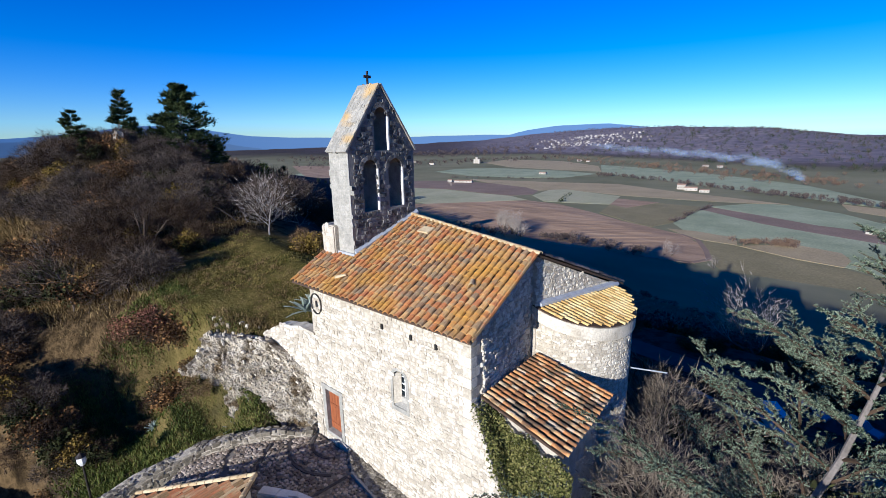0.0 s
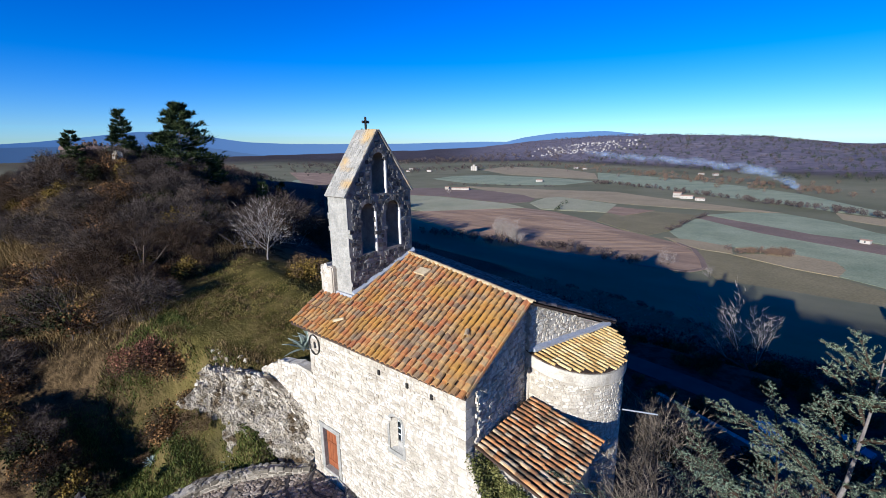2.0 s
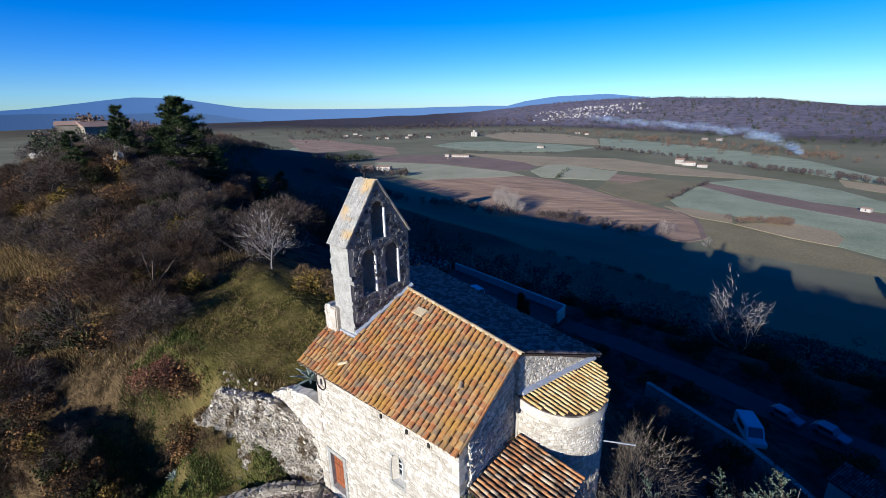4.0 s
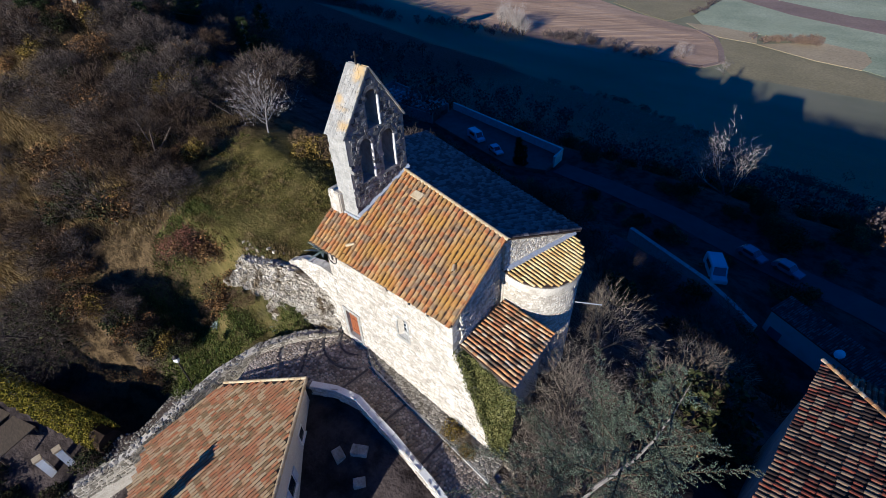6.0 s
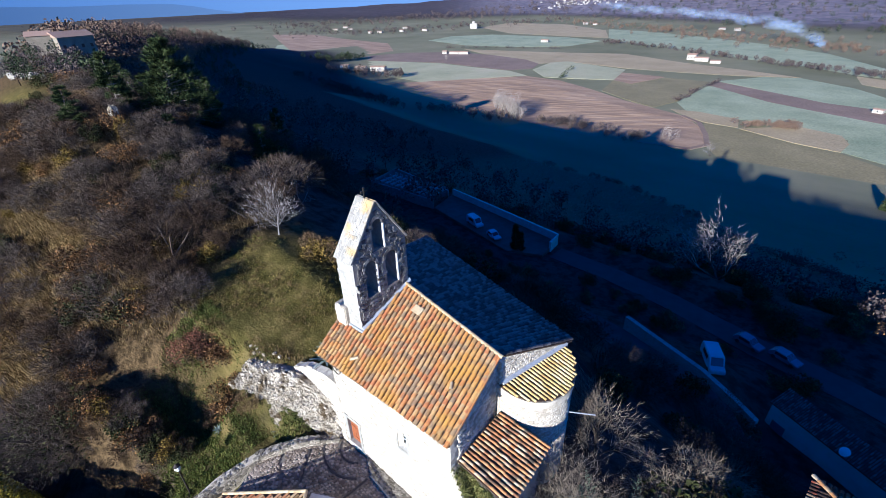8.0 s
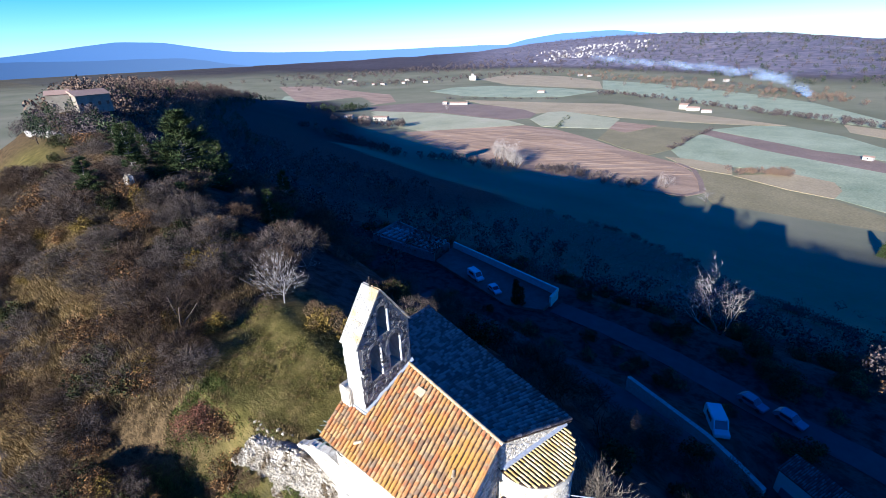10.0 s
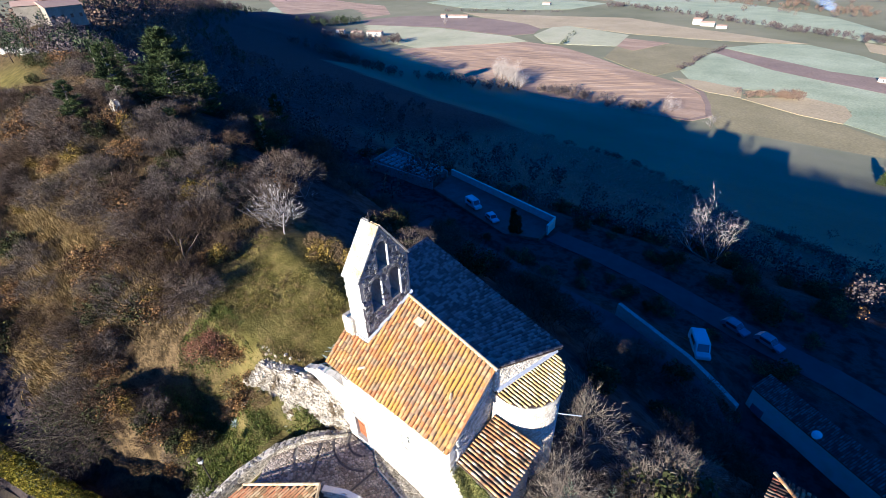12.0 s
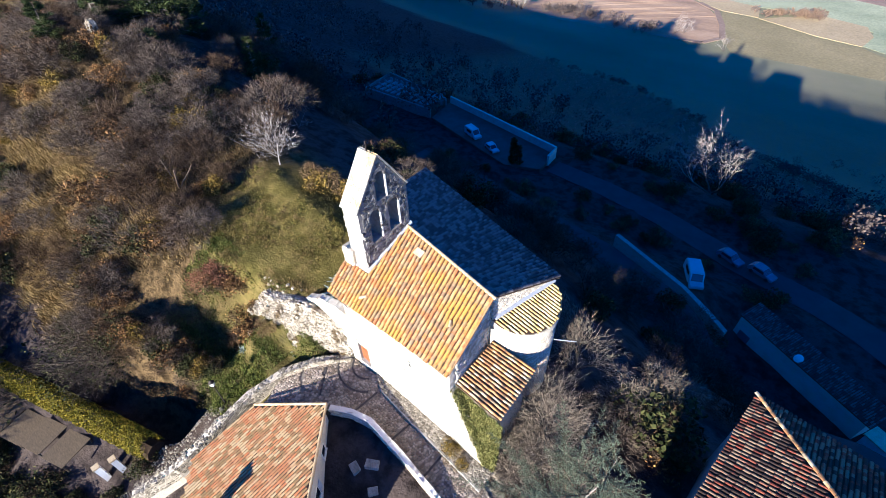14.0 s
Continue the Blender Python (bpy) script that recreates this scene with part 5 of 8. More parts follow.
# street lamp
lamp = tagged(empty("street_lamp", (-26.3, 2.7, -19.5)), "dark iron street lamp with white globe lantern", "street lamp")
bm = bmesh.new()
add_tube(bm, [(-26.3, 2.7, -20.5), (-26.3, 2.7, -19.0), (-26.3, 2.7, -16.2)], [0.09, 0.06, 0.045], 8)
part("post", bm, M_iron, lamp)
bm = bmesh.new()
add_tube(bm, [(-26.3, 2.7, -16.2), (-26.3, 2.7, -16.0), (-26.3, 2.7, -15.75), (-26.3, 2.7, -15.6)], [0.1, 0.2, 0.17, 0.03], 8)
part("lantern", bm, M_white, lamp, "white glass lantern")
bm = bmesh.new()
add_tube(bm, [(-26.3, 2.7, -15.72), (-26.3, 2.7, -15.62), (-26.3, 2.7, -15.5)], [0.24, 0.12, 0.02], 8)
part("cap", bm, M_iron, lamp)

# terrace below: slatted tables under the hedge and two rendered pillars
for k, (x, y) in enumerate(((-43.0, -10.6), (-40.2, -9.7), (-37.4, -8.7), (-34.6, -7.8))):
    zt = float(ground_z(x, y)) + 0.85
    root = tagged(empty("garden_table", (x, y, zt - 0.9)), "low wooden garden table with flat planked top", "table", "garden tables by the hedge")
    T = pose(x, y, zt, 0, 0, 19)
    bm = bmesh.new(); add_box(bm, (-1.25, -1.3, 0), (1.25, 1.3, 0.07), T); part("panel", bm, M_plank, root)
    for a, b in ((-1.15, -1.2), (1.15, -1.2), (1.15, 1.2), (-1.15, 1.2)):
        bm = bmesh.new(); add_box(bm, (a - 0.05, b - 0.05, -0.9), (a + 0.05, b + 0.05, 0), T); part("leg", bm, M_plank, root)
for x, y in ((-31.2, -6.9), (-30.5, -5.7)):
    g0 = float(ground_z(x, y)) + 1.9
    root = tagged(empty("gate_pillar", (x, y, -24)), "white rendered pillar with terracotta cap", "pillar", "gate pillars")
    bm = bmesh.new(); add_box(bm, (x - 0.22, y - 0.22, -25), (x + 0.22, y + 0.22, g0)); part("shaft", bm, M_white, root)
    bm = bmesh.new(); add_box(bm, (x - 0.26, y - 0.26, g0), (x + 0.26, y + 0.26, g0 + 0.14)); part("cap", bm, M_tile_cap, root)


# ---- plants ----
M_twig = material("grey_twigs", [(0.04, 0.031, 0.024), (0.105, 0.083, 0.066)], 1.0, bump=0, spec=0.04, island=0.4)
M_twig_b = material("brown_twigs", [(0.026, 0.018, 0.012), (0.075, 0.051, 0.033)], 1.0, bump=0, spec=0.04, island=0.3)
M_twig_t = material("tan_twigs", [(0.065, 0.043, 0.021), (0.175, 0.12, 0.06)], 1.0, bump=0, spec=0.04, island=0.5)
M_twig_v = material("buff_twigs", [(0.09, 0.073, 0.055), (0.20, 0.165, 0.125)], 1.0, bump=0, spec=0.04, island=0.4)
M_twig_p = material("pale_twigs", [(0.17, 0.145, 0.13), (0.30, 0.265, 0.235)], 1.0, bump=0, spec=0.04, island=0.3)
M_brown_leaf = material("dead_leaves", [(0.06, 0.034, 0.014), (0.14, 0.076, 0.028), (0.22, 0.125, 0.046)], 1.0, bump=0, spec=0.04, island=0.6)
M_red_leaf = material("red_leaves", [(0.10, 0.04, 0.025), (0.18, 0.075, 0.045), (0.24, 0.125, 0.075)], 1.0, bump=0, spec=0.04, island=0.6)
M_green_leaf = material("dull_green_leaves", [(0.016, 0.02, 0.008), (0.036, 0.04, 0.014), (0.068, 0.066, 0.025)], 1.0, bump=0, spec=0.04, island=0.6)
M_yellow_leaf = material("yellow_leaves", [(0.06, 0.042, 0.008), (0.12, 0.085, 0.016), (0.20, 0.14, 0.03)], 1.0, bump=0, spec=0.04, island=0.6)
M_hedge_leaf = material("hedge_leaves", [(0.04, 0.04, 0.006), (0.11, 0.096, 0.010), (0.20, 0.158, 0.016)], 1.0, bump=0, spec=0.04, island=0.6)
M_pine_leaf = material("pine_needles", [(0.014, 0.022, 0.009), (0.034, 0.047, 0.018), (0.07, 0.084, 0.03)], 1.0, bump=0, spec=0.04, island=0.6)
M_cedar_leaf = material("cedar_needles", [(0.04, 0.055, 0.036), (0.095, 0.117, 0.077), (0.18, 0.205, 0.14)], 1.0, bump=0, spec=0.04, island=0.7, rough=0.8)
M_dry_grass = material("dry_grass", [(0.045, 0.03, 0.012), (0.11, 0.078, 0.031), (0.19, 0.138, 0.06)], 1.0, bump=0, spec=0.04, island=0.6)
M_green_grass = material("short_grass", [(0.05, 0.050, 0.011), (0.11, 0.098, 0.024), (0.20, 0.158, 0.048)], 1.0, bump=0, spec=0.04, island=0.6)
M_slope_grass = material("lush_grass", [(0.03, 0.042, 0.009), (0.075, 0.092, 0.02), (0.14, 0.145, 0.036)], 1.0, bump=0, spec=0.04, island=0.6)
M_ivy = material("ivy_leaves", [(0.05, 0.054, 0.014), (0.115, 0.115, 0.034), (0.18, 0.165, 0.055)], 1.0, bump=0, spec=0.04, island=0.6)
M_agave = material("agave", [(0.19, 0.22, 0.18), (0.33, 0.37, 0.31)], 2.0, rough=0.5, bump=0.1, obj_random=0.3)


def seg_mesh(segs, sides=3):
    """Tapered sticks (p, q, r at p, r at q) as one set of vertices and faces."""
    P = np.array([s[0] for s in segs], float); Q = np.array([s[1] for s in segs], float)
    r0 = np.array([s[2] for s in segs])[:, None]; r1 = np.array([s[3] for s in segs])[:, None]
    d = Q - P
    d /= np.maximum(np.linalg.norm(d, axis=1, keepdims=True), 1e-6)
    h = np.where(np.abs(d[:, 2:3]) < 0.9, [[0, 0, 1.0]], [[1.0, 0, 0]])
    a = np.cross(d, h); a /= np.linalg.norm(a, axis=1, keepdims=True)
    b = np.cross(d, a)
    out = []
    for base, r in ((P, r0), (Q, r1)):
        for k in range(sides):
            t = 2 * math.pi * k / sides
            out.append(base + (a * math.cos(t) + b * math.sin(t)) * r)
    V = np.stack(out, 1).reshape(-1, 3)
    n = 2 * sides
    F = [(i * n + k, i * n + (k + 1) % sides, i * n + sides + (k + 1) % sides, i * n + sides + k) for i in range(len(segs)) for k in range(sides)]
    return V, F


def leaf_mesh(centres, size, r, flat=0.0, shape=1.6):
    """Small leaves as bent four-cornered blades, turned every way."""
    C = np.array(centres, float)
    n = len(C)
    g = np.random.RandomState(r.randrange(1 << 30))
    a = g.normal(size=(n, 3)); a[:, 2] *= 1 - flat
    a /= np.linalg.norm(a, axis=1, keepdims=True)
    b = g.normal(size=(n, 3)); b -= a * (a * b).sum(1, keepdims=True)
    b /= np.linalg.norm(b, axis=1, keepdims=True)
    s = size * g.uniform(0.6, 1.3, (n, 1))
    V = np.stack([C - a * s * shape / 2, C + b * s / 2, C + a * s * shape / 2, C - b * s / 2], 1).reshape(-1, 3)
    return V, [(4 * i, 4 * i + 1, 4 * i + 2, 4 * i + 3) for i in range(n)]


def sliver_mesh(base, tip, width, r):
    """Fine twigs and needles: one narrow blade from each base to its tip."""
    B, T = np.array(base, float), np.array(tip, float)
    g = np.random.RandomState(r.randrange(1 << 30))
    d = T - B
    side = np.cross(d, g.normal(size=d.shape))
    side /= np.maximum(np.linalg.norm(side, axis=1, keepdims=True), 1e-6)
    w = width * g.uniform(0.6, 1.4, (len(B), 1))
    V = np.stack([B - side * w / 2, B + side * w / 2, T], 1).reshape(-1, 3)
    return V, [(3 * i, 3 * i + 1, 3 * i + 2) for i in range(len(B))]


def lobes(r, height, wide, n):
    """Centres and radii of the swellings that make up a crown."""
    out = []
    for _ in range(n):
        a, q = r.uniform(0, 6.28), r.random() ** 0.6
        rad = height * r.uniform(0.17, 0.30)
        out.append((q * wide * height * 0.5 * math.cos(a), q * wide * height * 0.5 * math.sin(a), height * r.uniform(0.35, 0.80) * (1 - 0.35 * q), rad))
    return out


def twig_cloud(r, height, wide, n, count, length, width):
    """A thicket of fine twigs that strive outwards from the foot and end in rounded swellings."""
    g = np.random.RandomState(r.randrange(1 << 30))
    L = np.array(lobes(r, height, wide, n))
    pick = L[g.randint(0, len(L), count)]
    o = g.normal(size=(count, 3))
    o /= np.linalg.norm(o, axis=1, keepdims=True)
    o *= g.uniform(0.25, 1, (count, 1)) ** 0.4
    B = pick[:, :3] + o * pick[:, 3:] * [1, 1, 0.85]
    B[:, 2] = np.maximum(B[:, 2], 0.05 * height)
    d = B * [0.6, 0.6, 0.4] + o * height * 0.4 + g.normal(0, 0.32 * height, (count, 3))
    d /= np.linalg.norm(d, axis=1, keepdims=True)
    long = g.uniform(0.3, 1.0, (count, 1)) ** 1.5
    return sliver_mesh(B - d * length * 0.4 * long, B + d * length * 0.8 * long, width, r)


def grow(r, p, d, length, rad, level, segs, tips, kids=(5, 4, 4), spread=0.6, up=0.15, thin=0.5):
    n = 3 if level < 2 else 2
    step = length / n
    for i in range(n):
        q = p + d * step
        ra = rad * (1 - 0.55 * i / n)
        rb = rad * (1 - 0.55 * (i + 1) / n)
        segs.append((tuple(p), tuple(q), ra, rb if level < 3 else rb * 0.4))
        if level < len(kids) and (i > 0 or level > 0):
            for _ in range(max(1, round(kids[level] / (n - (level == 0))))):
                e = Vector((r.gauss(0, 1), r.gauss(0, 1), r.gauss(0, 0.6)))
                e = (d * (1 - spread) + e.normalized() * spread + Vector((0, 0, up))).normalized()
                grow(r, p.lerp(q, r.uniform(0.3, 1)), e, length * r.uniform(0.55, 0.8), max(rb * thin, 0.006), level + 1, segs, tips, kids, spread, up, thin)
        p = q
        d = (d + Vector((r.gauss(0, 0.16), r.gauss(0, 0.16), r.gauss(0, 0.1) + 0.04))).normalized()
    tips.append(tuple(p))


def tree_meshes(seed, height, trunk=0.3, stems=1, kids=(5, 4, 4), spread=0.6, rad=None, up=0.15):
    """Trunk sticks, twig sticks and twig ends of a leafless tree of that height that stands at the origin."""
    r = random.Random(seed)
    segs, tips = [], []
    for s in range(stems):
        d = Vector((0, 0, 1)) if stems == 1 else Vector((r.gauss(0, 0.45), r.gauss(0, 0.45), 1)).normalized()
        grow(r, Vector((r.gauss(0, .12), r.gauss(0, .12), -0.3)) if stems > 1 else Vector((0, 0, -0.4)), d, height * (0.5 if stems == 1 else 0.48) * r.uniform(0.8, 1.1), rad or height * 0.013, 0, segs, tips, kids, spread, up)
    top = max(t[2] for t in tips)
    k = height / max(top, 0.1)
    segs = [(tuple(np.array(a) * k), tuple(np.array(b) * k), c * k, e * k) for a, b, c, e in segs]
    tips = [tuple(np.array(t) * k) for t in tips]
    lim = height * 0.0075
    return [s for s in segs if s[2] > lim], [s for s in segs if s[2] <= lim], tips


def mesh_of(name, V, F, mat):
    me = bpy.data.meshes.new(name)
    me.from_pydata([tuple(v) for v in V], [], F)
    me.materials.append(mat)
    return me


def bare_tree(label, at, height, seed, mat=None, name="bare_tree", bark=None, haze=4, **kw):
    big, small, tips = tree_meshes(seed, height, **kw)
    root = tagged(empty(name, at), label, "tree")
    V, F = seg_mesh(big, 6)
    shared("trunk", mesh_of("trunk", V, F, bark or M_twig), None, root).matrix_parent_inverse = Matrix.Identity(4)
    V, F = seg_mesh(small, 3)
    r = random.Random(seed)
    base, tip = [], []
    for t in tips:
        for _ in range(haze):
            d = Vector((t[0], t[1], 0.5 * t[2])).normalized() + Vector((r.gauss(0, .5), r.gauss(0, .5), r.gauss(0.2, .4)))
            base.append(t)
            tip.append(tuple(Vector(t) + d * height * r.uniform(0.03, 0.085)))
    if base:
        v2, f2 = sliver_mesh(base, tip, 0.0045 * height, r)
        F = F + [tuple(i + len(V) for i in f) for f in f2]
        V = np.concatenate([V, v2])
    shared("crown", mesh_of("crown", V, F, mat or M_twig), None, root).matrix_parent_inverse = Matrix.Identity(4)
    return root


def settle(root):
    """The parts were laid out round the thing's own base."""
    for c in root.children:
        c.matrix_parent_inverse = Matrix.Identity(4)
    return root


def g_z(x, y):
    return float(ground_z(x, y))


# trees on the grass terrace and the hill
bare_tree("slender leafless tree with white trunk on the grass", (-39.3, 20.3, -9.7), 6.4, 4, M_twig_p, kids=(7, 5, 4), spread=0.55, bark=M_twig_p)
bare_tree("leafless pale shrub-like tree behind the slender tree", (-43.0, 20.6, -9.6), 6.2, 5, M_twig, stems=4, kids=(4, 4, 4))
bare_tree("small leafless sapling on the slope edge", (-47, 28.0, -11.5), 4.6, 6, M_twig_p, kids=(4, 4, 3))
bare_tree("broad grey leafless tree on the scrub slope", (-58.5, 10.8, -8.3), 7.0, 7, M_twig_b, stems=3, kids=(5, 4, 4), spread=0.7)
bare_tree("grey leafless tree at the lawn edge", (-40.5, 5.6, -13.2), 7.5, 8, M_twig, stems=2, kids=(6, 5, 4), spread=0.65)
bare_tree("dense grey leafless tree above the hedge", (-39.4, -1.9, -18.6), 5.6, 9, M_twig, stems=4, kids=(5, 5, 4), spread=0.75, haze=5)
bare_tree("tangled leafless tree in the scrub", (-48.0, 9.5, -9.8), 6.0, 10, M_twig, stems=3, kids=(5, 4, 4), spread=0.65)
bare_tree("tangled leafless tree in the scrub", (-44.0, 12.0, -9.5), 5.0, 14, M_twig_b, stems=3, kids=(5, 4, 4), spread=0.65)
bare_tree("pale leafless poplar catching the low sun", (-7.5, 94, g_z(-7.5, 94)), 15, 11, M_twig_p, stems=3, kids=(5, 4, 4), spread=0.35, up=0.4)
bare_tree("brown leafless shrub beside the apse", (-5.5, 24.2, -19.5), 7.4, 12, M_twig_v, stems=7, kids=(5, 5, 5), spread=0.45, up=0.3)
bare_tree("rounded twiggy shrub beside the vestry", (-4.0, 16.2, -16.6), 5.2, 13, M_twig_v, stems=9, kids=(5, 5, 5), spread=0.8)

# shrubs: a few shapes, many stands
def shrub_mesh(name, seed, height, twig_mat, leaf_mat=None, leaves=0, size=0.12, stems=7, wide=1.25, twigs=3600, swell=13):
    """Stems and fine twigs of a shrub, and its leaves if it has kept them."""
    r = random.Random(seed)
    segs = []
    for c in lobes(r, height, wide, stems):
        p = Vector((r.gauss(0, .08) * height, r.gauss(0, .08) * height, -0.15))
        q = Vector(c[:3])
        m = p.lerp(q, 0.5) + Vector((r.gauss(0, .06), r.gauss(0, .06), 0.1)) * height
        segs += [(tuple(p), tuple(m), 0.014 * height, 0.009 * height), (tuple(m), tuple(q), 0.009 * height, 0.004 * height)]
    V, F = seg_mesh(segs, 3)
    r2 = random.Random(seed + 500)
    v2, f2 = twig_cloud(r2, height, wide, swell, twigs, 0.30 + 0.05 * height, 0.021)
    me = mesh_of(name, np.concatenate([V, v2]), F + [tuple(k + len(V) for k in f) for f in f2], twig_mat)
    lm = None
    if leaf_mat:
        g = np.random.RandomState(seed)
        L = np.array(lobes(random.Random(seed + 500), height, wide, swell))
        pick = L[g.randint(0, len(L), leaves)]
        o = g.normal(size=(leaves, 3))
        o /= np.linalg.norm(o, axis=1, keepdims=True)
        lm = mesh_of(name + "_foliage", *leaf_mesh(pick[:, :3] + o * pick[:, 3:] * g.uniform(0.6, 1.2, (leaves, 1)), size, r), leaf_mat)
    return me, lm


SHRUBS = {
    "bare": [shrub_mesh("bare_shrub", 30 + k, 2.6, m) for k, m in enumerate((M_twig, M_twig_b, M_twig, M_twig, M_twig_b))],
    "pale": [shrub_mesh("pale_shrub", 230 + k, 2.6, M_twig_v, twigs=4200) for k in range(2)],
    "tan": [shrub_mesh("tan_shrub", 130 + k, 1.7, M_twig_t, None, wide=1.6, twigs=2600) for k in range(3)],
    "brown": [shrub_mesh("brown_shrub", 40 + k, 2.0, M_twig_b, M_brown_leaf, 800, 0.10, twigs=1700) for k in range(3)],
    "red": [shrub_mesh("red_shrub", 45, 2.0, M_twig_b, M_red_leaf, 5200, 0.055, twigs=2600, swell=20)],
    "green": [shrub_mesh("green_shrub", 50 + k, 1.9, M_twig_b, M_green_leaf, 1300, 0.11, twigs=900) for k in range(3)],
    "yellow": [shrub_mesh("yellow_shrub", 60 + k, 1.8, M_twig_t, M_yellow_leaf, 900, 0.10, twigs=1100) for k in range(2)],
}
SHRUBS["olive"] = [shrub_mesh("olive_shrub", 70 + k, 6.0, M_twig, M_green_leaf, 3200, 0.13, stems=16, twigs=16000, swell=34) for k in range(2)]
SHRUB_LABEL = {"olive": "broad grey-green bush above the garden hedge", "bare": "leafless grey-brown shrub on the dry hillside", "pale": "dense pale twiggy shrub below the church", "tan": "low straw-coloured bramble thicket on the slope", "brown": "shrub with withered brown leaves on the slope",
               "red": "rounded shrub with rust-red leaves beside the lawn", "green": "dull green evergreen shrub on the slope", "yellow": "shrub with yellowing leaves on the slope"}
rs = random.Random(21)


def shrub(kind, x, y, s=1.0, z=None, label=None, wide=1.0):
    me, lm = rs.choice(SHRUBS[kind])
    m = Matrix.LocRotScale((x, y, (g_z(x, y) if z is None else z) - 0.1), Euler((rs.gauss(0, .06), rs.gauss(0, .06), rs.uniform(0, 6.3))), (s * wide, s * wide, s * rs.uniform(0.85, 1.15)))
    if lm is None:
        ob = shared(kind + "_shrub", me, None)
        ob.matrix_basis = m
    else:
        ob = empty(kind + "_shrub")
        ob.matrix_basis = m
        for nm, d in (("stem", me), ("foliage", lm)):
            c = shared(nm, d, None)
            c.parent = ob
    return tagged(ob, label or SHRUB_LABEL[kind], "shrub", "hillside shrubs")


shrub("red", -33.4, 8.2, 1.15, label="rounded shrub with rust-red leaves beside the lawn", wide=1.25)
shrub("brown", -30.4, 7.9, 1.25)
shrub("brown", -28.6, 7.6, 1.05)
shrub("brown", -31.8, 9.0, 1.0)
shrub("tan", -27.2, 8.6, 0.8)
shrub("brown", -29.2, 9.3, 0.8)
shrub("tan", -30.0, 6.4, 0.7)
shrub("yellow", -50.3, 18.3, 1.5)
shrub("green", -48.6, 18.9, 1.3)
shrub("yellow", -33.3, 21.3, 1.5)
shrub("yellow", -31.2, 22.2, 1.3)
shrub("tan", -35.6, 21.8, 1.1)
shrub("yellow", -28.6, 23.2, 1.2)
shrub("brown", -52.2, 5.2, 1.8)
shrub("brown", -49.5, 7.4, 1.5)
shrub("yellow", -45.6, 11.3, 1.3)
shrub("olive", -40.6, -2.0, 0.92, None, "broad grey-green bush above the garden hedge", 1.2)
# next two stand out of view, added to shade the hedge end and scrub
shrub("olive", -51.0, -17.5, 2.1, None, "broad grey-green bush above the garden hedge", 1.2)
shrub("olive", -60.0, -16.0, 2.1, None, "broad grey-green bush above the garden hedge", 1.2)
for x, y, s, kind in ((-35.9, 0.5, 1.0, "brown"), (-34.6, 1.0, 1.05, "yellow"), (-33.4, 1.6, 1.0, "green"), (-32.3, 2.0, 1.1, "brown"), (-31.2, 2.7, 1.0, "green"), (-30.0, 3.2, 0.9, "yellow"), (-37.2, -0.1, 1.1, "green"), (-33.9, 2.2, 0.9, "bare"), (-28.9, 3.6, 0.8, "green")):
    shrub(kind, x, y, s, None, "low bramble bush on the bank above the lane")
for k in range(22):
    x = -44.5 + k * 0.72
    d = 5.0 + 0.9 * (k % 3) / 2
    shrub(("bare", "green", "bare", "brown", "bare")[k % 5], x, -10 + (d + 0.307 * (x + 50)) / 0.952, 0.95 if x < -36 else 0.72, None, "low twiggy bush on the bank face above the lane")
shrub("pale", -2.4, 14.6, 1.7, -18.4, "dense pale twiggy shrub beside the vestry", 1.15)
shrub("pale", -4.6, 13.4, 1.4, -18.2, "dense pale twiggy shrub beside the vestry", 1.15)
for x, y, s in ((-39.6, -14.0, 1.3), (-36.8, -12.9, 1.2), (-42.6, -13.2, 1.4), (-34.4, -11.6, 1.0), (-46.0, -13.4, 1.5), (-31.8, -9.9, 0.9), (-38.6, -15.8, 1.5), (-29.0, -7.4, 0.8), (-28.4, -4.4, 0.9)):
    shrub("green", x, y, s, None, "dull green garden bush beside the tables")
for x, y, s in ((-43.5, 1.4, 1.3), (-46.5, 0.9, 1.4), (-52.5, -1.0, 1.5)):
    shrub(rs.choice(("green", "brown", "bare")), x, y, s)
shrub("green", 1.9, 23.3, 2.4, -20.4, "evergreen shrub with sunlit leaves below the church", 1.15)
shrub("pale", 0.6, 25.0, 2.1, -20.6, "tall twiggy shrub below the church")
shrub("yellow", -8.6, 10.9, 0.75, -17.3, "low shrub with yellow leaves at the wall foot")
shrub("yellow", -7.6, 10.7, 0.5, -17.4, "low shrub with yellow leaves at the wall foot")
shrub("brown", -3.6, 10.2, 1.0, -18.7, "withered brown shrub at the buttress foot")
shrub("bare", -3.2, 12.6, 1.5, -18.6)
shrub("bare", -1.0, 20.5, 1.6, -19.6)
shrub("brown", 3.6, 20.8, 1.3, -21)
shrub("bare", 4.6, 22.4, 1.5, -21.4)
for k in range(480):
    x = -24 - 68 * rs.random() ** 0.85
    y = rs.uniform(-13, 25)
    if x > -40.5 and y > 10.2 or x > -46 and y > 16 or x > -31 and y < 12 or x > -56 and y < 0.5 or -37 < x and y < 7.5 or (x + 34) ** 2 + (y - 7) ** 2 < 6:
        continue
    if x > -38 and y < 9 and rs.random() < 0.5 or ((x + 60) / 9) ** 2 + ((y - 4) / 5) ** 2 < 1 and rs.random() < 0.7:
        continue
    kind = rs.choices(("bare", "tan", "brown", "green", "yellow"), (0.45, 0.14, 0.22, 0.13, 0.06))[0]
    shrub(kind, x, y, rs.uniform(0.7, 1.45) * (1.3 if kind == "bare" else 1.1))
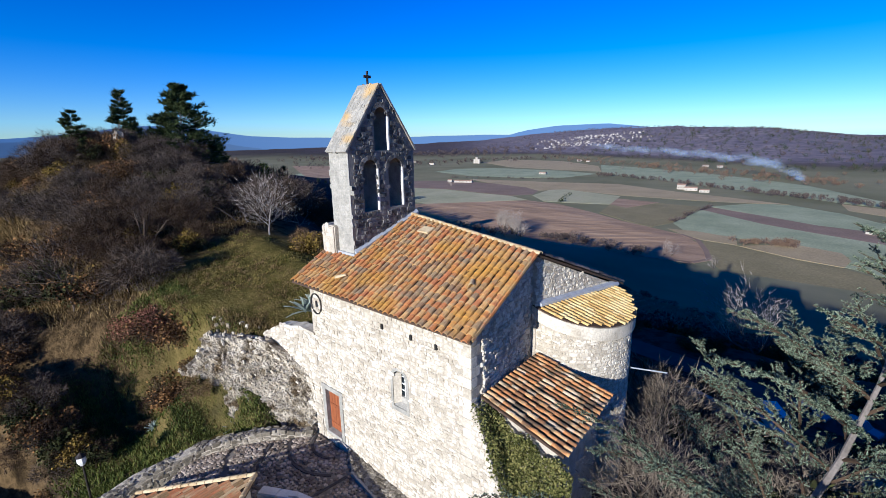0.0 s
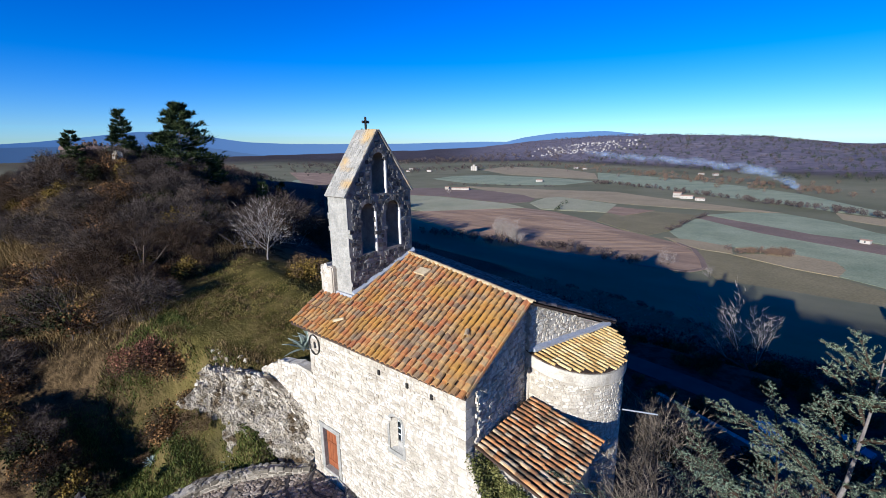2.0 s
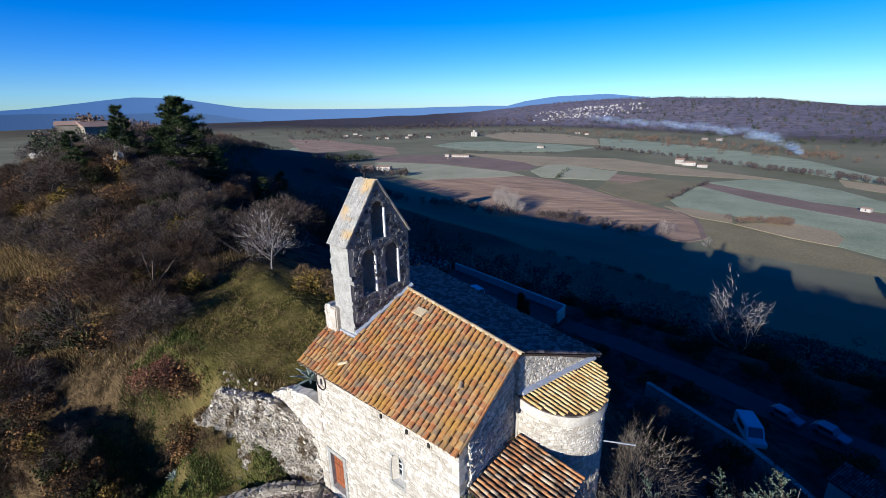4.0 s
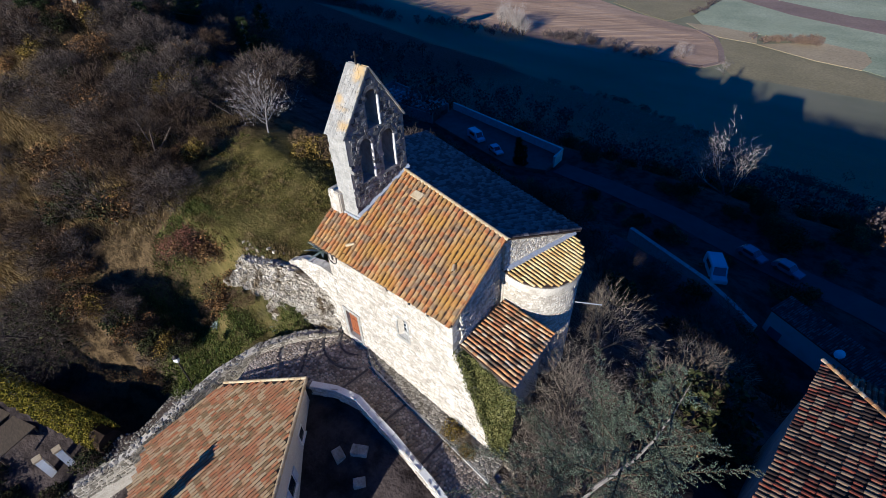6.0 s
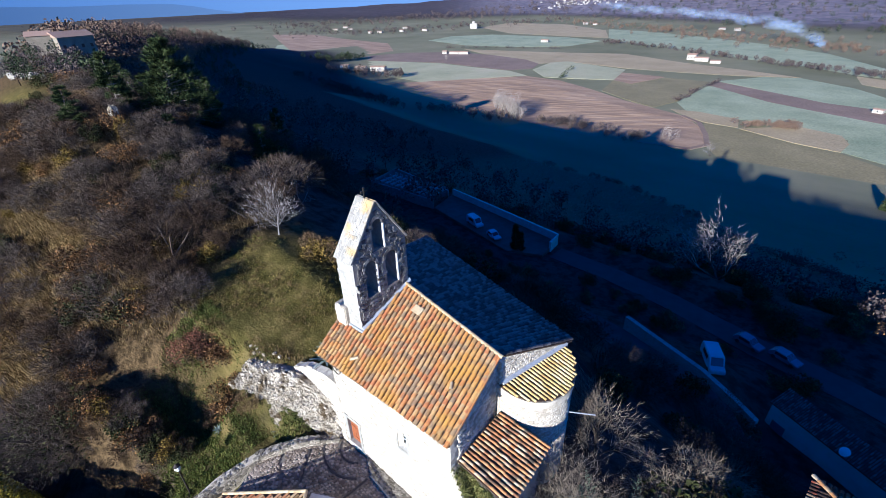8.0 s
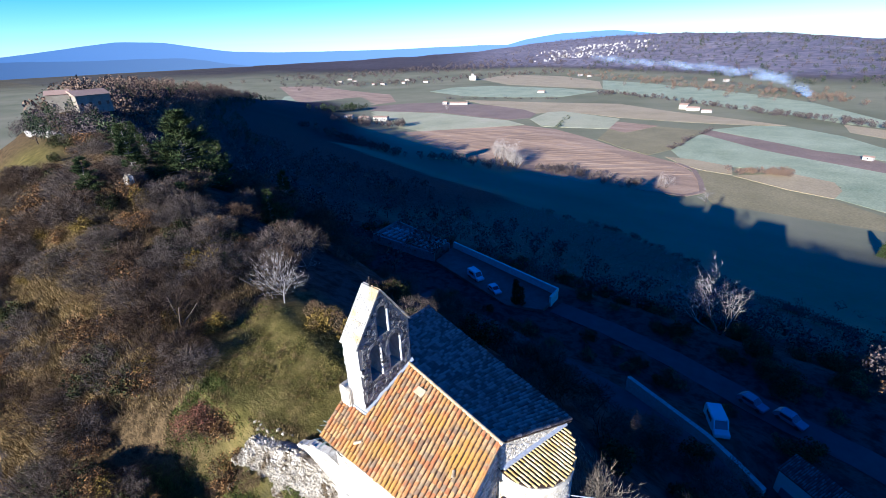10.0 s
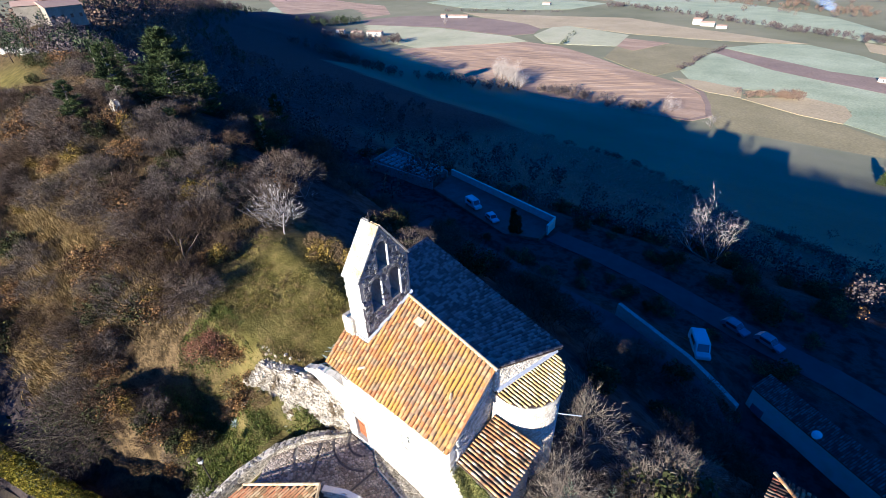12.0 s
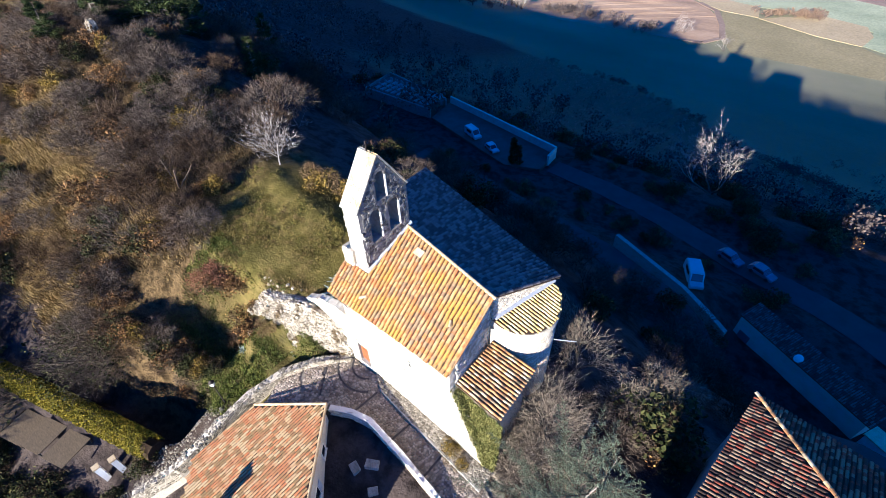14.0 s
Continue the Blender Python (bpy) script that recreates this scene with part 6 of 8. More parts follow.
for k in range(110):
    x, y = rs.uniform(-165, -86), rs.uniform(-2, 34)
    if ((x + 160) / 30) ** 2 + ((y - 19) / 7) ** 2 < 1:
        continue
    shrub(rs.choices(("bare", "tan", "green", "brown"), (0.35, 0.2, 0.25, 0.2))[0], x, y, rs.uniform(1.2, 2.2))
for k in range(46):
    x, y = rs.uniform(-48, -28), rs.uniform(-17.5, -11.2)
    shrub("green", x, y + 0.25 * (x + 38), rs.uniform(0.7, 1.4), None, "dull green garden bush beside the tables")
for k in range(80):
    x, y = rs.uniform(-85, 8), rs.uniform(26, 50)
    if y < 31 and x > -28:
        continue
    shrub(rs.choices(("bare", "green"), (0.8, 0.2))[0], x, y, rs.uniform(1.2, 2.6))

# dry grass and lawn
def blades(name, label, n, where, h, w, mat, seed):
    g = np.random.RandomState(seed)
    P = where(g, n)
    n = len(P)
    z = ground_z(P[:, 0], P[:, 1])
    base = np.column_stack([P, z - 0.05])
    a = g.uniform(0, 2 * np.pi, n)
    side = np.column_stack([np.cos(a), np.sin(a), np.zeros(n)]) * (w * g.uniform(0.5, 1.4, n))[:, None]
    lean = np.column_stack([g.normal(0, 0.4, n), g.normal(0, 0.4, n), np.ones(n)]) * (h * g.uniform(0.4, 1.3, n))[:, None]
    V = np.stack([base - side, base + side, base + lean], 1).reshape(-1, 3)
    return tagged(raw(name, V, [(3 * i, 3 * i + 1, 3 * i + 2) for i in range(n)], mat), label, "grass", kind="stuff")


def clumpy(x0, x1, y0, y1, per, sig, ok=lambda P: np.ones(len(P), bool)):
    def f(g, n):
        c = np.column_stack([g.uniform(x0, x1, n // per), g.uniform(y0, y1, n // per)])
        P = np.repeat(c, per, 0) + g.normal(0, sig, (n // per * per, 2))
        return P[ok(P)]
    return f


lawn_ok = lambda P: (P[:, 1] > ledge_y(P[:, 0]) + 0.5) & (P[:, 0] < -19.4) & ~((P[:, 0] > -26) & (P[:, 1] > 11.2 + (-19.2 - P[:, 0]) * 2.6) & (P[:, 1] > 17))
blades("lawn_grass", "short tufted grass on the terrace", 60000, clumpy(-41, -19.6, 9.0, 22, 30, 0.14, lawn_ok), 0.13, 0.028, M_green_grass, 1)
blades("lawn_tufts", "straw-coloured tufts in the terrace grass", 16000, clumpy(-37, -19.6, 9.0, 17, 30, 0.14, lawn_ok), 0.16, 0.025, M_dry_grass, 2)
blades("dry_grass", "tall dry grass between the hillside shrubs", 65000, clumpy(-92, -34, -4, 22, 60, 0.4, lambda P: ~((P[:, 0] > -41) & (P[:, 1] > 10) | (P[:, 0] > -47) & (P[:, 1] < 4))), 0.55, 0.03, M_dry_grass, 3)
M_gold_grass = material("golden_grass", [(0.075, 0.051, 0.018), (0.17, 0.118, 0.045), (0.28, 0.20, 0.083)], 0.4, bump=0, spec=0.04, island=0.5)
blades("golden_grass", "tall golden dry grass on the open hillside", 62000, clumpy(-84, -42, -4, 11, 120, 0.7), 0.8, 0.035, M_gold_grass, 6)
blades("slope_grass", "rough green grass below the rock", 60000, clumpy(-36, -20.5, 1.5, 10.8, 40, 0.2, lambda P: ~((P[:, 0] > -24.3) & (P[:, 1] < 8.5))), 0.22, 0.03, M_slope_grass, 4)
blades("rock_grass", "dry grass on top of the rock", 9000, clumpy(-34, -23, 9.2, 12.5, 40, 0.25, lambda P: np.abs(P[:, 1] - ledge_y(P[:, 0]) - 0.9) < 0.7), 0.34, 0.025, M_dry_grass, 5)


# conifers
def conifer(label, at, height, spread, seed, low=0.12, name="pine_tree", droop=-0.1, mat=None, clumps=26, whorl=6, crown_pow=0.8):
    r = random.Random(seed)
    root = tagged(empty(name, at), label, "tree")
    segs, pts = [], []
    lean = Vector((r.gauss(0, .02), r.gauss(0, .02), 1))
    for k in range(8):
        segs.append((tuple(lean * height * k / 8), tuple(lean * height * (k + 1) / 8), height * 0.022 * (1.02 - k / 8), height * 0.022 * (1.02 - (k + 1) / 8)))
    V, F = seg_mesh(segs, 7)
    shared("trunk", mesh_of("trunk", V, F, M_bark), None, root)
    bs = []
    needle = 0.16 + 0.028 * height
    levels = int(height * 1.9)
    for i in range(levels):
        f = low + (1 - low) * i / levels
        rad = spread * (1 - f) ** crown_pow * r.uniform(0.75, 1.15) + 0.15
        for j in range(whorl):
            if r.random() < 0.14:
                continue
            a = r.uniform(0, 6.28)
            d = Vector((math.cos(a), math.sin(a), droop + 0.5 * f + r.gauss(0, 0.08)))
            p = lean * height * f
            L = rad * r.uniform(0.6, 1.15)
            q = p + d * L
            bs.append((tuple(p), tuple(q), 0.012 * height * (1 - f) + 0.02, 0.012))
            side = Vector((-d.y, d.x, 0)).normalized()
            tufts = max(4, int(clumps * 0.42 * (0.4 + L / spread)))
            for c in range(tufts):
                t = 0.35 + 0.67 * (c + r.random()) / tufts
                o = p + d * L * t + side * r.gauss(0, 0.18) * L * (1.1 - 0.5 * t) + Vector((0, 0, r.gauss(0.03, 0.05) * L))
                axis = (d * 0.7 + Vector((r.gauss(0, .35), r.gauss(0, .35), 0.55))).normalized()
                for _ in range(15):
                    e = axis * r.uniform(0.5, 1.0) + Vector((r.gauss(0, .45), r.gauss(0, .45), r.gauss(0, .35)))
                    b0 = o + axis * r.uniform(-0.25, 0.25) * needle
                    pts.append((tuple(b0), tuple(b0 + e * needle)))
    V, F = seg_mesh(bs, 4)
    tagged(shared("bough_fan", mesh_of("bough_fan", V, F, M_bark), None, root), kind="stuff")
    V, F = sliver_mesh([a for a, _ in pts], [b for _, b in pts], needle * 0.2, r)
    shared("crown", mesh_of("crown", V, F, mat or M_pine_leaf), None, root)
    return settle(root)


conifer("large dark spreading pine on the hilltop", (-77, 27.4, -5.0), 12.2, 6.4, 1, clumps=60, whorl=8, crown_pow=0.7)
conifer("slim open pine beside the rock pinnacle", (-79, 20.8, -3.6), 9.8, 2.8, 2, clumps=36, crown_pow=0.7)
conifer("small dense dark conifer on the hilltop", (-74.5, 13.8, -1.8), 5.0, 1.9, 3, clumps=50, whorl=8, crown_pow=0.7)
conifer("young green pine on the slope", (-66, 22.2, -5.0), 4.2, 1.5, 4, clumps=60, whorl=9)
conifer("dark conifer in the valley field", (38, 322, -103), 15, 5.5, 5, clumps=50, whorl=8, crown_pow=0.7, name="field_conifer")
for k in range(14):
    x = rs.uniform(-140, -60); y = rs.uniform(26, 60)
    conifer("dark pine on the shaded slope", (x, y, g_z(x, y) - 0.3), rs.uniform(5, 10), rs.uniform(1.8, 3.4), 20 + k, clumps=30, whorl=6)
conifer("slim dark cypress by the parking terrace", (-43.7, 74.5, -37.7), 6.0, 0.75, 60, low=0.02, name="cypress", droop=0.6, clumps=40, whorl=9, crown_pow=0.4)
conifer("slim dark cypress by the parking terrace", (-42.5, 74.9, -37.7), 4.6, 0.65, 61, low=0.02, name="cypress", droop=0.6, clumps=40, whorl=9, crown_pow=0.4)


def cedar(at, height, spread, seed):
    """A blue cedar with long arching boughs and flat sprays of short needle tufts."""
    r = random.Random(seed)
    root = tagged(empty("cedar_tree", at), "tall blue-green cedar with arching boughs below the church", "tree")
    trunk = []
    pts = [Vector((0.22 * math.sin(k * 0.8), 0.2 * math.sin(k * 0.5 + 1), height * k / 12)) for k in range(13)]
    off = Vector((pts[-1].x, pts[-1].y, 0))
    pts = [p - off * (p.z / height) + Vector((2.4, 0, 0)) * (p.z / height) for p in pts]
    for k in range(12):
        trunk.append((tuple(pts[k]), tuple(pts[k + 1]), 0.19 * (1 - k / 12.3), 0.19 * (1 - (k + 1) / 12.3)))
    V, F = seg_mesh(trunk, 8)
    shared("trunk", mesh_of("trunk", V, F, M_bark), None, root)
    tuft, twigs = [], []

    def spray(b0, e, ln):
        """A side twig set with needle tufts, with its own short twigs."""
        b1 = b0 + e * ln + Vector((0, 0, -0.04 * ln))
        twigs.append((tuple(b0), tuple(b1), 0.010, 0.004))
        m = max(3, int(ln / 0.05))
        for u in range(m):
            tuft.append(tuple(b0.lerp(b1, (u + 0.6) / m) + Vector((r.gauss(0, .014), r.gauss(0, .014), r.gauss(0.01, .012)))))
        return b1

    n = 40
    for i in range(n):
        f = 0.26 + 0.72 * (i / n) ** 0.9
        k = min(11, int(f * 12))
        p = pts[k].lerp(pts[k + 1], f * 12 - k)
        a = i * 2.4 + r.gauss(0, 0.3)
        L = min(5.4, spread * (1 - f) ** 0.8) * r.uniform(0.65, 1.12) + 0.3
        d = Vector((math.cos(a), math.sin(a), 0.62 + r.gauss(0, 0.1))).normalized()
        q = p.copy()
        steps = max(5, int(L / 0.3))
        seg = []
        for s in range(steps):
            q2 = q + d * (L / steps)
            seg.append((tuple(q), tuple(q2), 0.03 * (1 - s / steps) + 0.008, 0.03 * (1 - (s + 1) / steps) + 0.006))
            t = (s + 1) / steps
            side = d.cross(Vector((0, 0, 1))).normalized()
            if t > 0.12:
                for sg in (-1, 1):
                    for rep in range(2):
                        ln = (0.16 + 0.75 * (1 - t) ** 0.7 * min(1, L / 2.4)) * r.uniform(0.5, 1.2)
                        e = (d * r.uniform(0.7, 1.1) + side * sg * r.uniform(0.45, 0.9) + Vector((0, 0, r.gauss(-0.05, 0.12)))).normalized()
                        b0 = q.lerp(q2, r.random())
                        b1 = spray(b0, e, ln)
                        if ln > 0.4:
                            for x in range(int(ln / 0.22)):
                                c0 = b0.lerp(b1, r.uniform(0.25, 0.9))
                                e2 = (e * 0.9 + side * r.choice((-1, 1)) * 0.6 + Vector((0, 0, r.gauss(-0.05, 0.12)))).normalized()
                                spray(c0, e2, ln * r.uniform(0.25, 0.4))
            for u in range(6):
                tuft.append(tuple(q.lerp(q2, u / 6) + Vector((r.gauss(0, .025), r.gauss(0, .025), r.gauss(0.015, .02)))))
            q = q2
            d = (d + Vector((r.gauss(0, .04), r.gauss(0, .04), -0.02 - 0.07 * t))).normalized()
        V, F = seg_mesh(seg, 4)
        shared("bough", mesh_of("bough", V, F, M_twig_b), None, root)
    V, F = seg_mesh(twigs, 3)
    tagged(shared("twig_spray", mesh_of("twig_spray", V, F, M_twig_b), None, root), kind="stuff")
    c = [t for t in tuft for _ in range(6)]
    V, F = leaf_mesh(c, 0.019, r, shape=4.2)
    tagged(shared("needles", mesh_of("needles", V, F, M_cedar_leaf), None, root), kind="stuff")
    return settle(root)


cedar((-1.65, 9.9, -19.5), 17.6, 10.0, 5)


# ivy, hedge, agaves
def leaf_mass(name, label, category, pts, size, mat, seed, flat=0.3):
    r = random.Random(seed)
    return tagged(raw(name, *leaf_mesh(pts, size, r, flat, 1.2), mat), label, category)


ri = random.Random(9)
ivy = []
for _ in range(26000):
    x, v = ri.uniform(-9.0, -5.5), ri.random()
    top = -10.55 - 0.33 * (x + 9.0) + 0.15 * math.sin(x * 5)
    z = top - v * (17.4 + top)
    if x < -8.75 + (-10.6 - z) * 0.40 + 0.22 * math.sin(z * 2.3):
        continue
    bulge = 0.25 + 0.45 * v + 0.25 * noise.noise(Vector((x * 1.1, z * 1.1, 0)))
    ivy.append((x, 12.5 - bulge * ri.random() ** 0.4 - 0.35 * max(0, v - 0.4), z))
for _ in range(11000):
    z = ri.uniform(-17.4, -10.4)
    x = -8.95 + (-10.3 - z) * 0.39 + ri.uniform(-0.15, 0.3) + 0.12 * math.sin(z * 3.1)
    ivy.append((x, ri.uniform(11.55, 12.7), z + ri.uniform(0, 0.25)))
leaf_mass("ivy", "dense dull green ivy covering the vestry wall", "ivy", ivy, 0.075, M_ivy, 1)
hedge_pts = []
h0, h1 = Vector((-50.0, -10.0, g_z(-50.0, -10.0) + 0.3)), Vector((-28.6, -3.1, g_z(-28.6, -3.1) + 0.3))
hd = (h1 - h0).normalized(); hs = Vector((-hd.y, hd.x, 0))
for _ in range(36000):
    t, a = ri.random(), ri.uniform(0, math.pi)
    rr = 1.0 + 0.14 * noise.noise(Vector((t * 30, a * 2, 1))) - abs(ri.gauss(0, 0.12))
    p = h0.lerp(h1, t) + hs * math.cos(a) * rr + Vector((0, 0, 0.2 + 2.1 * math.sin(a) * rr))
    hedge_pts.append(tuple(p))
hedge = tagged(empty("garden_hedge", tuple(h0)), "clipped yellow-green garden hedge below the scrub slope", "hedge")
ob = raw("foliage", *leaf_mesh(hedge_pts, 0.095, ri, 0.2, 1.3), M_hedge_leaf, hedge)
bm = bmesh.new()
add_tube(bm, [h0, h0.lerp(h1, 0.5), h1], [0.8, 0.85, 0.8], 8)
part("inner_growth", bm, M_twig_b, hedge)


def agave(at, s, seed, label):
    r = random.Random(seed)
    root = tagged(empty("agave", at), label, "plant", "agaves")
    for k in range(22):
        a, el = k * 2.4, 0.25 + 1.1 * (k / 22) + r.gauss(0, 0.08)
        d = Vector((math.cos(a) * math.cos(el), math.sin(a) * math.cos(el), math.sin(el)))
        side = d.cross(Vector((0, 0, 1))).normalized()
        up = side.cross(d)
        L = s * r.uniform(0.8, 1.15)
        bm = bmesh.new()
        rows = []
        for f, w in ((0, 0.06), (0.3, 0.085), (0.65, 0.06), (1, 0.004)):
            c = d * L * f - Vector((0, 0, 0.22 * s * f * f))
            rows.append([bm.verts.new(c - side * w * s), bm.verts.new(c - up * 0.03 * s), bm.verts.new(c + side * w * s), bm.verts.new(c + up * 0.006)])
        for A_, B_ in zip(rows, rows[1:]):
            for i in range(4):
                bm.faces.new((A_[i], A_[(i + 1) % 4], B_[(i + 1) % 4], B_[i]))
        part("leaf", bm, M_agave, root).matrix_parent_inverse = Matrix.Identity(4)
    return root


agave((-20.7, 12.3, -9.75), 1.25, 1, "large pale agave beside the church corner")
agave((-21.6, 13.2, -9.85), 0.95, 2, "pale agave on the terrace edge")
agave((-22.6, 9.5, -16.55), 0.75, 3, "grey-green agave below the rock")
agave((-23.9, 9.2, -16.7), 0.8, 4, "grey-green agave below the rock")
agave((-28.0, 6.2, -16.9), 0.55, 5, "small grey agave in the rough grass")

# ---- the valley ----
FROST = [(0.205, 0.23, 0.125), (0.28, 0.295, 0.165), (0.33, 0.34, 0.2)]
M_frost = material("frosted_crop", FROST, 0.02, bump=0.2, bump_scale=0.6, rough=1.0)
M_pale_green = material("pale_pasture", [(0.27, 0.265, 0.14), (0.35, 0.325, 0.18), (0.40, 0.355, 0.21)], 0.015, bump=0.2, bump_scale=0.6, rough=1.0)
M_plough = material("ploughed_earth", [(0.19, 0.125, 0.075), (0.29, 0.19, 0.11), (0.37, 0.255, 0.155)], 0.03, bump=0.4, bump_scale=0.8, stretch=(0.35, 1.6, 1), rough=1.0)
M_darkearth = material("dark_earth", [(0.16, 0.11, 0.075), (0.23, 0.16, 0.11)], 0.02, bump=0.2, bump_scale=0.6, rough=1.0)
M_straw = material("stubble", [(0.28, 0.215, 0.11), (0.38, 0.295, 0.155)], 0.02, bump=0.2, bump_scale=0.6, rough=1.0)
M_olive = material("thin_pasture", [(0.17, 0.14, 0.062), (0.24, 0.195, 0.09)], 0.02, bump=0.2, bump_scale=0.6, rough=1.0)


def field(name, label, mat, pts, lift=0.15):
    bm = bmesh.new()
    add_prism(bm, [(x, y, VALLEY - 0.6) for x, y in pts], [(x, y, VALLEY + lift * 0.3) for x, y in pts])
    bmesh.ops.recalc_face_normals(bm, faces=bm.faces)
    return tagged(part(name, bm, mat), label, "field", kind="structure")


field("ploughed_field", "brown ploughed field with pale furrows", M_plough, [(-540, 442), (-478, 505), (-418, 573), (-369, 623), (-312, 615), (-248, 578), (-187, 535), (-149, 515), (-112, 496), (-91, 464), (-71, 409), (-85, 389), (-132, 391), (-172, 364), (-229, 360), (-349, 381), (-449, 414)], 0.3)
field("earth_field", "dark brown lens of bare earth", M_darkearth, [(-798, 661), (-756, 756), (-667, 808), (-559, 805), (-462, 776), (-417, 741), (-399, 691), (-422, 658), (-495, 662), (-583, 673), (-676, 644), (-743, 629)], 0.6)
field("pasture", "frosted green pasture by the ploughed field", M_pale_green, [(-800, 546), (-754, 623), (-676, 644), (-578, 667), (-491, 657), (-419, 653), (-372, 628), (-418, 573), (-478, 505), (-542, 514), (-640, 527)], 0.4)
field("stubble_field", "long tan strip of stubble", M_straw, [(-677, 862), (-489, 889), (-338, 927), (-216, 858), (-126, 822), (-49, 785), (-115, 764), (-180, 757), (-273, 758), (-387, 788), (-417, 741), (-554, 797)], 0.5)
field("pasture", "grey-green pasture between hedges", M_pale_green, [(-406, 762), (-387, 788), (-268, 747), (-248, 652), (-309, 634), (-342, 627), (-393, 680)], 0.7)
field("earth_field", "small brown plot of bare earth", M_plough, [(-262, 718), (-197, 708), (-218, 634), (-248, 652)], 0.9)
field("pasture", "thin tan pasture between the plots", M_olive, [(-248, 652), (-218, 634), (-195, 703), (-139, 698), (-138, 558), (-150, 517), (-181, 535), (-232, 575)], 0.8)
field("crop_field", "frosted green winter crop", M_frost, [(-137, 555), (-133, 669), (-95, 657), (-32, 598), (-7, 576), (41, 552), (160, 500), (160, 370), (40, 425), (12, 444), (15, 482), (-23, 509), (-68, 509), (-115, 515)], 0.4)
field("earth_field", "narrow grey-brown strip of bare earth", M_darkearth, [(-137, 676), (-130, 704), (-67, 665), (-11, 627), (30, 617), (42, 596), (150, 530), (150, 490), (41, 552), (-7, 576), (-58, 604)], 0.6)
field("crop_field", "frosted pale green crop", M_frost, [(-131, 708), (-89, 768), (-48, 780), (9, 731), (42, 677), (150, 590), (150, 530), (42, 607), (-11, 627), (-67, 665)], 0.5)
field("stubble_field", "straw-coloured stubble strip", M_straw, [(-133, 519), (-106, 521), (-68, 509), (-62, 476), (-91, 481), (-112, 496)], 0.7)
field("pasture", "tan headland beside the thicket", M_straw, [(-61, 474), (-23, 509), (10, 494), (16, 469), (12, 442), (-17, 450)], 0.9)
field("pasture", "thin olive pasture at the shadow edge", M_olive, [(-91, 479), (-61, 472), (-16, 447), (12, 439), (40, 414), (130, 370), (130, 250), (39, 292), (-2, 312), (-37, 343), (-67, 398)], 0.5)
field("crop_field", "broad frosted crop below the wood", M_frost, [(-590, 1451), (-437, 1392), (-270, 1279), (-140, 1172), (-41, 1065), (44, 896), (130, 800), (130, 740), (44, 817), (6, 836), (-64, 900), (-149, 946), (-264, 1032), (-414, 1126), (-486, 1202)], 0.5)
field("stubble_field", "tan hillock of stubble", M_straw, [(-1030, 1408), (-1060, 1638), (-798, 1600), (-582, 1410), (-486, 1202), (-601, 1211), (-801, 1240)], 0.4)
field("crop_field", "frosted crop in the middle distance", M_frost, [(-895, 987), (-911, 1105), (-829, 1191), (-586, 1182), (-471, 1132), (-495, 1001), (-607, 942), (-731, 930)], 0.5)
field("stubble_field", "tan plot at the field corner", M_straw, [(6, 826), (44, 803), (120, 740), (120, 690), (43, 739), (14, 763)], 0.6)
field("earth_field", "brown field in the middle distance", M_plough, [(-1597, 940), (-1432, 994), (-1160, 923), (-947, 886), (-805, 769), (-814, 674), (-871, 626), (-1077, 674)], 0.4)
field("crop_field", "green crop at the foot of the ridge", M_frost, [(-878, 480), (-1220, 730), (-1192, 824), (-990, 824), (-864, 652), (-822, 534)], 0.3)
field("pasture", "frosted low meadow in the ridge's shadow", M_frost, [(-538, 360), (-525, 429), (-443, 418), (-318, 384), (-317, 364), (-394, 352), (-453, 333)], 0.3)
field("pasture", "frosted meadow below the shaded slope", M_frost, [(-451, 299), (-412, 334), (-307, 334), (-226, 328), (-234, 282), (-303, 254), (-368, 267)], 0.3)
ribbon_track = [(-115, 497), (-95, 478), (-80, 440), (-71, 408), (-80, 390), (-120, 388)]
bm = bmesh.new()
for (x0, y0), (x1, y1) in zip(ribbon_track, ribbon_track[1:]):
    d = Vector((x1 - x0, y1 - y0)).normalized() * 2.2
    add_prism(bm, [(x0 - d.y, y0 + d.x, VALLEY - 0.3), (x0 + d.y, y0 - d.x, VALLEY - 0.3), (x1 + d.y, y1 - d.x, VALLEY - 0.3), (x1 - d.y, y1 + d.x, VALLEY - 0.3)],
              [(x0 - d.y, y0 + d.x, VALLEY + 0.4), (x0 + d.y, y0 - d.x, VALLEY + 0.4), (x1 + d.y, y1 - d.x, VALLEY + 0.4), (x1 - d.y, y1 + d.x, VALLEY + 0.4)])
bmesh.ops.recalc_face_normals(bm, faces=bm.faces)
tagged(part("farm_track", bm, M_darkearth), "dark curving farm track round the ploughed field", "track", kind="structure")
# furrows of the ploughed field
furrow_v, furrow_f = [], []
rf = random.Random(5)
for k in range(60):
    t = (k + 0.5) / 60
    a = Vector((-520 + 330 * t, 455 - 75 * t, 0)) + Vector((rf.uniform(-12, 12), rf.uniform(-3, 3), 0))
    b = Vector((-385 + 300 * t, 612 - 150 * t, 0)) + Vector((rf.uniform(-14, 8), rf.uniform(-4, 2), 0))
    s = (b - a).cross(Vector((0, 0, 1))).normalized() * rf.uniform(0.7, 1.3)
    n, z0 = len(furrow_v), VALLEY + 0.05
    furrow_v += [(*(a - s)[:2], z0), (*(a + s)[:2], z0), (*(b + s)[:2], z0), (*(b - s)[:2], z0), (*a[:2], z0 + 0.22), (*b[:2], z0 + 0.22)]
    furrow_f += [(n, n + 4, n + 5, n + 3), (n + 1, n + 2, n + 5, n + 4)]
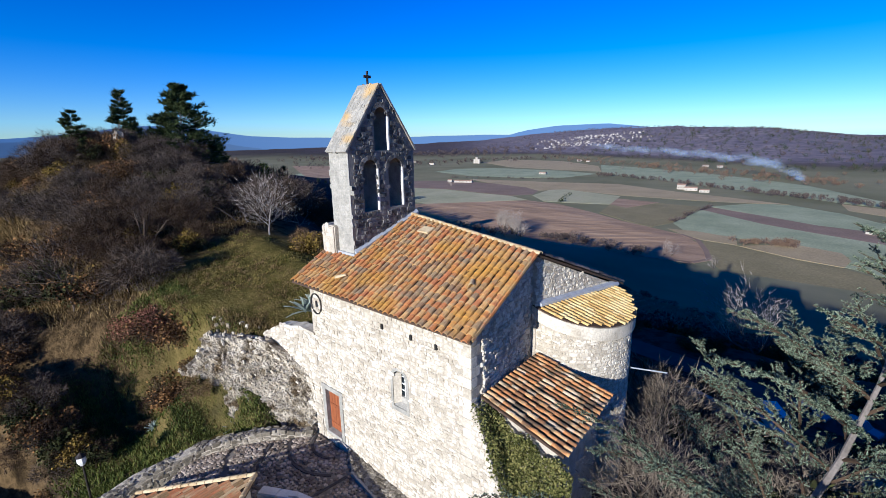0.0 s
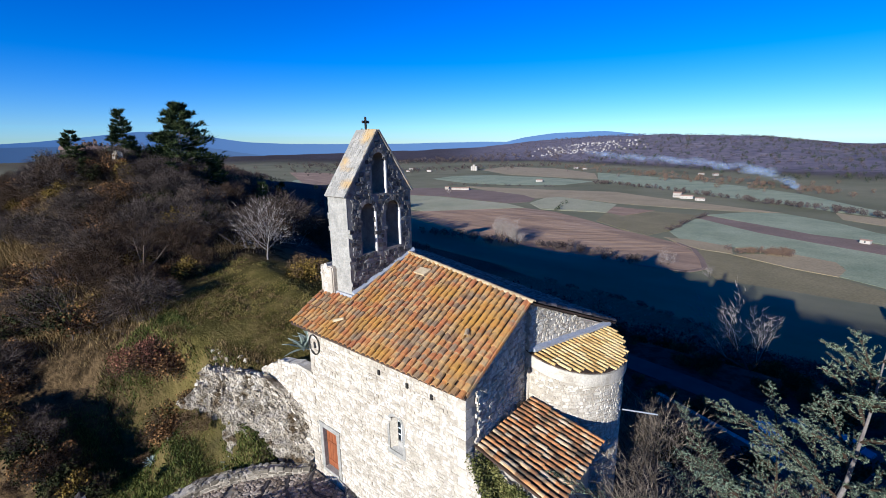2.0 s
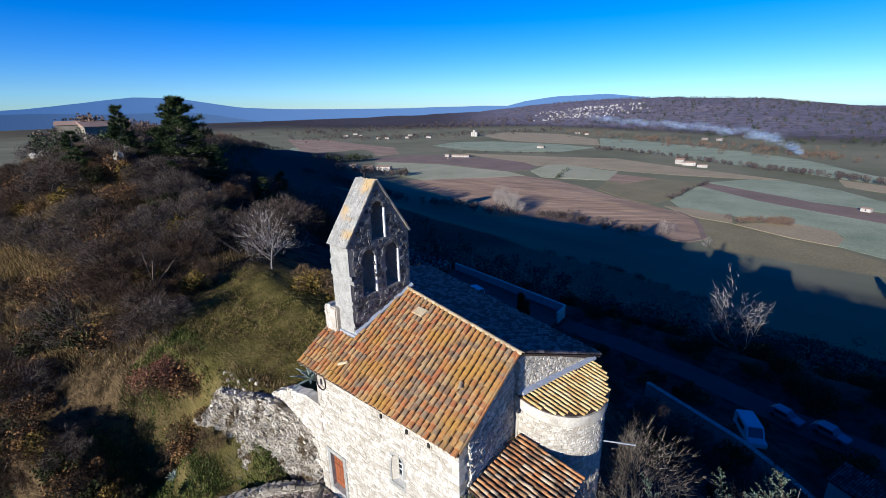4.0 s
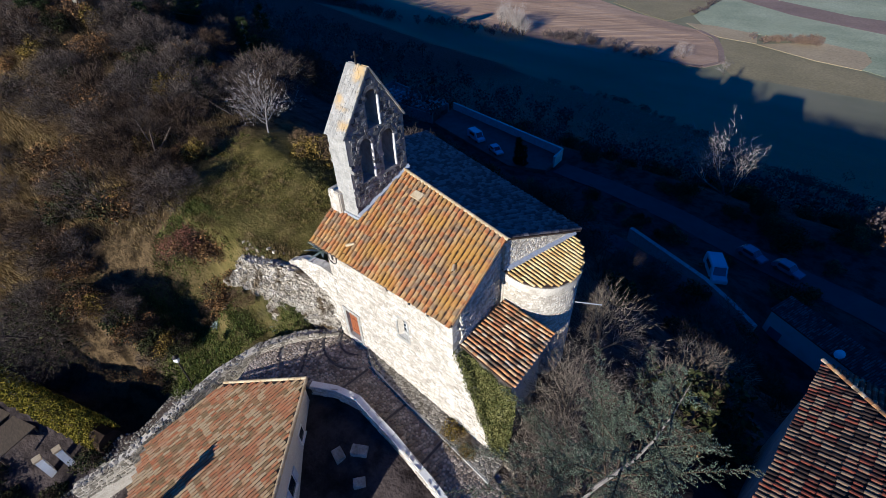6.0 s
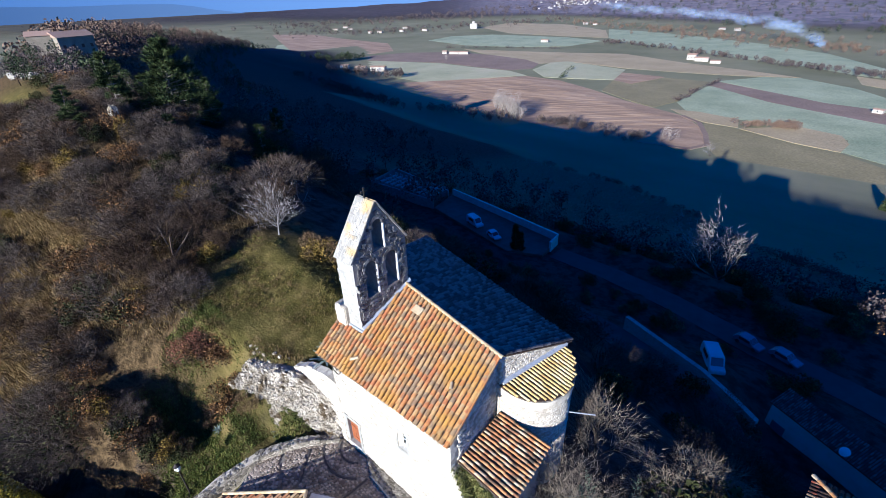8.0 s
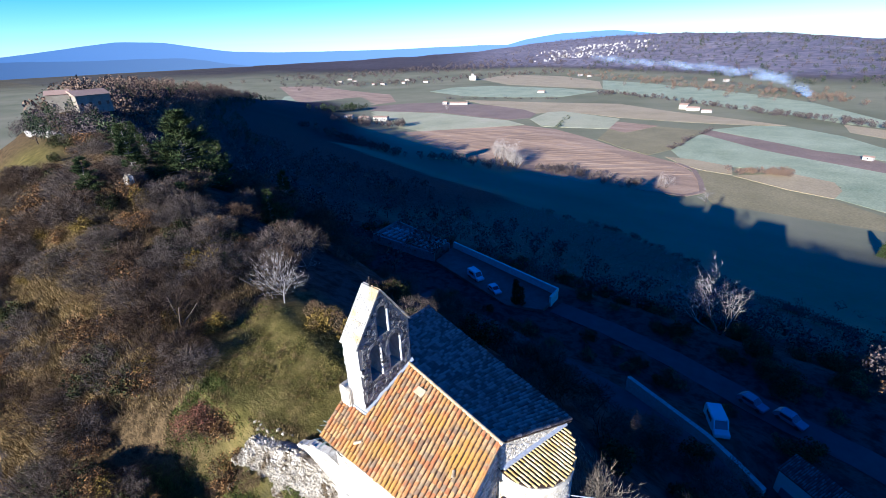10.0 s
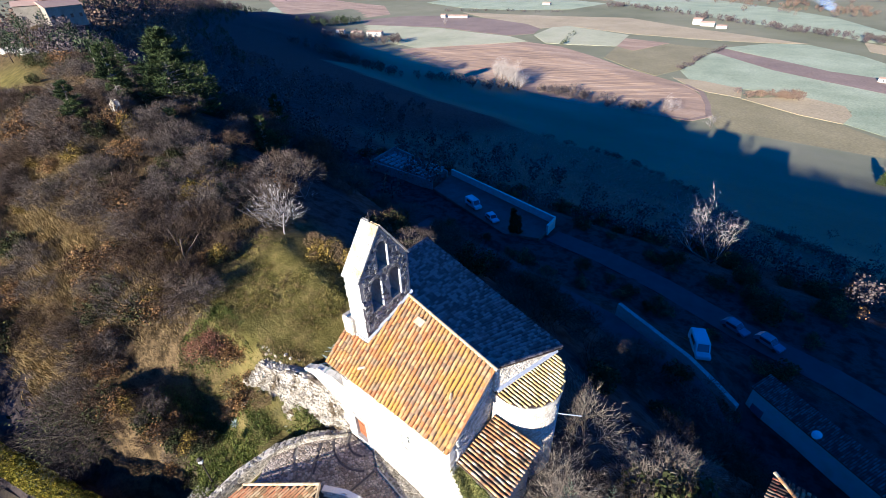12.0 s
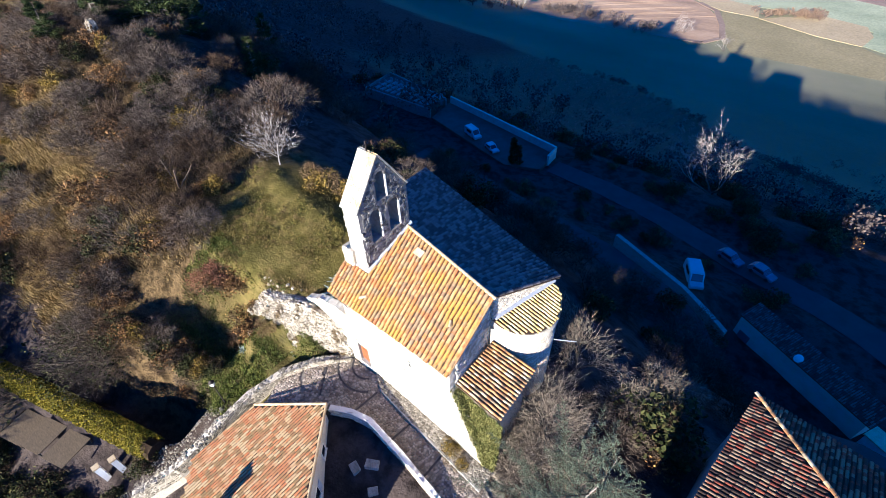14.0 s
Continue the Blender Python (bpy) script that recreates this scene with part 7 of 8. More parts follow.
tagged(raw("furrows", furrow_v, furrow_f, M_plough), "pale furrow crests of the ploughed field", "furrow", kind="stuff")

# far trees as uneven clumps of leaf blades
M_far_bare = material("winter_trees", [(0.04, 0.032, 0.03), (0.075, 0.058, 0.052), (0.115, 0.09, 0.078)], 0.05, bump=0, spec=0.04, island=0.5)
M_far_pale = material("pale_poplars", [(0.20, 0.17, 0.15), (0.31, 0.27, 0.235)], 0.05, bump=0, spec=0.04, island=0.4)
M_orchard = material("orchard_bushes", [(0.20, 0.12, 0.09), (0.36, 0.23, 0.17)], 0.05, bump=0, spec=0.04, island=0.5)
M_far_green = material("far_evergreens", [(0.02, 0.028, 0.014), (0.05, 0.06, 0.03)], 0.05, bump=0, spec=0.04, island=0.5)
M_far_rust = material("rust_trees", [(0.09, 0.062, 0.045), (0.16, 0.11, 0.075)], 0.05, bump=0, spec=0.04, island=0.5)
gp = np.random.RandomState(77)


def crowns(name, label, spots, mat, n=110, size=0.16, category="trees"):
    """Distant trees: each a stem and an uneven crown; spots: x, y, z, height, width."""
    C, S, segs = [], [], []
    for x, y, z, h, w in spots:
        k = max(14, int(n))
        p = gp.normal(0, 1, (k, 3))
        p /= np.linalg.norm(p, axis=1, keepdims=True)
        p *= gp.uniform(0.35, 1.0, (k, 1)) ** 0.5 * gp.uniform(0.7, 1.2, (k, 1))
        p = p * [w / 2, w / 2, h * 0.42] + [x, y, z + h * 0.55]
        C.append(p)
        S.append(np.full(k, h * size))
        segs.append(((x, y, z - 0.5), (x, y, z + h * 0.5), h * 0.03, h * 0.015))
    C = np.concatenate(C); S = np.concatenate(S)
    k = len(C)
    a = gp.normal(size=(k, 3)); a /= np.linalg.norm(a, axis=1, keepdims=True)
    b = gp.normal(size=(k, 3)); b -= a * (a * b).sum(1, keepdims=True); b /= np.linalg.norm(b, axis=1, keepdims=True)
    s = (S * gp.uniform(0.4, 1.0, k))[:, None]
    V = np.stack([C - a * s * 0.6, C + b * s * 0.4, C + a * s * 0.6, C - b * s * 0.4], 1).reshape(-1, 3)
    F = [(4 * i, 4 * i + 1, 4 * i + 2, 4 * i + 3) for i in range(k)]
    v2, f2 = seg_mesh(segs, 3)
    F += [tuple(i + len(V) for i in f) for f in f2]
    return tagged(raw(name, np.concatenate([V, v2]), F, mat), label, category, kind="stuff")


def floor_z(x, y):
    z = g_z(x, y)
    return max(z, float(far_z(np.float64(x), np.float64(y)))) if math.hypot(x, y) > 800 else z


def along(pts, n, h, w, jit):
    out = []
    for _ in range(n):
        k = rs.randrange(len(pts) - 1)
        t = rs.random()
        x = pts[k][0] + (pts[k + 1][0] - pts[k][0]) * t + rs.gauss(0, jit)
        y = pts[k][1] + (pts[k + 1][1] - pts[k][1]) * t + rs.gauss(0, jit)
        s = rs.uniform(0.6, 1.3)
        out.append((x, y, floor_z(x, y), h * s, w * s))
    return out


crowns("hedgerow", "dark field hedge of low trees", along([(-138, 558), (-137, 623), (-130, 704)], 34, 4.5, 5, 2), M_far_bare)
crowns("tree_row", "long row of leafless trees across the valley", along([(-461, 1107), (-381, 1073), (-259, 1013), (-146, 931), (-62, 882), (5, 847), (80, 790)], 170, 8, 7, 9), M_far_bare)
crowns("hedgerow", "short dark hedge between fields", along([(-312, 616), (-346, 720)], 12, 5, 6, 3), M_far_green)
crowns("riverside_trees", "leafless trees along the stream", along([(-218, 400), (-190, 408), (-155, 396), (-114, 392)], 50, 7, 7, 6), M_far_bare)
crowns("hedgerow", "straggling hedge on the shaded meadows", along([(-542, 336), (-496, 344), (-444, 334), (-418, 347), (-378, 346), (-312, 367), (-250, 380)], 80, 9, 8, 6), M_far_bare)
crowns("hamlet_trees", "rust and grey trees round the hamlet", along([(-640, 470), (-576, 496), (-526, 524)], 34, 12, 9, 9), M_far_bare)
crowns("scrub_plot", "reddish leafless thicket in a field", along([(-62, 484), (-20, 502)], 40, 6, 7, 4), M_far_rust)
crowns("hedgerow", "dark hedge and trees by the hamlet", along([(-746, 508), (-762, 630)], 26, 12, 10, 8), M_far_green)
crowns("hedgerow", "low hedge along the barn fields", along([(-730, 864), (-594, 922), (-470, 952)], 30, 5, 8, 4), M_far_bare)
crowns("far_trees", "scattered trees in the middle distance", along([(-1480, 1026), (-1208, 1160), (-1098, 1538), (-952, 1904)], 260, 10, 11, 70), M_far_bare)
crowns("far_trees", "belt of trees below the plateau", along([(-900, 1800), (-500, 1500), (-200, 1300), (40, 1080)], 260, 9, 10, 50), M_far_rust)
crowns("far_trees", "wooded ground beyond the meadows", along([(-1900, 1100), (-1700, 1500), (-1500, 2000), (-1200, 2400)], 260, 15, 17, 130), M_far_bare)
crowns("plateau_wood", "dark mixed wood on the plateau slope", [(x, y, floor_z(x, y), rs.uniform(9, 17), rs.uniform(10, 18)) for x, y in
       [(rs.uniform(-900, 260), rs.uniform(1150, 3000)) for _ in range(900)] if floor_z(x, y) > VALLEY + 2], M_far_green, n=34, size=0.2)
crowns("plateau_wood", "leafless wood on the plateau slope", [(x, y, floor_z(x, y), rs.uniform(9, 16), rs.uniform(10, 18)) for x, y in
       [(rs.uniform(-1800, 400), rs.uniform(1200, 3600)) for _ in range(1500)] if floor_z(x, y) > VALLEY + 2], M_far_bare, n=34, size=0.2)
crowns("ridge_wood", "russet and grey trees along the ridge", [(x, y, g_z(x, y), rs.uniform(8, 15), rs.uniform(6, 10)) for x, y in
       [(x, float(crest_y(x)) + rs.uniform(-25, 70)) for x in [rs.uniform(-900, -310) for _ in range(700)]]], M_far_rust, n=60, size=0.14)
crowns("ridge_wood", "dark evergreen trees along the ridge", [(x, y, g_z(x, y), rs.uniform(5, 10), rs.uniform(4, 7)) for x, y in
       [(x, float(crest_y(x)) + rs.uniform(-20, 110)) for x in [rs.uniform(-900, -310) for _ in range(420)]]], M_far_green, n=60, size=0.14)
crowns("slope_wood", "leafless wood on the shaded northern slope", [(x, y, g_z(x, y), rs.uniform(4, 8), rs.uniform(4, 7)) for x, y in
       [(rs.uniform(-420, -70), rs.uniform(60, 200)) for _ in range(520)]], M_far_bare, n=70, size=0.16)
crowns("slope_wood", "leafless trees below the road", [(x, y, g_z(x, y), rs.uniform(3, 6), rs.uniform(3, 6)) for x, y in
       [(rs.uniform(-60, 90), rs.uniform(100, 150)) for _ in range(120)]], M_far_bare, n=70, size=0.16)
crowns("slope_wood", "leafless thicket on the slope below the lane", [(x, y, g_z(x, y), rs.uniform(2, 4.5), rs.uniform(3, 6)) for x, y in
       [(rs.uniform(-100, 60), rs.uniform(95, 190)) for _ in range(110)]], M_far_bare, n=60, size=0.12)
orchard = [(-142 + 5.0 * i + rs.gauss(0, .5), 118 + 5.4 * j + 0.3 * i + rs.gauss(0, .5)) for i in range(33) for j in range(26)]
orchard = [(x, y) for x, y in orchard if y < np.interp(x, (-134, -83, -45, -3, 27), (255, 244, 217, 164, 138)) and y > np.interp(x, (-142, -58, -30, -8, 20), (150, 118, 112, 136, 128))]
crowns("orchard", "rows of small reddish bushes on the shaded slope", [(x, y, g_z(x, y), rs.uniform(1.3, 2.3), rs.uniform(1.8, 2.8)) for x, y in orchard], M_orchard, n=40, size=0.2)
crowns("field_hedge", "dark hedge between the orchard and the meadow", along([(-134, 258), (-83, 247), (-45, 221), (-3, 168), (13, 157), (27, 140), (60, 110)], 150, 2.6, 3.4, 1.6), M_far_bare)
crowns("slope_thicket", "dark leafless thicket below the terrace", along([(-70, 98), (-40, 96), (-22, 100), (-6, 112), (14, 110), (36, 100)], 90, 4.5, 5, 4), M_far_bare, n=90, size=0.14)
for k, (x, y, h) in enumerate(((-272, 404, 24), (-262, 400, 28), (-253, 397, 27), (-245, 394, 24), (-238, 391, 19))):
    bare_tree("pale leafless poplar in the valley", (x, y, VALLEY), h, 80 + k, M_far_pale, stems=6, kids=(6, 5, 4), spread=0.4, up=0.35, name="poplar", rad=h * 0.02, haze=1)
for k, (x, y, h) in enumerate(((-104, 400, 15), (-98, 404, 12), (-62, 380, 11), (-590, 700, 14))):
    bare_tree("leafless tree at the field corner", (x, y, VALLEY), h, 90 + k, M_far_pale, stems=3, kids=(5, 4, 3), spread=0.5, name="field_tree")

# farms, hamlet and town
M_far_wall = material("far_walls", [(0.27, 0.24, 0.20), (0.40, 0.365, 0.315)], 0.05, bump=0, obj_random=0.3)
M_far_wall_j = material("town_walls", [(0.16, 0.145, 0.14), (0.36, 0.335, 0.31)], 0.05, bump=0, spec=0.04, island=0.5)
M_far_roof = material("far_roofs", [(0.20, 0.13, 0.09), (0.30, 0.20, 0.14)], 0.05, bump=0, obj_random=0.3)


def farmhouse(label, x, y, w, d, h, turn, z=None, windows=3, name="farmhouse", walls=None):
    z = floor_z(x, y) if z is None else z
    root = tagged(empty(name, (x, y, z)), label, "house")
    T = pose(x, y, z, 0, 0, turn)
    bm = bmesh.new(); add_box(bm, (-w / 2, -d / 2, -1), (w / 2, d / 2, h), T); part("wall", bm, walls or M_far_wall, root)
    bm = bmesh.new()
    e, r = 0.5, h + d * 0.2
    add_prism(bm, [T @ Vector(p) for p in ((-w / 2 - e, -d / 2 - e, h - 0.1), (-w / 2 - e, d / 2 + e, h - 0.1), (-w / 2 - e, 0, r))],
              [T @ Vector(p) for p in ((w / 2 + e, -d / 2 - e, h - 0.1), (w / 2 + e, d / 2 + e, h - 0.1), (w / 2 + e, 0, r))])
    bmesh.ops.recalc_face_normals(bm, faces=bm.faces)
    part("roof", bm, M_far_roof, root)
    for k in range(windows):
        u = -w / 2 + w * (k + 0.5) / windows
        bm = bmesh.new(); add_box(bm, (u - 0.6, -d / 2 - 0.06, h * 0.35), (u + 0.6, -d / 2 + 0.1, h * 0.35 + 1.5), T); part("window", bm, M_glass, root)
    return root


farmhouse("long white barn in the fields", -632, 790, 40, 9, 4, 22, windows=5, name="barn")
farmhouse("white farmhouse beside the long barn", -662, 780, 10, 8, 5, 20)
farmhouse("white farm buildings among trees", -196, 888, 20, 9, 5, 10)
farmhouse("white farm shed in the valley fields", -172, 872, 15, 7, 4, 15)
farmhouse("white farm house in the valley fields", -214, 900, 14, 10, 8, 0)
farmhouse("pale hamlet house in the valley", -612, 546, 26, 10, 7, 24)
farmhouse("pale hamlet barn in the valley fields", -640, 532, 18, 9, 5, 30)
farmhouse("small hamlet outbuilding in the valley fields", -668, 520, 14, 8, 5, 30)
farmhouse("white house at the foot of the ridge", -944, 496, 26, 13, 8, 32, z=-100)
farmhouse("small white field hut", 31, 602, 8, 5, 3.5, -20, windows=1)
farmhouse("white hut at the valley edge", 56, 318, 6, 5, 3.5, 0, windows=1)
for k, (x, y) in enumerate(((-1254, 1098), (-1230, 1120), (-1504, 1148), (-1282, 1290), (-740, 1614), (-700, 1600), (-584, 1060), (-1190, 1180), (-1130, 1230), (-1470, 1190), (-1560, 1240), (-300, 1500), (-260, 1480))):
    farmhouse("distant white house in the valley", x, y, rs.uniform(11, 20), 8, rs.uniform(4, 6), rs.uniform(0, 60), windows=2)
silo = tagged(empty("grain_silo", (-1024, 1360, VALLEY)), "tall pale grain silo block beyond the fields", "silo")
for k, (dx, hh) in enumerate(((0, 22), (9, 16), (-9, 15))):
    bm = bmesh.new(); add_tube(bm, [(-1024 + dx, 1360, VALLEY), (-1024 + dx, 1360, VALLEY + hh)], [5, 5], 12); part("tower", bm, M_far_wall, silo)
# hill house on the ridge; wall colour darkened for the shade on its face
M_house_wall = material("shaded_stone_walls", [(0.13, 0.11, 0.08), (0.22, 0.19, 0.145)], 0.3, bump=0.2, bump_scale=3)
farmhouse("tall stone house on the ridge, walls darkened for shade", -281, 63, 15, 11, 7.5, 100, z=-8.2, windows=4, name="hill_house", walls=M_house_wall)
farmhouse("low annex of the ridge house", -284, 52.5, 9, 9, 8.5, 72, z=-8.2, windows=2, name="hill_house", walls=M_house_wall)
crowns("house_trees", "bare trees and bushes round the ridge house", [(x, y, g_z(x, y), rs.uniform(4, 7), rs.uniform(4, 6)) for x, y in
       [(rs.uniform(-275, -150), float(crest_y(-210)) + rs.uniform(-14, 26)) for _ in range(90)]], M_far_bare, n=110, size=0.1)
crowns("house_trees", "dark pines round the ridge house", [(x, y, g_z(x, y), rs.uniform(5, 9), rs.uniform(3, 5)) for x, y in
       [(rs.uniform(-260, -110), 36 + rs.uniform(-10, 30)) for _ in range(30)]], M_far_green, n=160, size=0.1)
town_v, town_f = [], []
for k in range(210):
    az = radians(rs.triangular(16.5, 30, 25))
    rr = rs.uniform(2550, 3050)
    x, y = -rr * math.sin(az), rr * math.cos(az)
    z = floor_z(x, y)
    w, d, h = rs.uniform(6, 11), rs.uniform(5, 8), rs.uniform(3, 5.5)
    a = rs.uniform(0, 3.1)
    c, s = math.cos(a), math.sin(a)
    n = len(town_v)
    for zz in (-4, h):
        town_v += [(x + c * u - s * v, y + s * u + c * v, z + zz) for u, v in ((-w / 2, -d / 2), (w / 2, -d / 2), (w / 2, d / 2), (-w / 2, d / 2))]
    town_v += [(x - c * w / 2, y - s * w / 2, z + h + 3), (x + c * w / 2, y + s * w / 2, z + h + 3)]
    town_f += [tuple(i + n for i in f) for f in ((0, 1, 5, 4), (1, 2, 6, 5), (2, 3, 7, 6), (3, 0, 4, 7), (4, 5, 9, 8), (6, 7, 8, 9), (4, 8, 7), (5, 6, 9))]
tagged(raw("hill_town", town_v, town_f, M_far_wall_j), "white hill town spread along the plateau", "town", kind="stuff")

# distance: mountain backdrop beyond the valley; its blue haze is painted as glow
M_haze = bpy.data.materials.new("mountain_haze_glow")
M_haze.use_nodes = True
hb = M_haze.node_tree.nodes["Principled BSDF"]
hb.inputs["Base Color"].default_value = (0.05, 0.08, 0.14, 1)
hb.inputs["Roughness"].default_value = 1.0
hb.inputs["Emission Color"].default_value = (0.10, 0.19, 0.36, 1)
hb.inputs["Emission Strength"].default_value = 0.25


# nearer ridge: same painted haze, half as bright
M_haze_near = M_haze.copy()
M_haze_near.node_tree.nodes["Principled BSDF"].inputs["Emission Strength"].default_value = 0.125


def mountains(name, label, dist, az, el, base=-3.0, mat=None):
    v, f = [], []
    n = 120
    a = np.linspace(min(az), max(az), n)
    e = np.interp(a, az, el)
    for k in range(n):
        th = radians(a[k])
        wob = 0.035 * noise.fractal(Vector((a[k] * 0.35, dist * 0.01, 0)), 1.0, 2.0, 4)
        x, y = -dist * math.sin(th), dist * math.cos(th)
        for zz in (dist * math.tan(radians(base)), 12 + dist * math.tan(radians(e[k] + wob))):
            v.append((x, y, zz))
    f = [(2 * k, 2 * k + 2, 2 * k + 3, 2 * k + 1) for k in range(n - 1)]
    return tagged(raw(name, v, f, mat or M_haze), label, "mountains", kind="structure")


mountains("backdrop", "far mountain backdrop, blue haze painted as glow", 4650, (-30, -5, 10, 15, 17, 21.3, 27, 31, 33, 36, 46, 58, 64, 67.5, 70, 73.7, 77, 82, 95),
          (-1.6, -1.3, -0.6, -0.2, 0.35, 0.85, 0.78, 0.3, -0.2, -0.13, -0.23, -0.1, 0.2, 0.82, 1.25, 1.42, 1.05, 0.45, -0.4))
mountains("backdrop", "nearer ridge backdrop before the mountains, haze painted as fainter glow", 4500, (60, 64.3, 66.5, 68.4, 72.3, 74.6, 77, 82, 90), (-1.6, -1.0, -0.55, -0.27, -0.17, -0.18, -0.17, 0.0, -0.2), mat=M_haze_near)

# smoke of a field fire
M_smoke = bpy.data.materials.new("smoke")
M_smoke.use_nodes = True
sn, sl = M_smoke.node_tree.nodes, M_smoke.node_tree.links
sb = sn["Principled BSDF"]
sb.inputs["Base Color"].default_value = (0.42, 0.52, 0.72, 1)
sb.inputs["Roughness"].default_value = 1.0
sg = sn.new("ShaderNodeNewGeometry")
sx = sn.new("ShaderNodeTexNoise")
sx.inputs["Scale"].default_value, sx.inputs["Detail"].default_value = 0.018, 6
sl.new(sg.outputs["Position"], sx.inputs["Vector"])
sr = sn.new("ShaderNodeMapRange")
sr.inputs["From Min"].default_value, sr.inputs["From Max"].default_value = 0.38, 0.75
sr.inputs["To Min"].default_value, sr.inputs["To Max"].default_value = 0.0, 0.15
sl.new(sx.outputs["Fac"], sr.inputs["Value"])
sl.new(sr.outputs[0], sb.inputs["Alpha"])
smoke = tagged(empty("smoke_plume", (-56, 1154, VALLEY)), "drifting pale blue smoke plume over the valley", "smoke")
plume = [(-56, 1154, 0, 5), (-64, 1160, 10, 8), (-80, 1172, 20, 11), (-110, 1200, 30, 13), (-160, 1245, 38, 13), (-240, 1320, 42, 14), (-340, 1420, 44, 15), (-470, 1540, 46, 16), (-620, 1680, 48, 17), (-800, 1840, 48, 16)]
for k in range(46):
    t = (k / 46) ** 1.15 * (len(plume) - 1.001)
    i = int(t)
    p = [a + (b - a) * (t - i) for a, b in zip(plume[i], plume[i + 1])]
    bm = bmesh.new()
    bmesh.ops.create_icosphere(bm, subdivisions=3, radius=1)
    for v in bm.verts:
        v.co *= 1 + 0.35 * noise.fractal(v.co * 1.4 + Vector((k * 3.1, 0, 0)), 1.0, 2.0, 3)
    st = 1 + 2.6 * t / len(plume)
    bmesh.ops.transform(bm, matrix=pose(p[0] + rs.gauss(0, p[3] * 0.3), p[1], VALLEY + p[2] + rs.gauss(0, p[3] * 0.2), 0, 0, 135) @ Matrix.Diagonal((p[3] * st, p[3], p[3] * 0.62, 1)), verts=bm.verts)
    part("puff", bm, M_smoke, smoke, smooth=True)

# ---- the shaded north side: road, terrace, vehicles ----
M_asphalt = material("asphalt", [(0.028, 0.025, 0.027), (0.045, 0.04, 0.042)], 0.5, bump=0.3, bump_scale=20)
M_gravel = material("gravel", [(0.05, 0.042, 0.032), (0.09, 0.077, 0.058)], 0.6, bump=0.4, bump_scale=15)
M_car_white = material("white_car_paint", [(0.36, 0.36, 0.37), (0.44, 0.44, 0.45)], 0.4, rough=0.25, bump=0, spec=0.5)
M_car_blue = material("blue_car_paint", [(0.08, 0.09, 0.11), (0.12, 0.135, 0.16)], 0.4, rough=0.25, bump=0, spec=0.5)
M_tyre = material("tyre", [(0.015, 0.015, 0.015), (0.025, 0.025, 0.025)], 5, rough=0.9, bump=0)


def ribbon(name, label, pts, width, mat, lift=0.12, thick=0.8):
    """A road laid on the slope along points (x, y)."""
    P = []
    for (x0, y0, *_), (x1, y1, *_) in zip(pts, pts[1:]):
        n = max(1, int(math.hypot(x1 - x0, y1 - y0) / 3))
        P += [(x0 + (x1 - x0) * k / n, y0 + (y1 - y0) * k / n) for k in range(n)]
    P.append(pts[-1][:2])
    rows = []
    for i, (x, y) in enumerate(P):
        (xa, ya), (xb, yb) = P[max(0, i - 1)], P[min(len(P) - 1, i + 1)]
        d = Vector((xb - xa, yb - ya)).normalized()
        l, r = (x - d.y * width / 2, y + d.x * width / 2), (x + d.y * width / 2, y - d.x * width / 2)
        z = max(g_z(*l), g_z(*r), g_z(x, y))
        rows.append((l, r, z + lift))
    bm = bmesh.new()
    ring = [[bm.verts.new((*l, z)), bm.verts.new((*r, z)), bm.verts.new((*r, z - thick)), bm.verts.new((*l, z - thick))] for l, r, z in rows]
    for A_, B_ in zip(ring, ring[1:]):
        for k in range(4):
            bm.faces.new((A_[k], A_[(k + 1) % 4], B_[(k + 1) % 4], B_[k]))
    bm.faces.new(ring[0]); bm.faces.new(list(reversed(ring[-1])))
    bmesh.ops.recalc_face_normals(bm, faces=bm.faces)
    return tagged(part(name, bm, mat), label, "road", kind="structure")


ribbon("road", "narrow asphalt lane below the church", [(-60, 62, -31.6), (-40, 60, -32.0), (-14, 54.2, -32.6), (-2.5, 48.3, -33.2), (8, 43.0, -34.0), (24, 36, -35.2)], 4.2, M_asphalt)
ribbon("lower_road", "lower road on the shaded slope", [(-36.5, 79.5), (-24, 78.5), (-12, 76), (2, 71), (14, 68), (28, 60), (44, 54), (70, 48)], 5, M_asphalt)
wall_along("roadside_wall", [(-13.8, 57.7, -31.0), (-7.8, 55.2, -31.0), (-2.2, 53.0, -31.1), (1.8, 51.0, -31.6), (4.6, 49.8, -32.4)], 0.5, -37, M_mortar, "stone retaining wall along the lane", "wall", (0.08, 0.12, 1.2), M_ashlar, seed=8)
terr = bmesh.new()
tp = [(-74.2, 90.2), (-38.2, 83.4), (-37.8, 76.0), (-45, 73.0), (-72.5, 80.5)]
add_prism(terr, [(x, y, -42) for x, y in tp], [(x, y, -37.6) for x, y in tp])
tagged(part("parking_terrace", terr, M_gravel), "gravel parking terrace on the shaded slope", "terrace", kind="structure")
wall_along("terrace_wall", [(-73.9, 90.1, -35.9), (-56, 86.8, -35.9), (-38.2, 83.4, -35.9), (-37.9, 79.4, -36.1)], 0.4, -42, M_render, "grey rendered wall round the terrace", "wall", (0.06, 0.1, 2.0), M_render_l)
wall_along("cemetery_wall", [(-74.3, 88.6, -36.0), (-99, 92.4, -35.8), (-97, 80.5, -35.8), (-73.4, 81.2, -36.0)], 0.4, -40, M_mortar_d, "stone wall round the small cemetery", "wall", (0.05, 0.1, 2.0), M_mortar_d)
bm = bmesh.new()
cp = [(-74.5, 88.3), (-98.5, 92.0), (-96.7, 80.8), (-73.8, 81.5)]
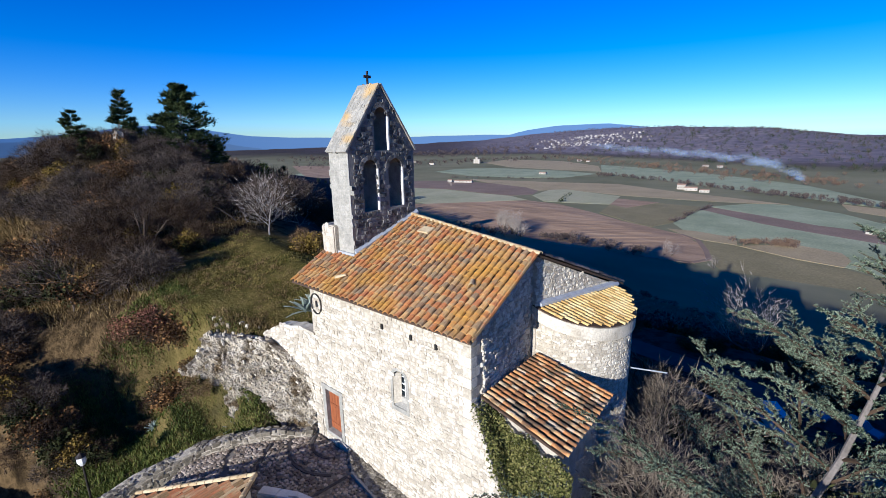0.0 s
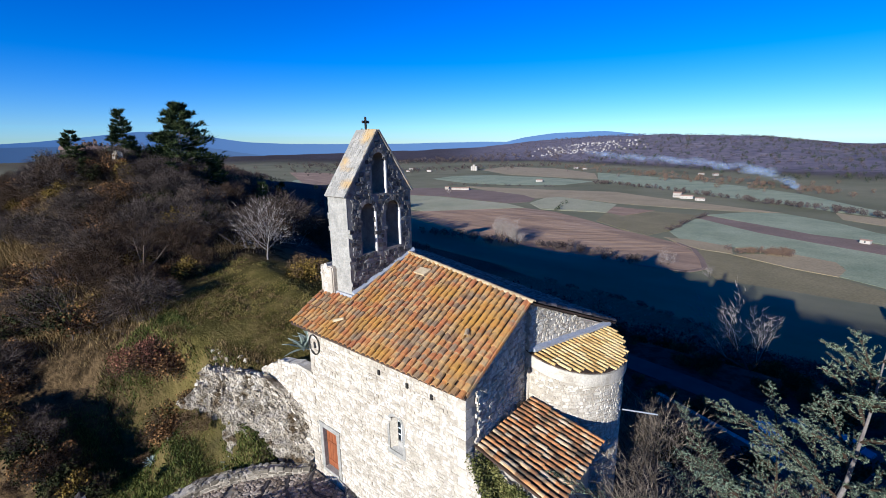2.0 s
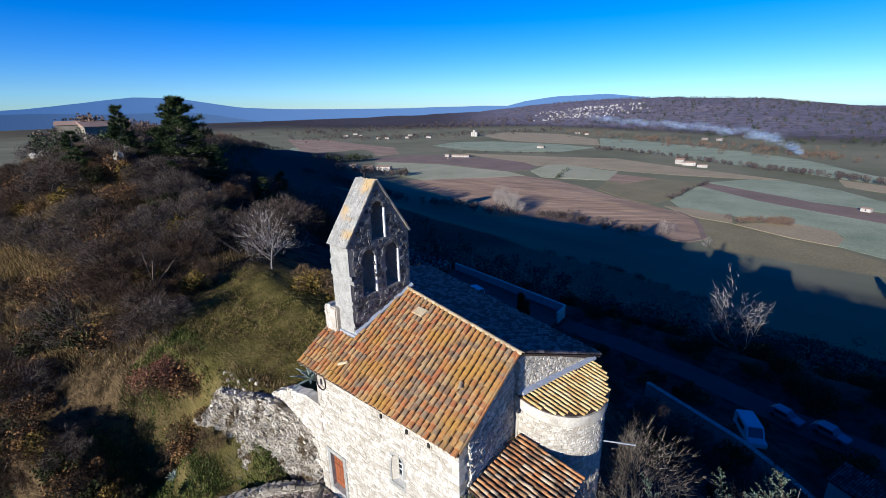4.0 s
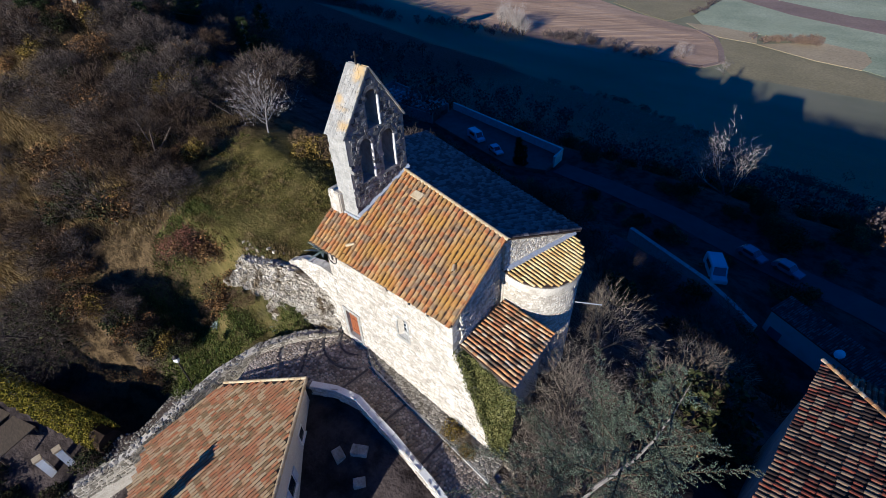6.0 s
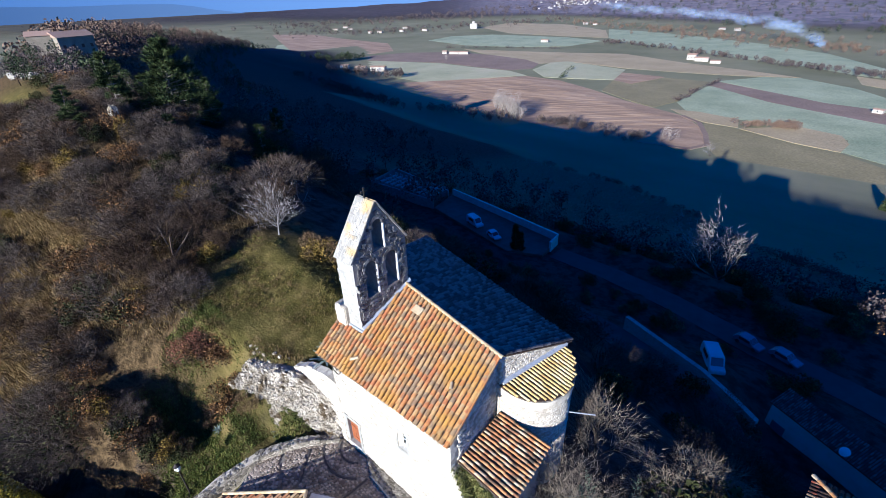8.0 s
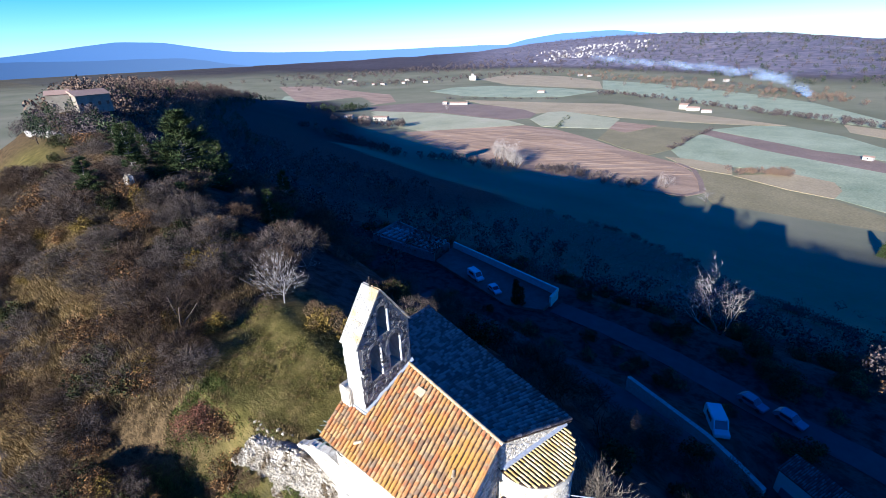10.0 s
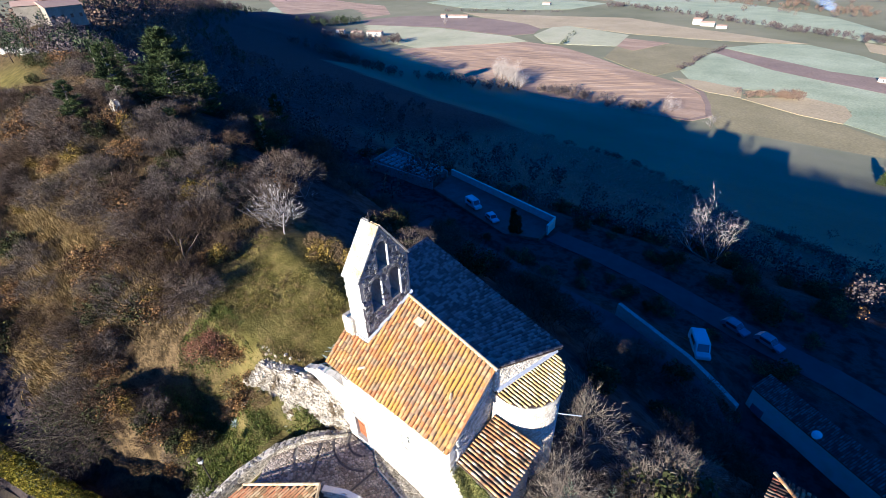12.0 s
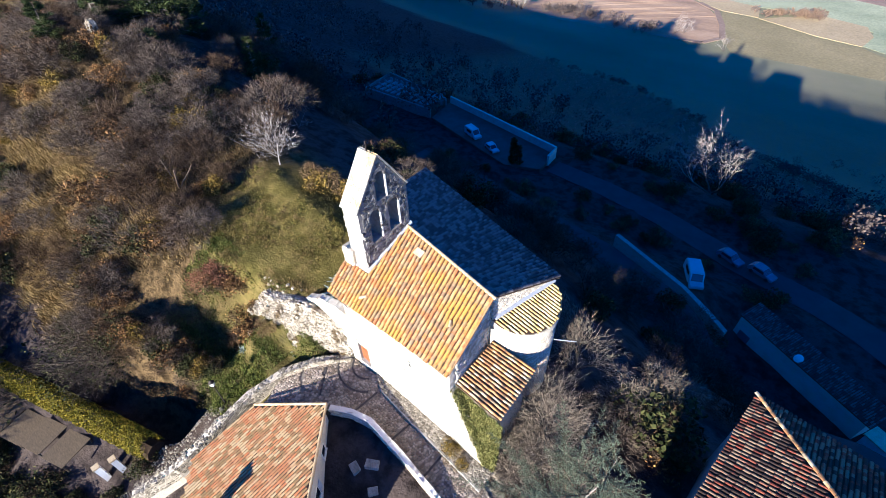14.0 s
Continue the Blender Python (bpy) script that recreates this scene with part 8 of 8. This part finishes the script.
add_prism(bm, [(x, y, -41) for x, y in cp], [(x, y, -36.3) for x, y in cp])
tagged(part("cemetery_ground", bm, M_gravel), "gravelled cemetery ground on the slope", "terrace", kind="structure")
for k in range(30):
    i, j = k % 10, k // 10
    x, y = -95 + i * 2.1, 83.4 + j * 2.3
    root = tagged(empty("grave", (x, y, -36.3)), "grey stone grave slab with headstone", "grave", "cemetery graves")
    bm = bmesh.new(); add_box(bm, (x - 0.5, y - 0.9, -36.3), (x + 0.5, y + 0.9, -35.95)); part("slab", bm, M_ashlar, root)
    bm = bmesh.new(); add_box(bm, (x - 0.45, y + 0.75, -35.95), (x + 0.45, y + 0.92, -35.2)); part("headstone", bm, M_ashlar, root)

LANE = [(-60, 62), (-40, 60), (-14, 54.2), (-2.5, 48.3), (8, 43.0), (24, 36)]
LOWER = [(-36.5, 79.5), (-24, 78.5), (-12, 76), (2, 71), (14, 68), (28, 60), (44, 54)]
for k in range(330):
    x, y = rs.uniform(-110, 16), rs.uniform(46, 108)
    kind, big = rs.choices(("green", "brown"), (0.55, 0.45))[0], rs.uniform(0.9, 2.0)
    near = min(abs(y - float(np.interp(x, [p[0] for p in line], [p[1] for p in line]))) for line in (LANE, LOWER))
    if near < 4.5 + big or -101 < x < -35 and 70 < y < 95 or x > -18 and y < 62:
        continue
    shrub(kind, x, y, big, None, "dark shrub on the shaded north slope")


def vehicle(label, x, y, z, turn, van=False, paint=None, name=None):
    L, W, H = (4.9, 1.95, 2.2) if van else (4.1, 1.75, 1.45)
    root = tagged(empty(name or ("van" if van else "car"), (x, y, z)), label, "van" if van else "car")
    T = pose(x, y, z, 0, 0, turn)
    side = [(-L / 2, 0.35), (L / 2, 0.35), (L / 2, 0.95 if van else 0.75), (L * 0.33, 1.1 if van else 0.85), (L * 0.2, H), (-L * 0.46, H), (-L / 2, H * 0.75)] if van else \
           [(-L / 2, 0.3), (L / 2, 0.3), (L / 2, 0.7), (L * 0.22, 0.85), (L * 0.05, H), (-L * 0.32, H), (-L * 0.47, 0.95), (-L / 2, 0.85)]
    bm = bmesh.new()
    add_prism(bm, [T @ Vector((u, -W / 2, v)) for u, v in side], [T @ Vector((u, W / 2, v)) for u, v in side])
    bmesh.ops.recalc_face_normals(bm, faces=bm.faces)
    bmesh.ops.bevel(bm, geom=bm.edges[:], offset=0.08, segments=2, affect="EDGES")
    part("body", bm, paint or M_car_white, root)
    for s in (-1, 1):
        bm = bmesh.new()
        lo, hi = (1.2, 1.85) if van else (0.9, 1.35)
        add_box(bm, (-L * 0.28, s * (W / 2 - 0.06), lo), (L * 0.12, s * (W / 2 + 0.015), hi), T)
        bmesh.ops.recalc_face_normals(bm, faces=bm.faces)
        part("side_window", bm, M_glass, root)
    bm = bmesh.new()
    a, b = ((L * 0.335, 1.12), (L * 0.21, H - 0.1)) if van else ((L * 0.225, 0.88), (L * 0.06, H - 0.06))
    add_prism(bm, [T @ Vector((a[0] + 0.02, -W * 0.4, a[1])), T @ Vector((a[0] + 0.02, W * 0.4, a[1])), T @ Vector((a[0] - 0.1, W * 0.4, a[1])), T @ Vector((a[0] - 0.1, -W * 0.4, a[1]))],
              [T @ Vector((b[0] + 0.03, -W * 0.38, b[1])), T @ Vector((b[0] + 0.03, W * 0.38, b[1])), T @ Vector((b[0] - 0.1, W * 0.38, b[1])), T @ Vector((b[0] - 0.1, -W * 0.38, b[1]))])
    bmesh.ops.recalc_face_normals(bm, faces=bm.faces)
    part("windscreen", bm, M_glass, root)
    for u in (-L * 0.3, L * 0.3):
        for s in (-1, 1):
            bm = bmesh.new()
            add_tube(bm, [T @ Vector((u, s * (W / 2 - 0.2), 0.32)), T @ Vector((u, s * (W / 2 + 0.02), 0.32))], [0.32, 0.32], 14)
            part("wheel", bm, M_tyre, root)
    return root


vehicle("white van parked beside the lane", -1.9, 58.6, -34.0, -62, True)
vehicle("white van parked on the terrace", -57.9, 78.9, -37.6, -20, True)
vehicle("pale car parked on the terrace", -50.6, 76.4, -37.6, -25)
vehicle("dark blue car on the lower road", 1.2, 70.4, g_z(1.2, 70.4) + 0.5, -22, paint=M_car_blue)
vehicle("dark blue car on the lower road", 6.0, 69.8, g_z(6.0, 69.8) + 0.5, -22, paint=M_car_blue)

# long tiled building by the lane
lb = [(5.3, 54.7), (6.7, 57.2), (21.6, 49.0), (20.2, 46.5)]
lbz = lambda x, y: -32.9 + 0.40 * ((x - 5.3) * 0.483 + (y - 54.7) * 0.876)
shed, sroof, swall = tiled_house("lane_building", "long low stone building with grey tiled roof", lb, lbz, (0.876, -0.483), -38, M_tile_shade, M_render_l, seed=31)
wp0 = Vector((5.3, 54.7, 0)); wd = Vector((14.9, -8.2, 0)).normalized(); wn_ = Vector((wd.y, -wd.x, 0))
sw = lambda s, z, out: wp0 + wd * s + wn_ * (out - 0.28) + Vector((0, 0, z))
for s_ in (4.5, 9.5, 15.0):
    wall_opening(shed, s_, -36.2, 1.0, 1.2, sw, False)
bm = bmesh.new()
add_prism(bm, [sw(1.0, -37.4, 0.1), sw(2.6, -37.4, 0.1), sw(2.6, -37.4, 0.3), sw(1.0, -37.4, 0.3)], [sw(1.0, -35.0, 0.1), sw(2.6, -35.0, 0.1), sw(2.6, -35.0, 0.3), sw(1.0, -35.0, 0.3)])
bmesh.ops.recalc_face_normals(bm, faces=bm.faces)
part("garage_door", bm, M_car_blue, shed, "blue painted garage door")
dish = tagged(empty("satellite_dish", (12.3, 51.3, -33.0)), "pale satellite dish on the lane building", "dish")
bm = bmesh.new()
bmesh.ops.create_cone(bm, cap_ends=True, segments=20, radius1=0.55, radius2=0.15, depth=0.16, matrix=pose(12.5, 51.0, -32.3, 60, 0, 20))
part("reflector", bm, M_white, dish)
bm = bmesh.new()
add_tube(bm, [(12.5, 51.2, -33.2), (12.5, 51.1, -32.35)], [0.04, 0.04], 6)
part("mast", bm, M_iron, dish)
stack = tagged(empty("gable_end", (20.9, 44.6, -36)), "sunlit pale rendered gable of a lane house", "house")
bm = bmesh.new(); add_box(bm, (-1.1, -0.9, -4), (1.1, 0.9, 4.2), pose(20.9, 44.6, -36, 0, 0, -28)); part("wall", bm, M_white_stone, stack)
bm = bmesh.new(); add_box(bm, (-1.25, -1.05, 4.2), (1.25, 1.05, 4.35), pose(20.9, 44.6, -36, 0, 0, -28)); part("cap", bm, M_tile_cap, stack)
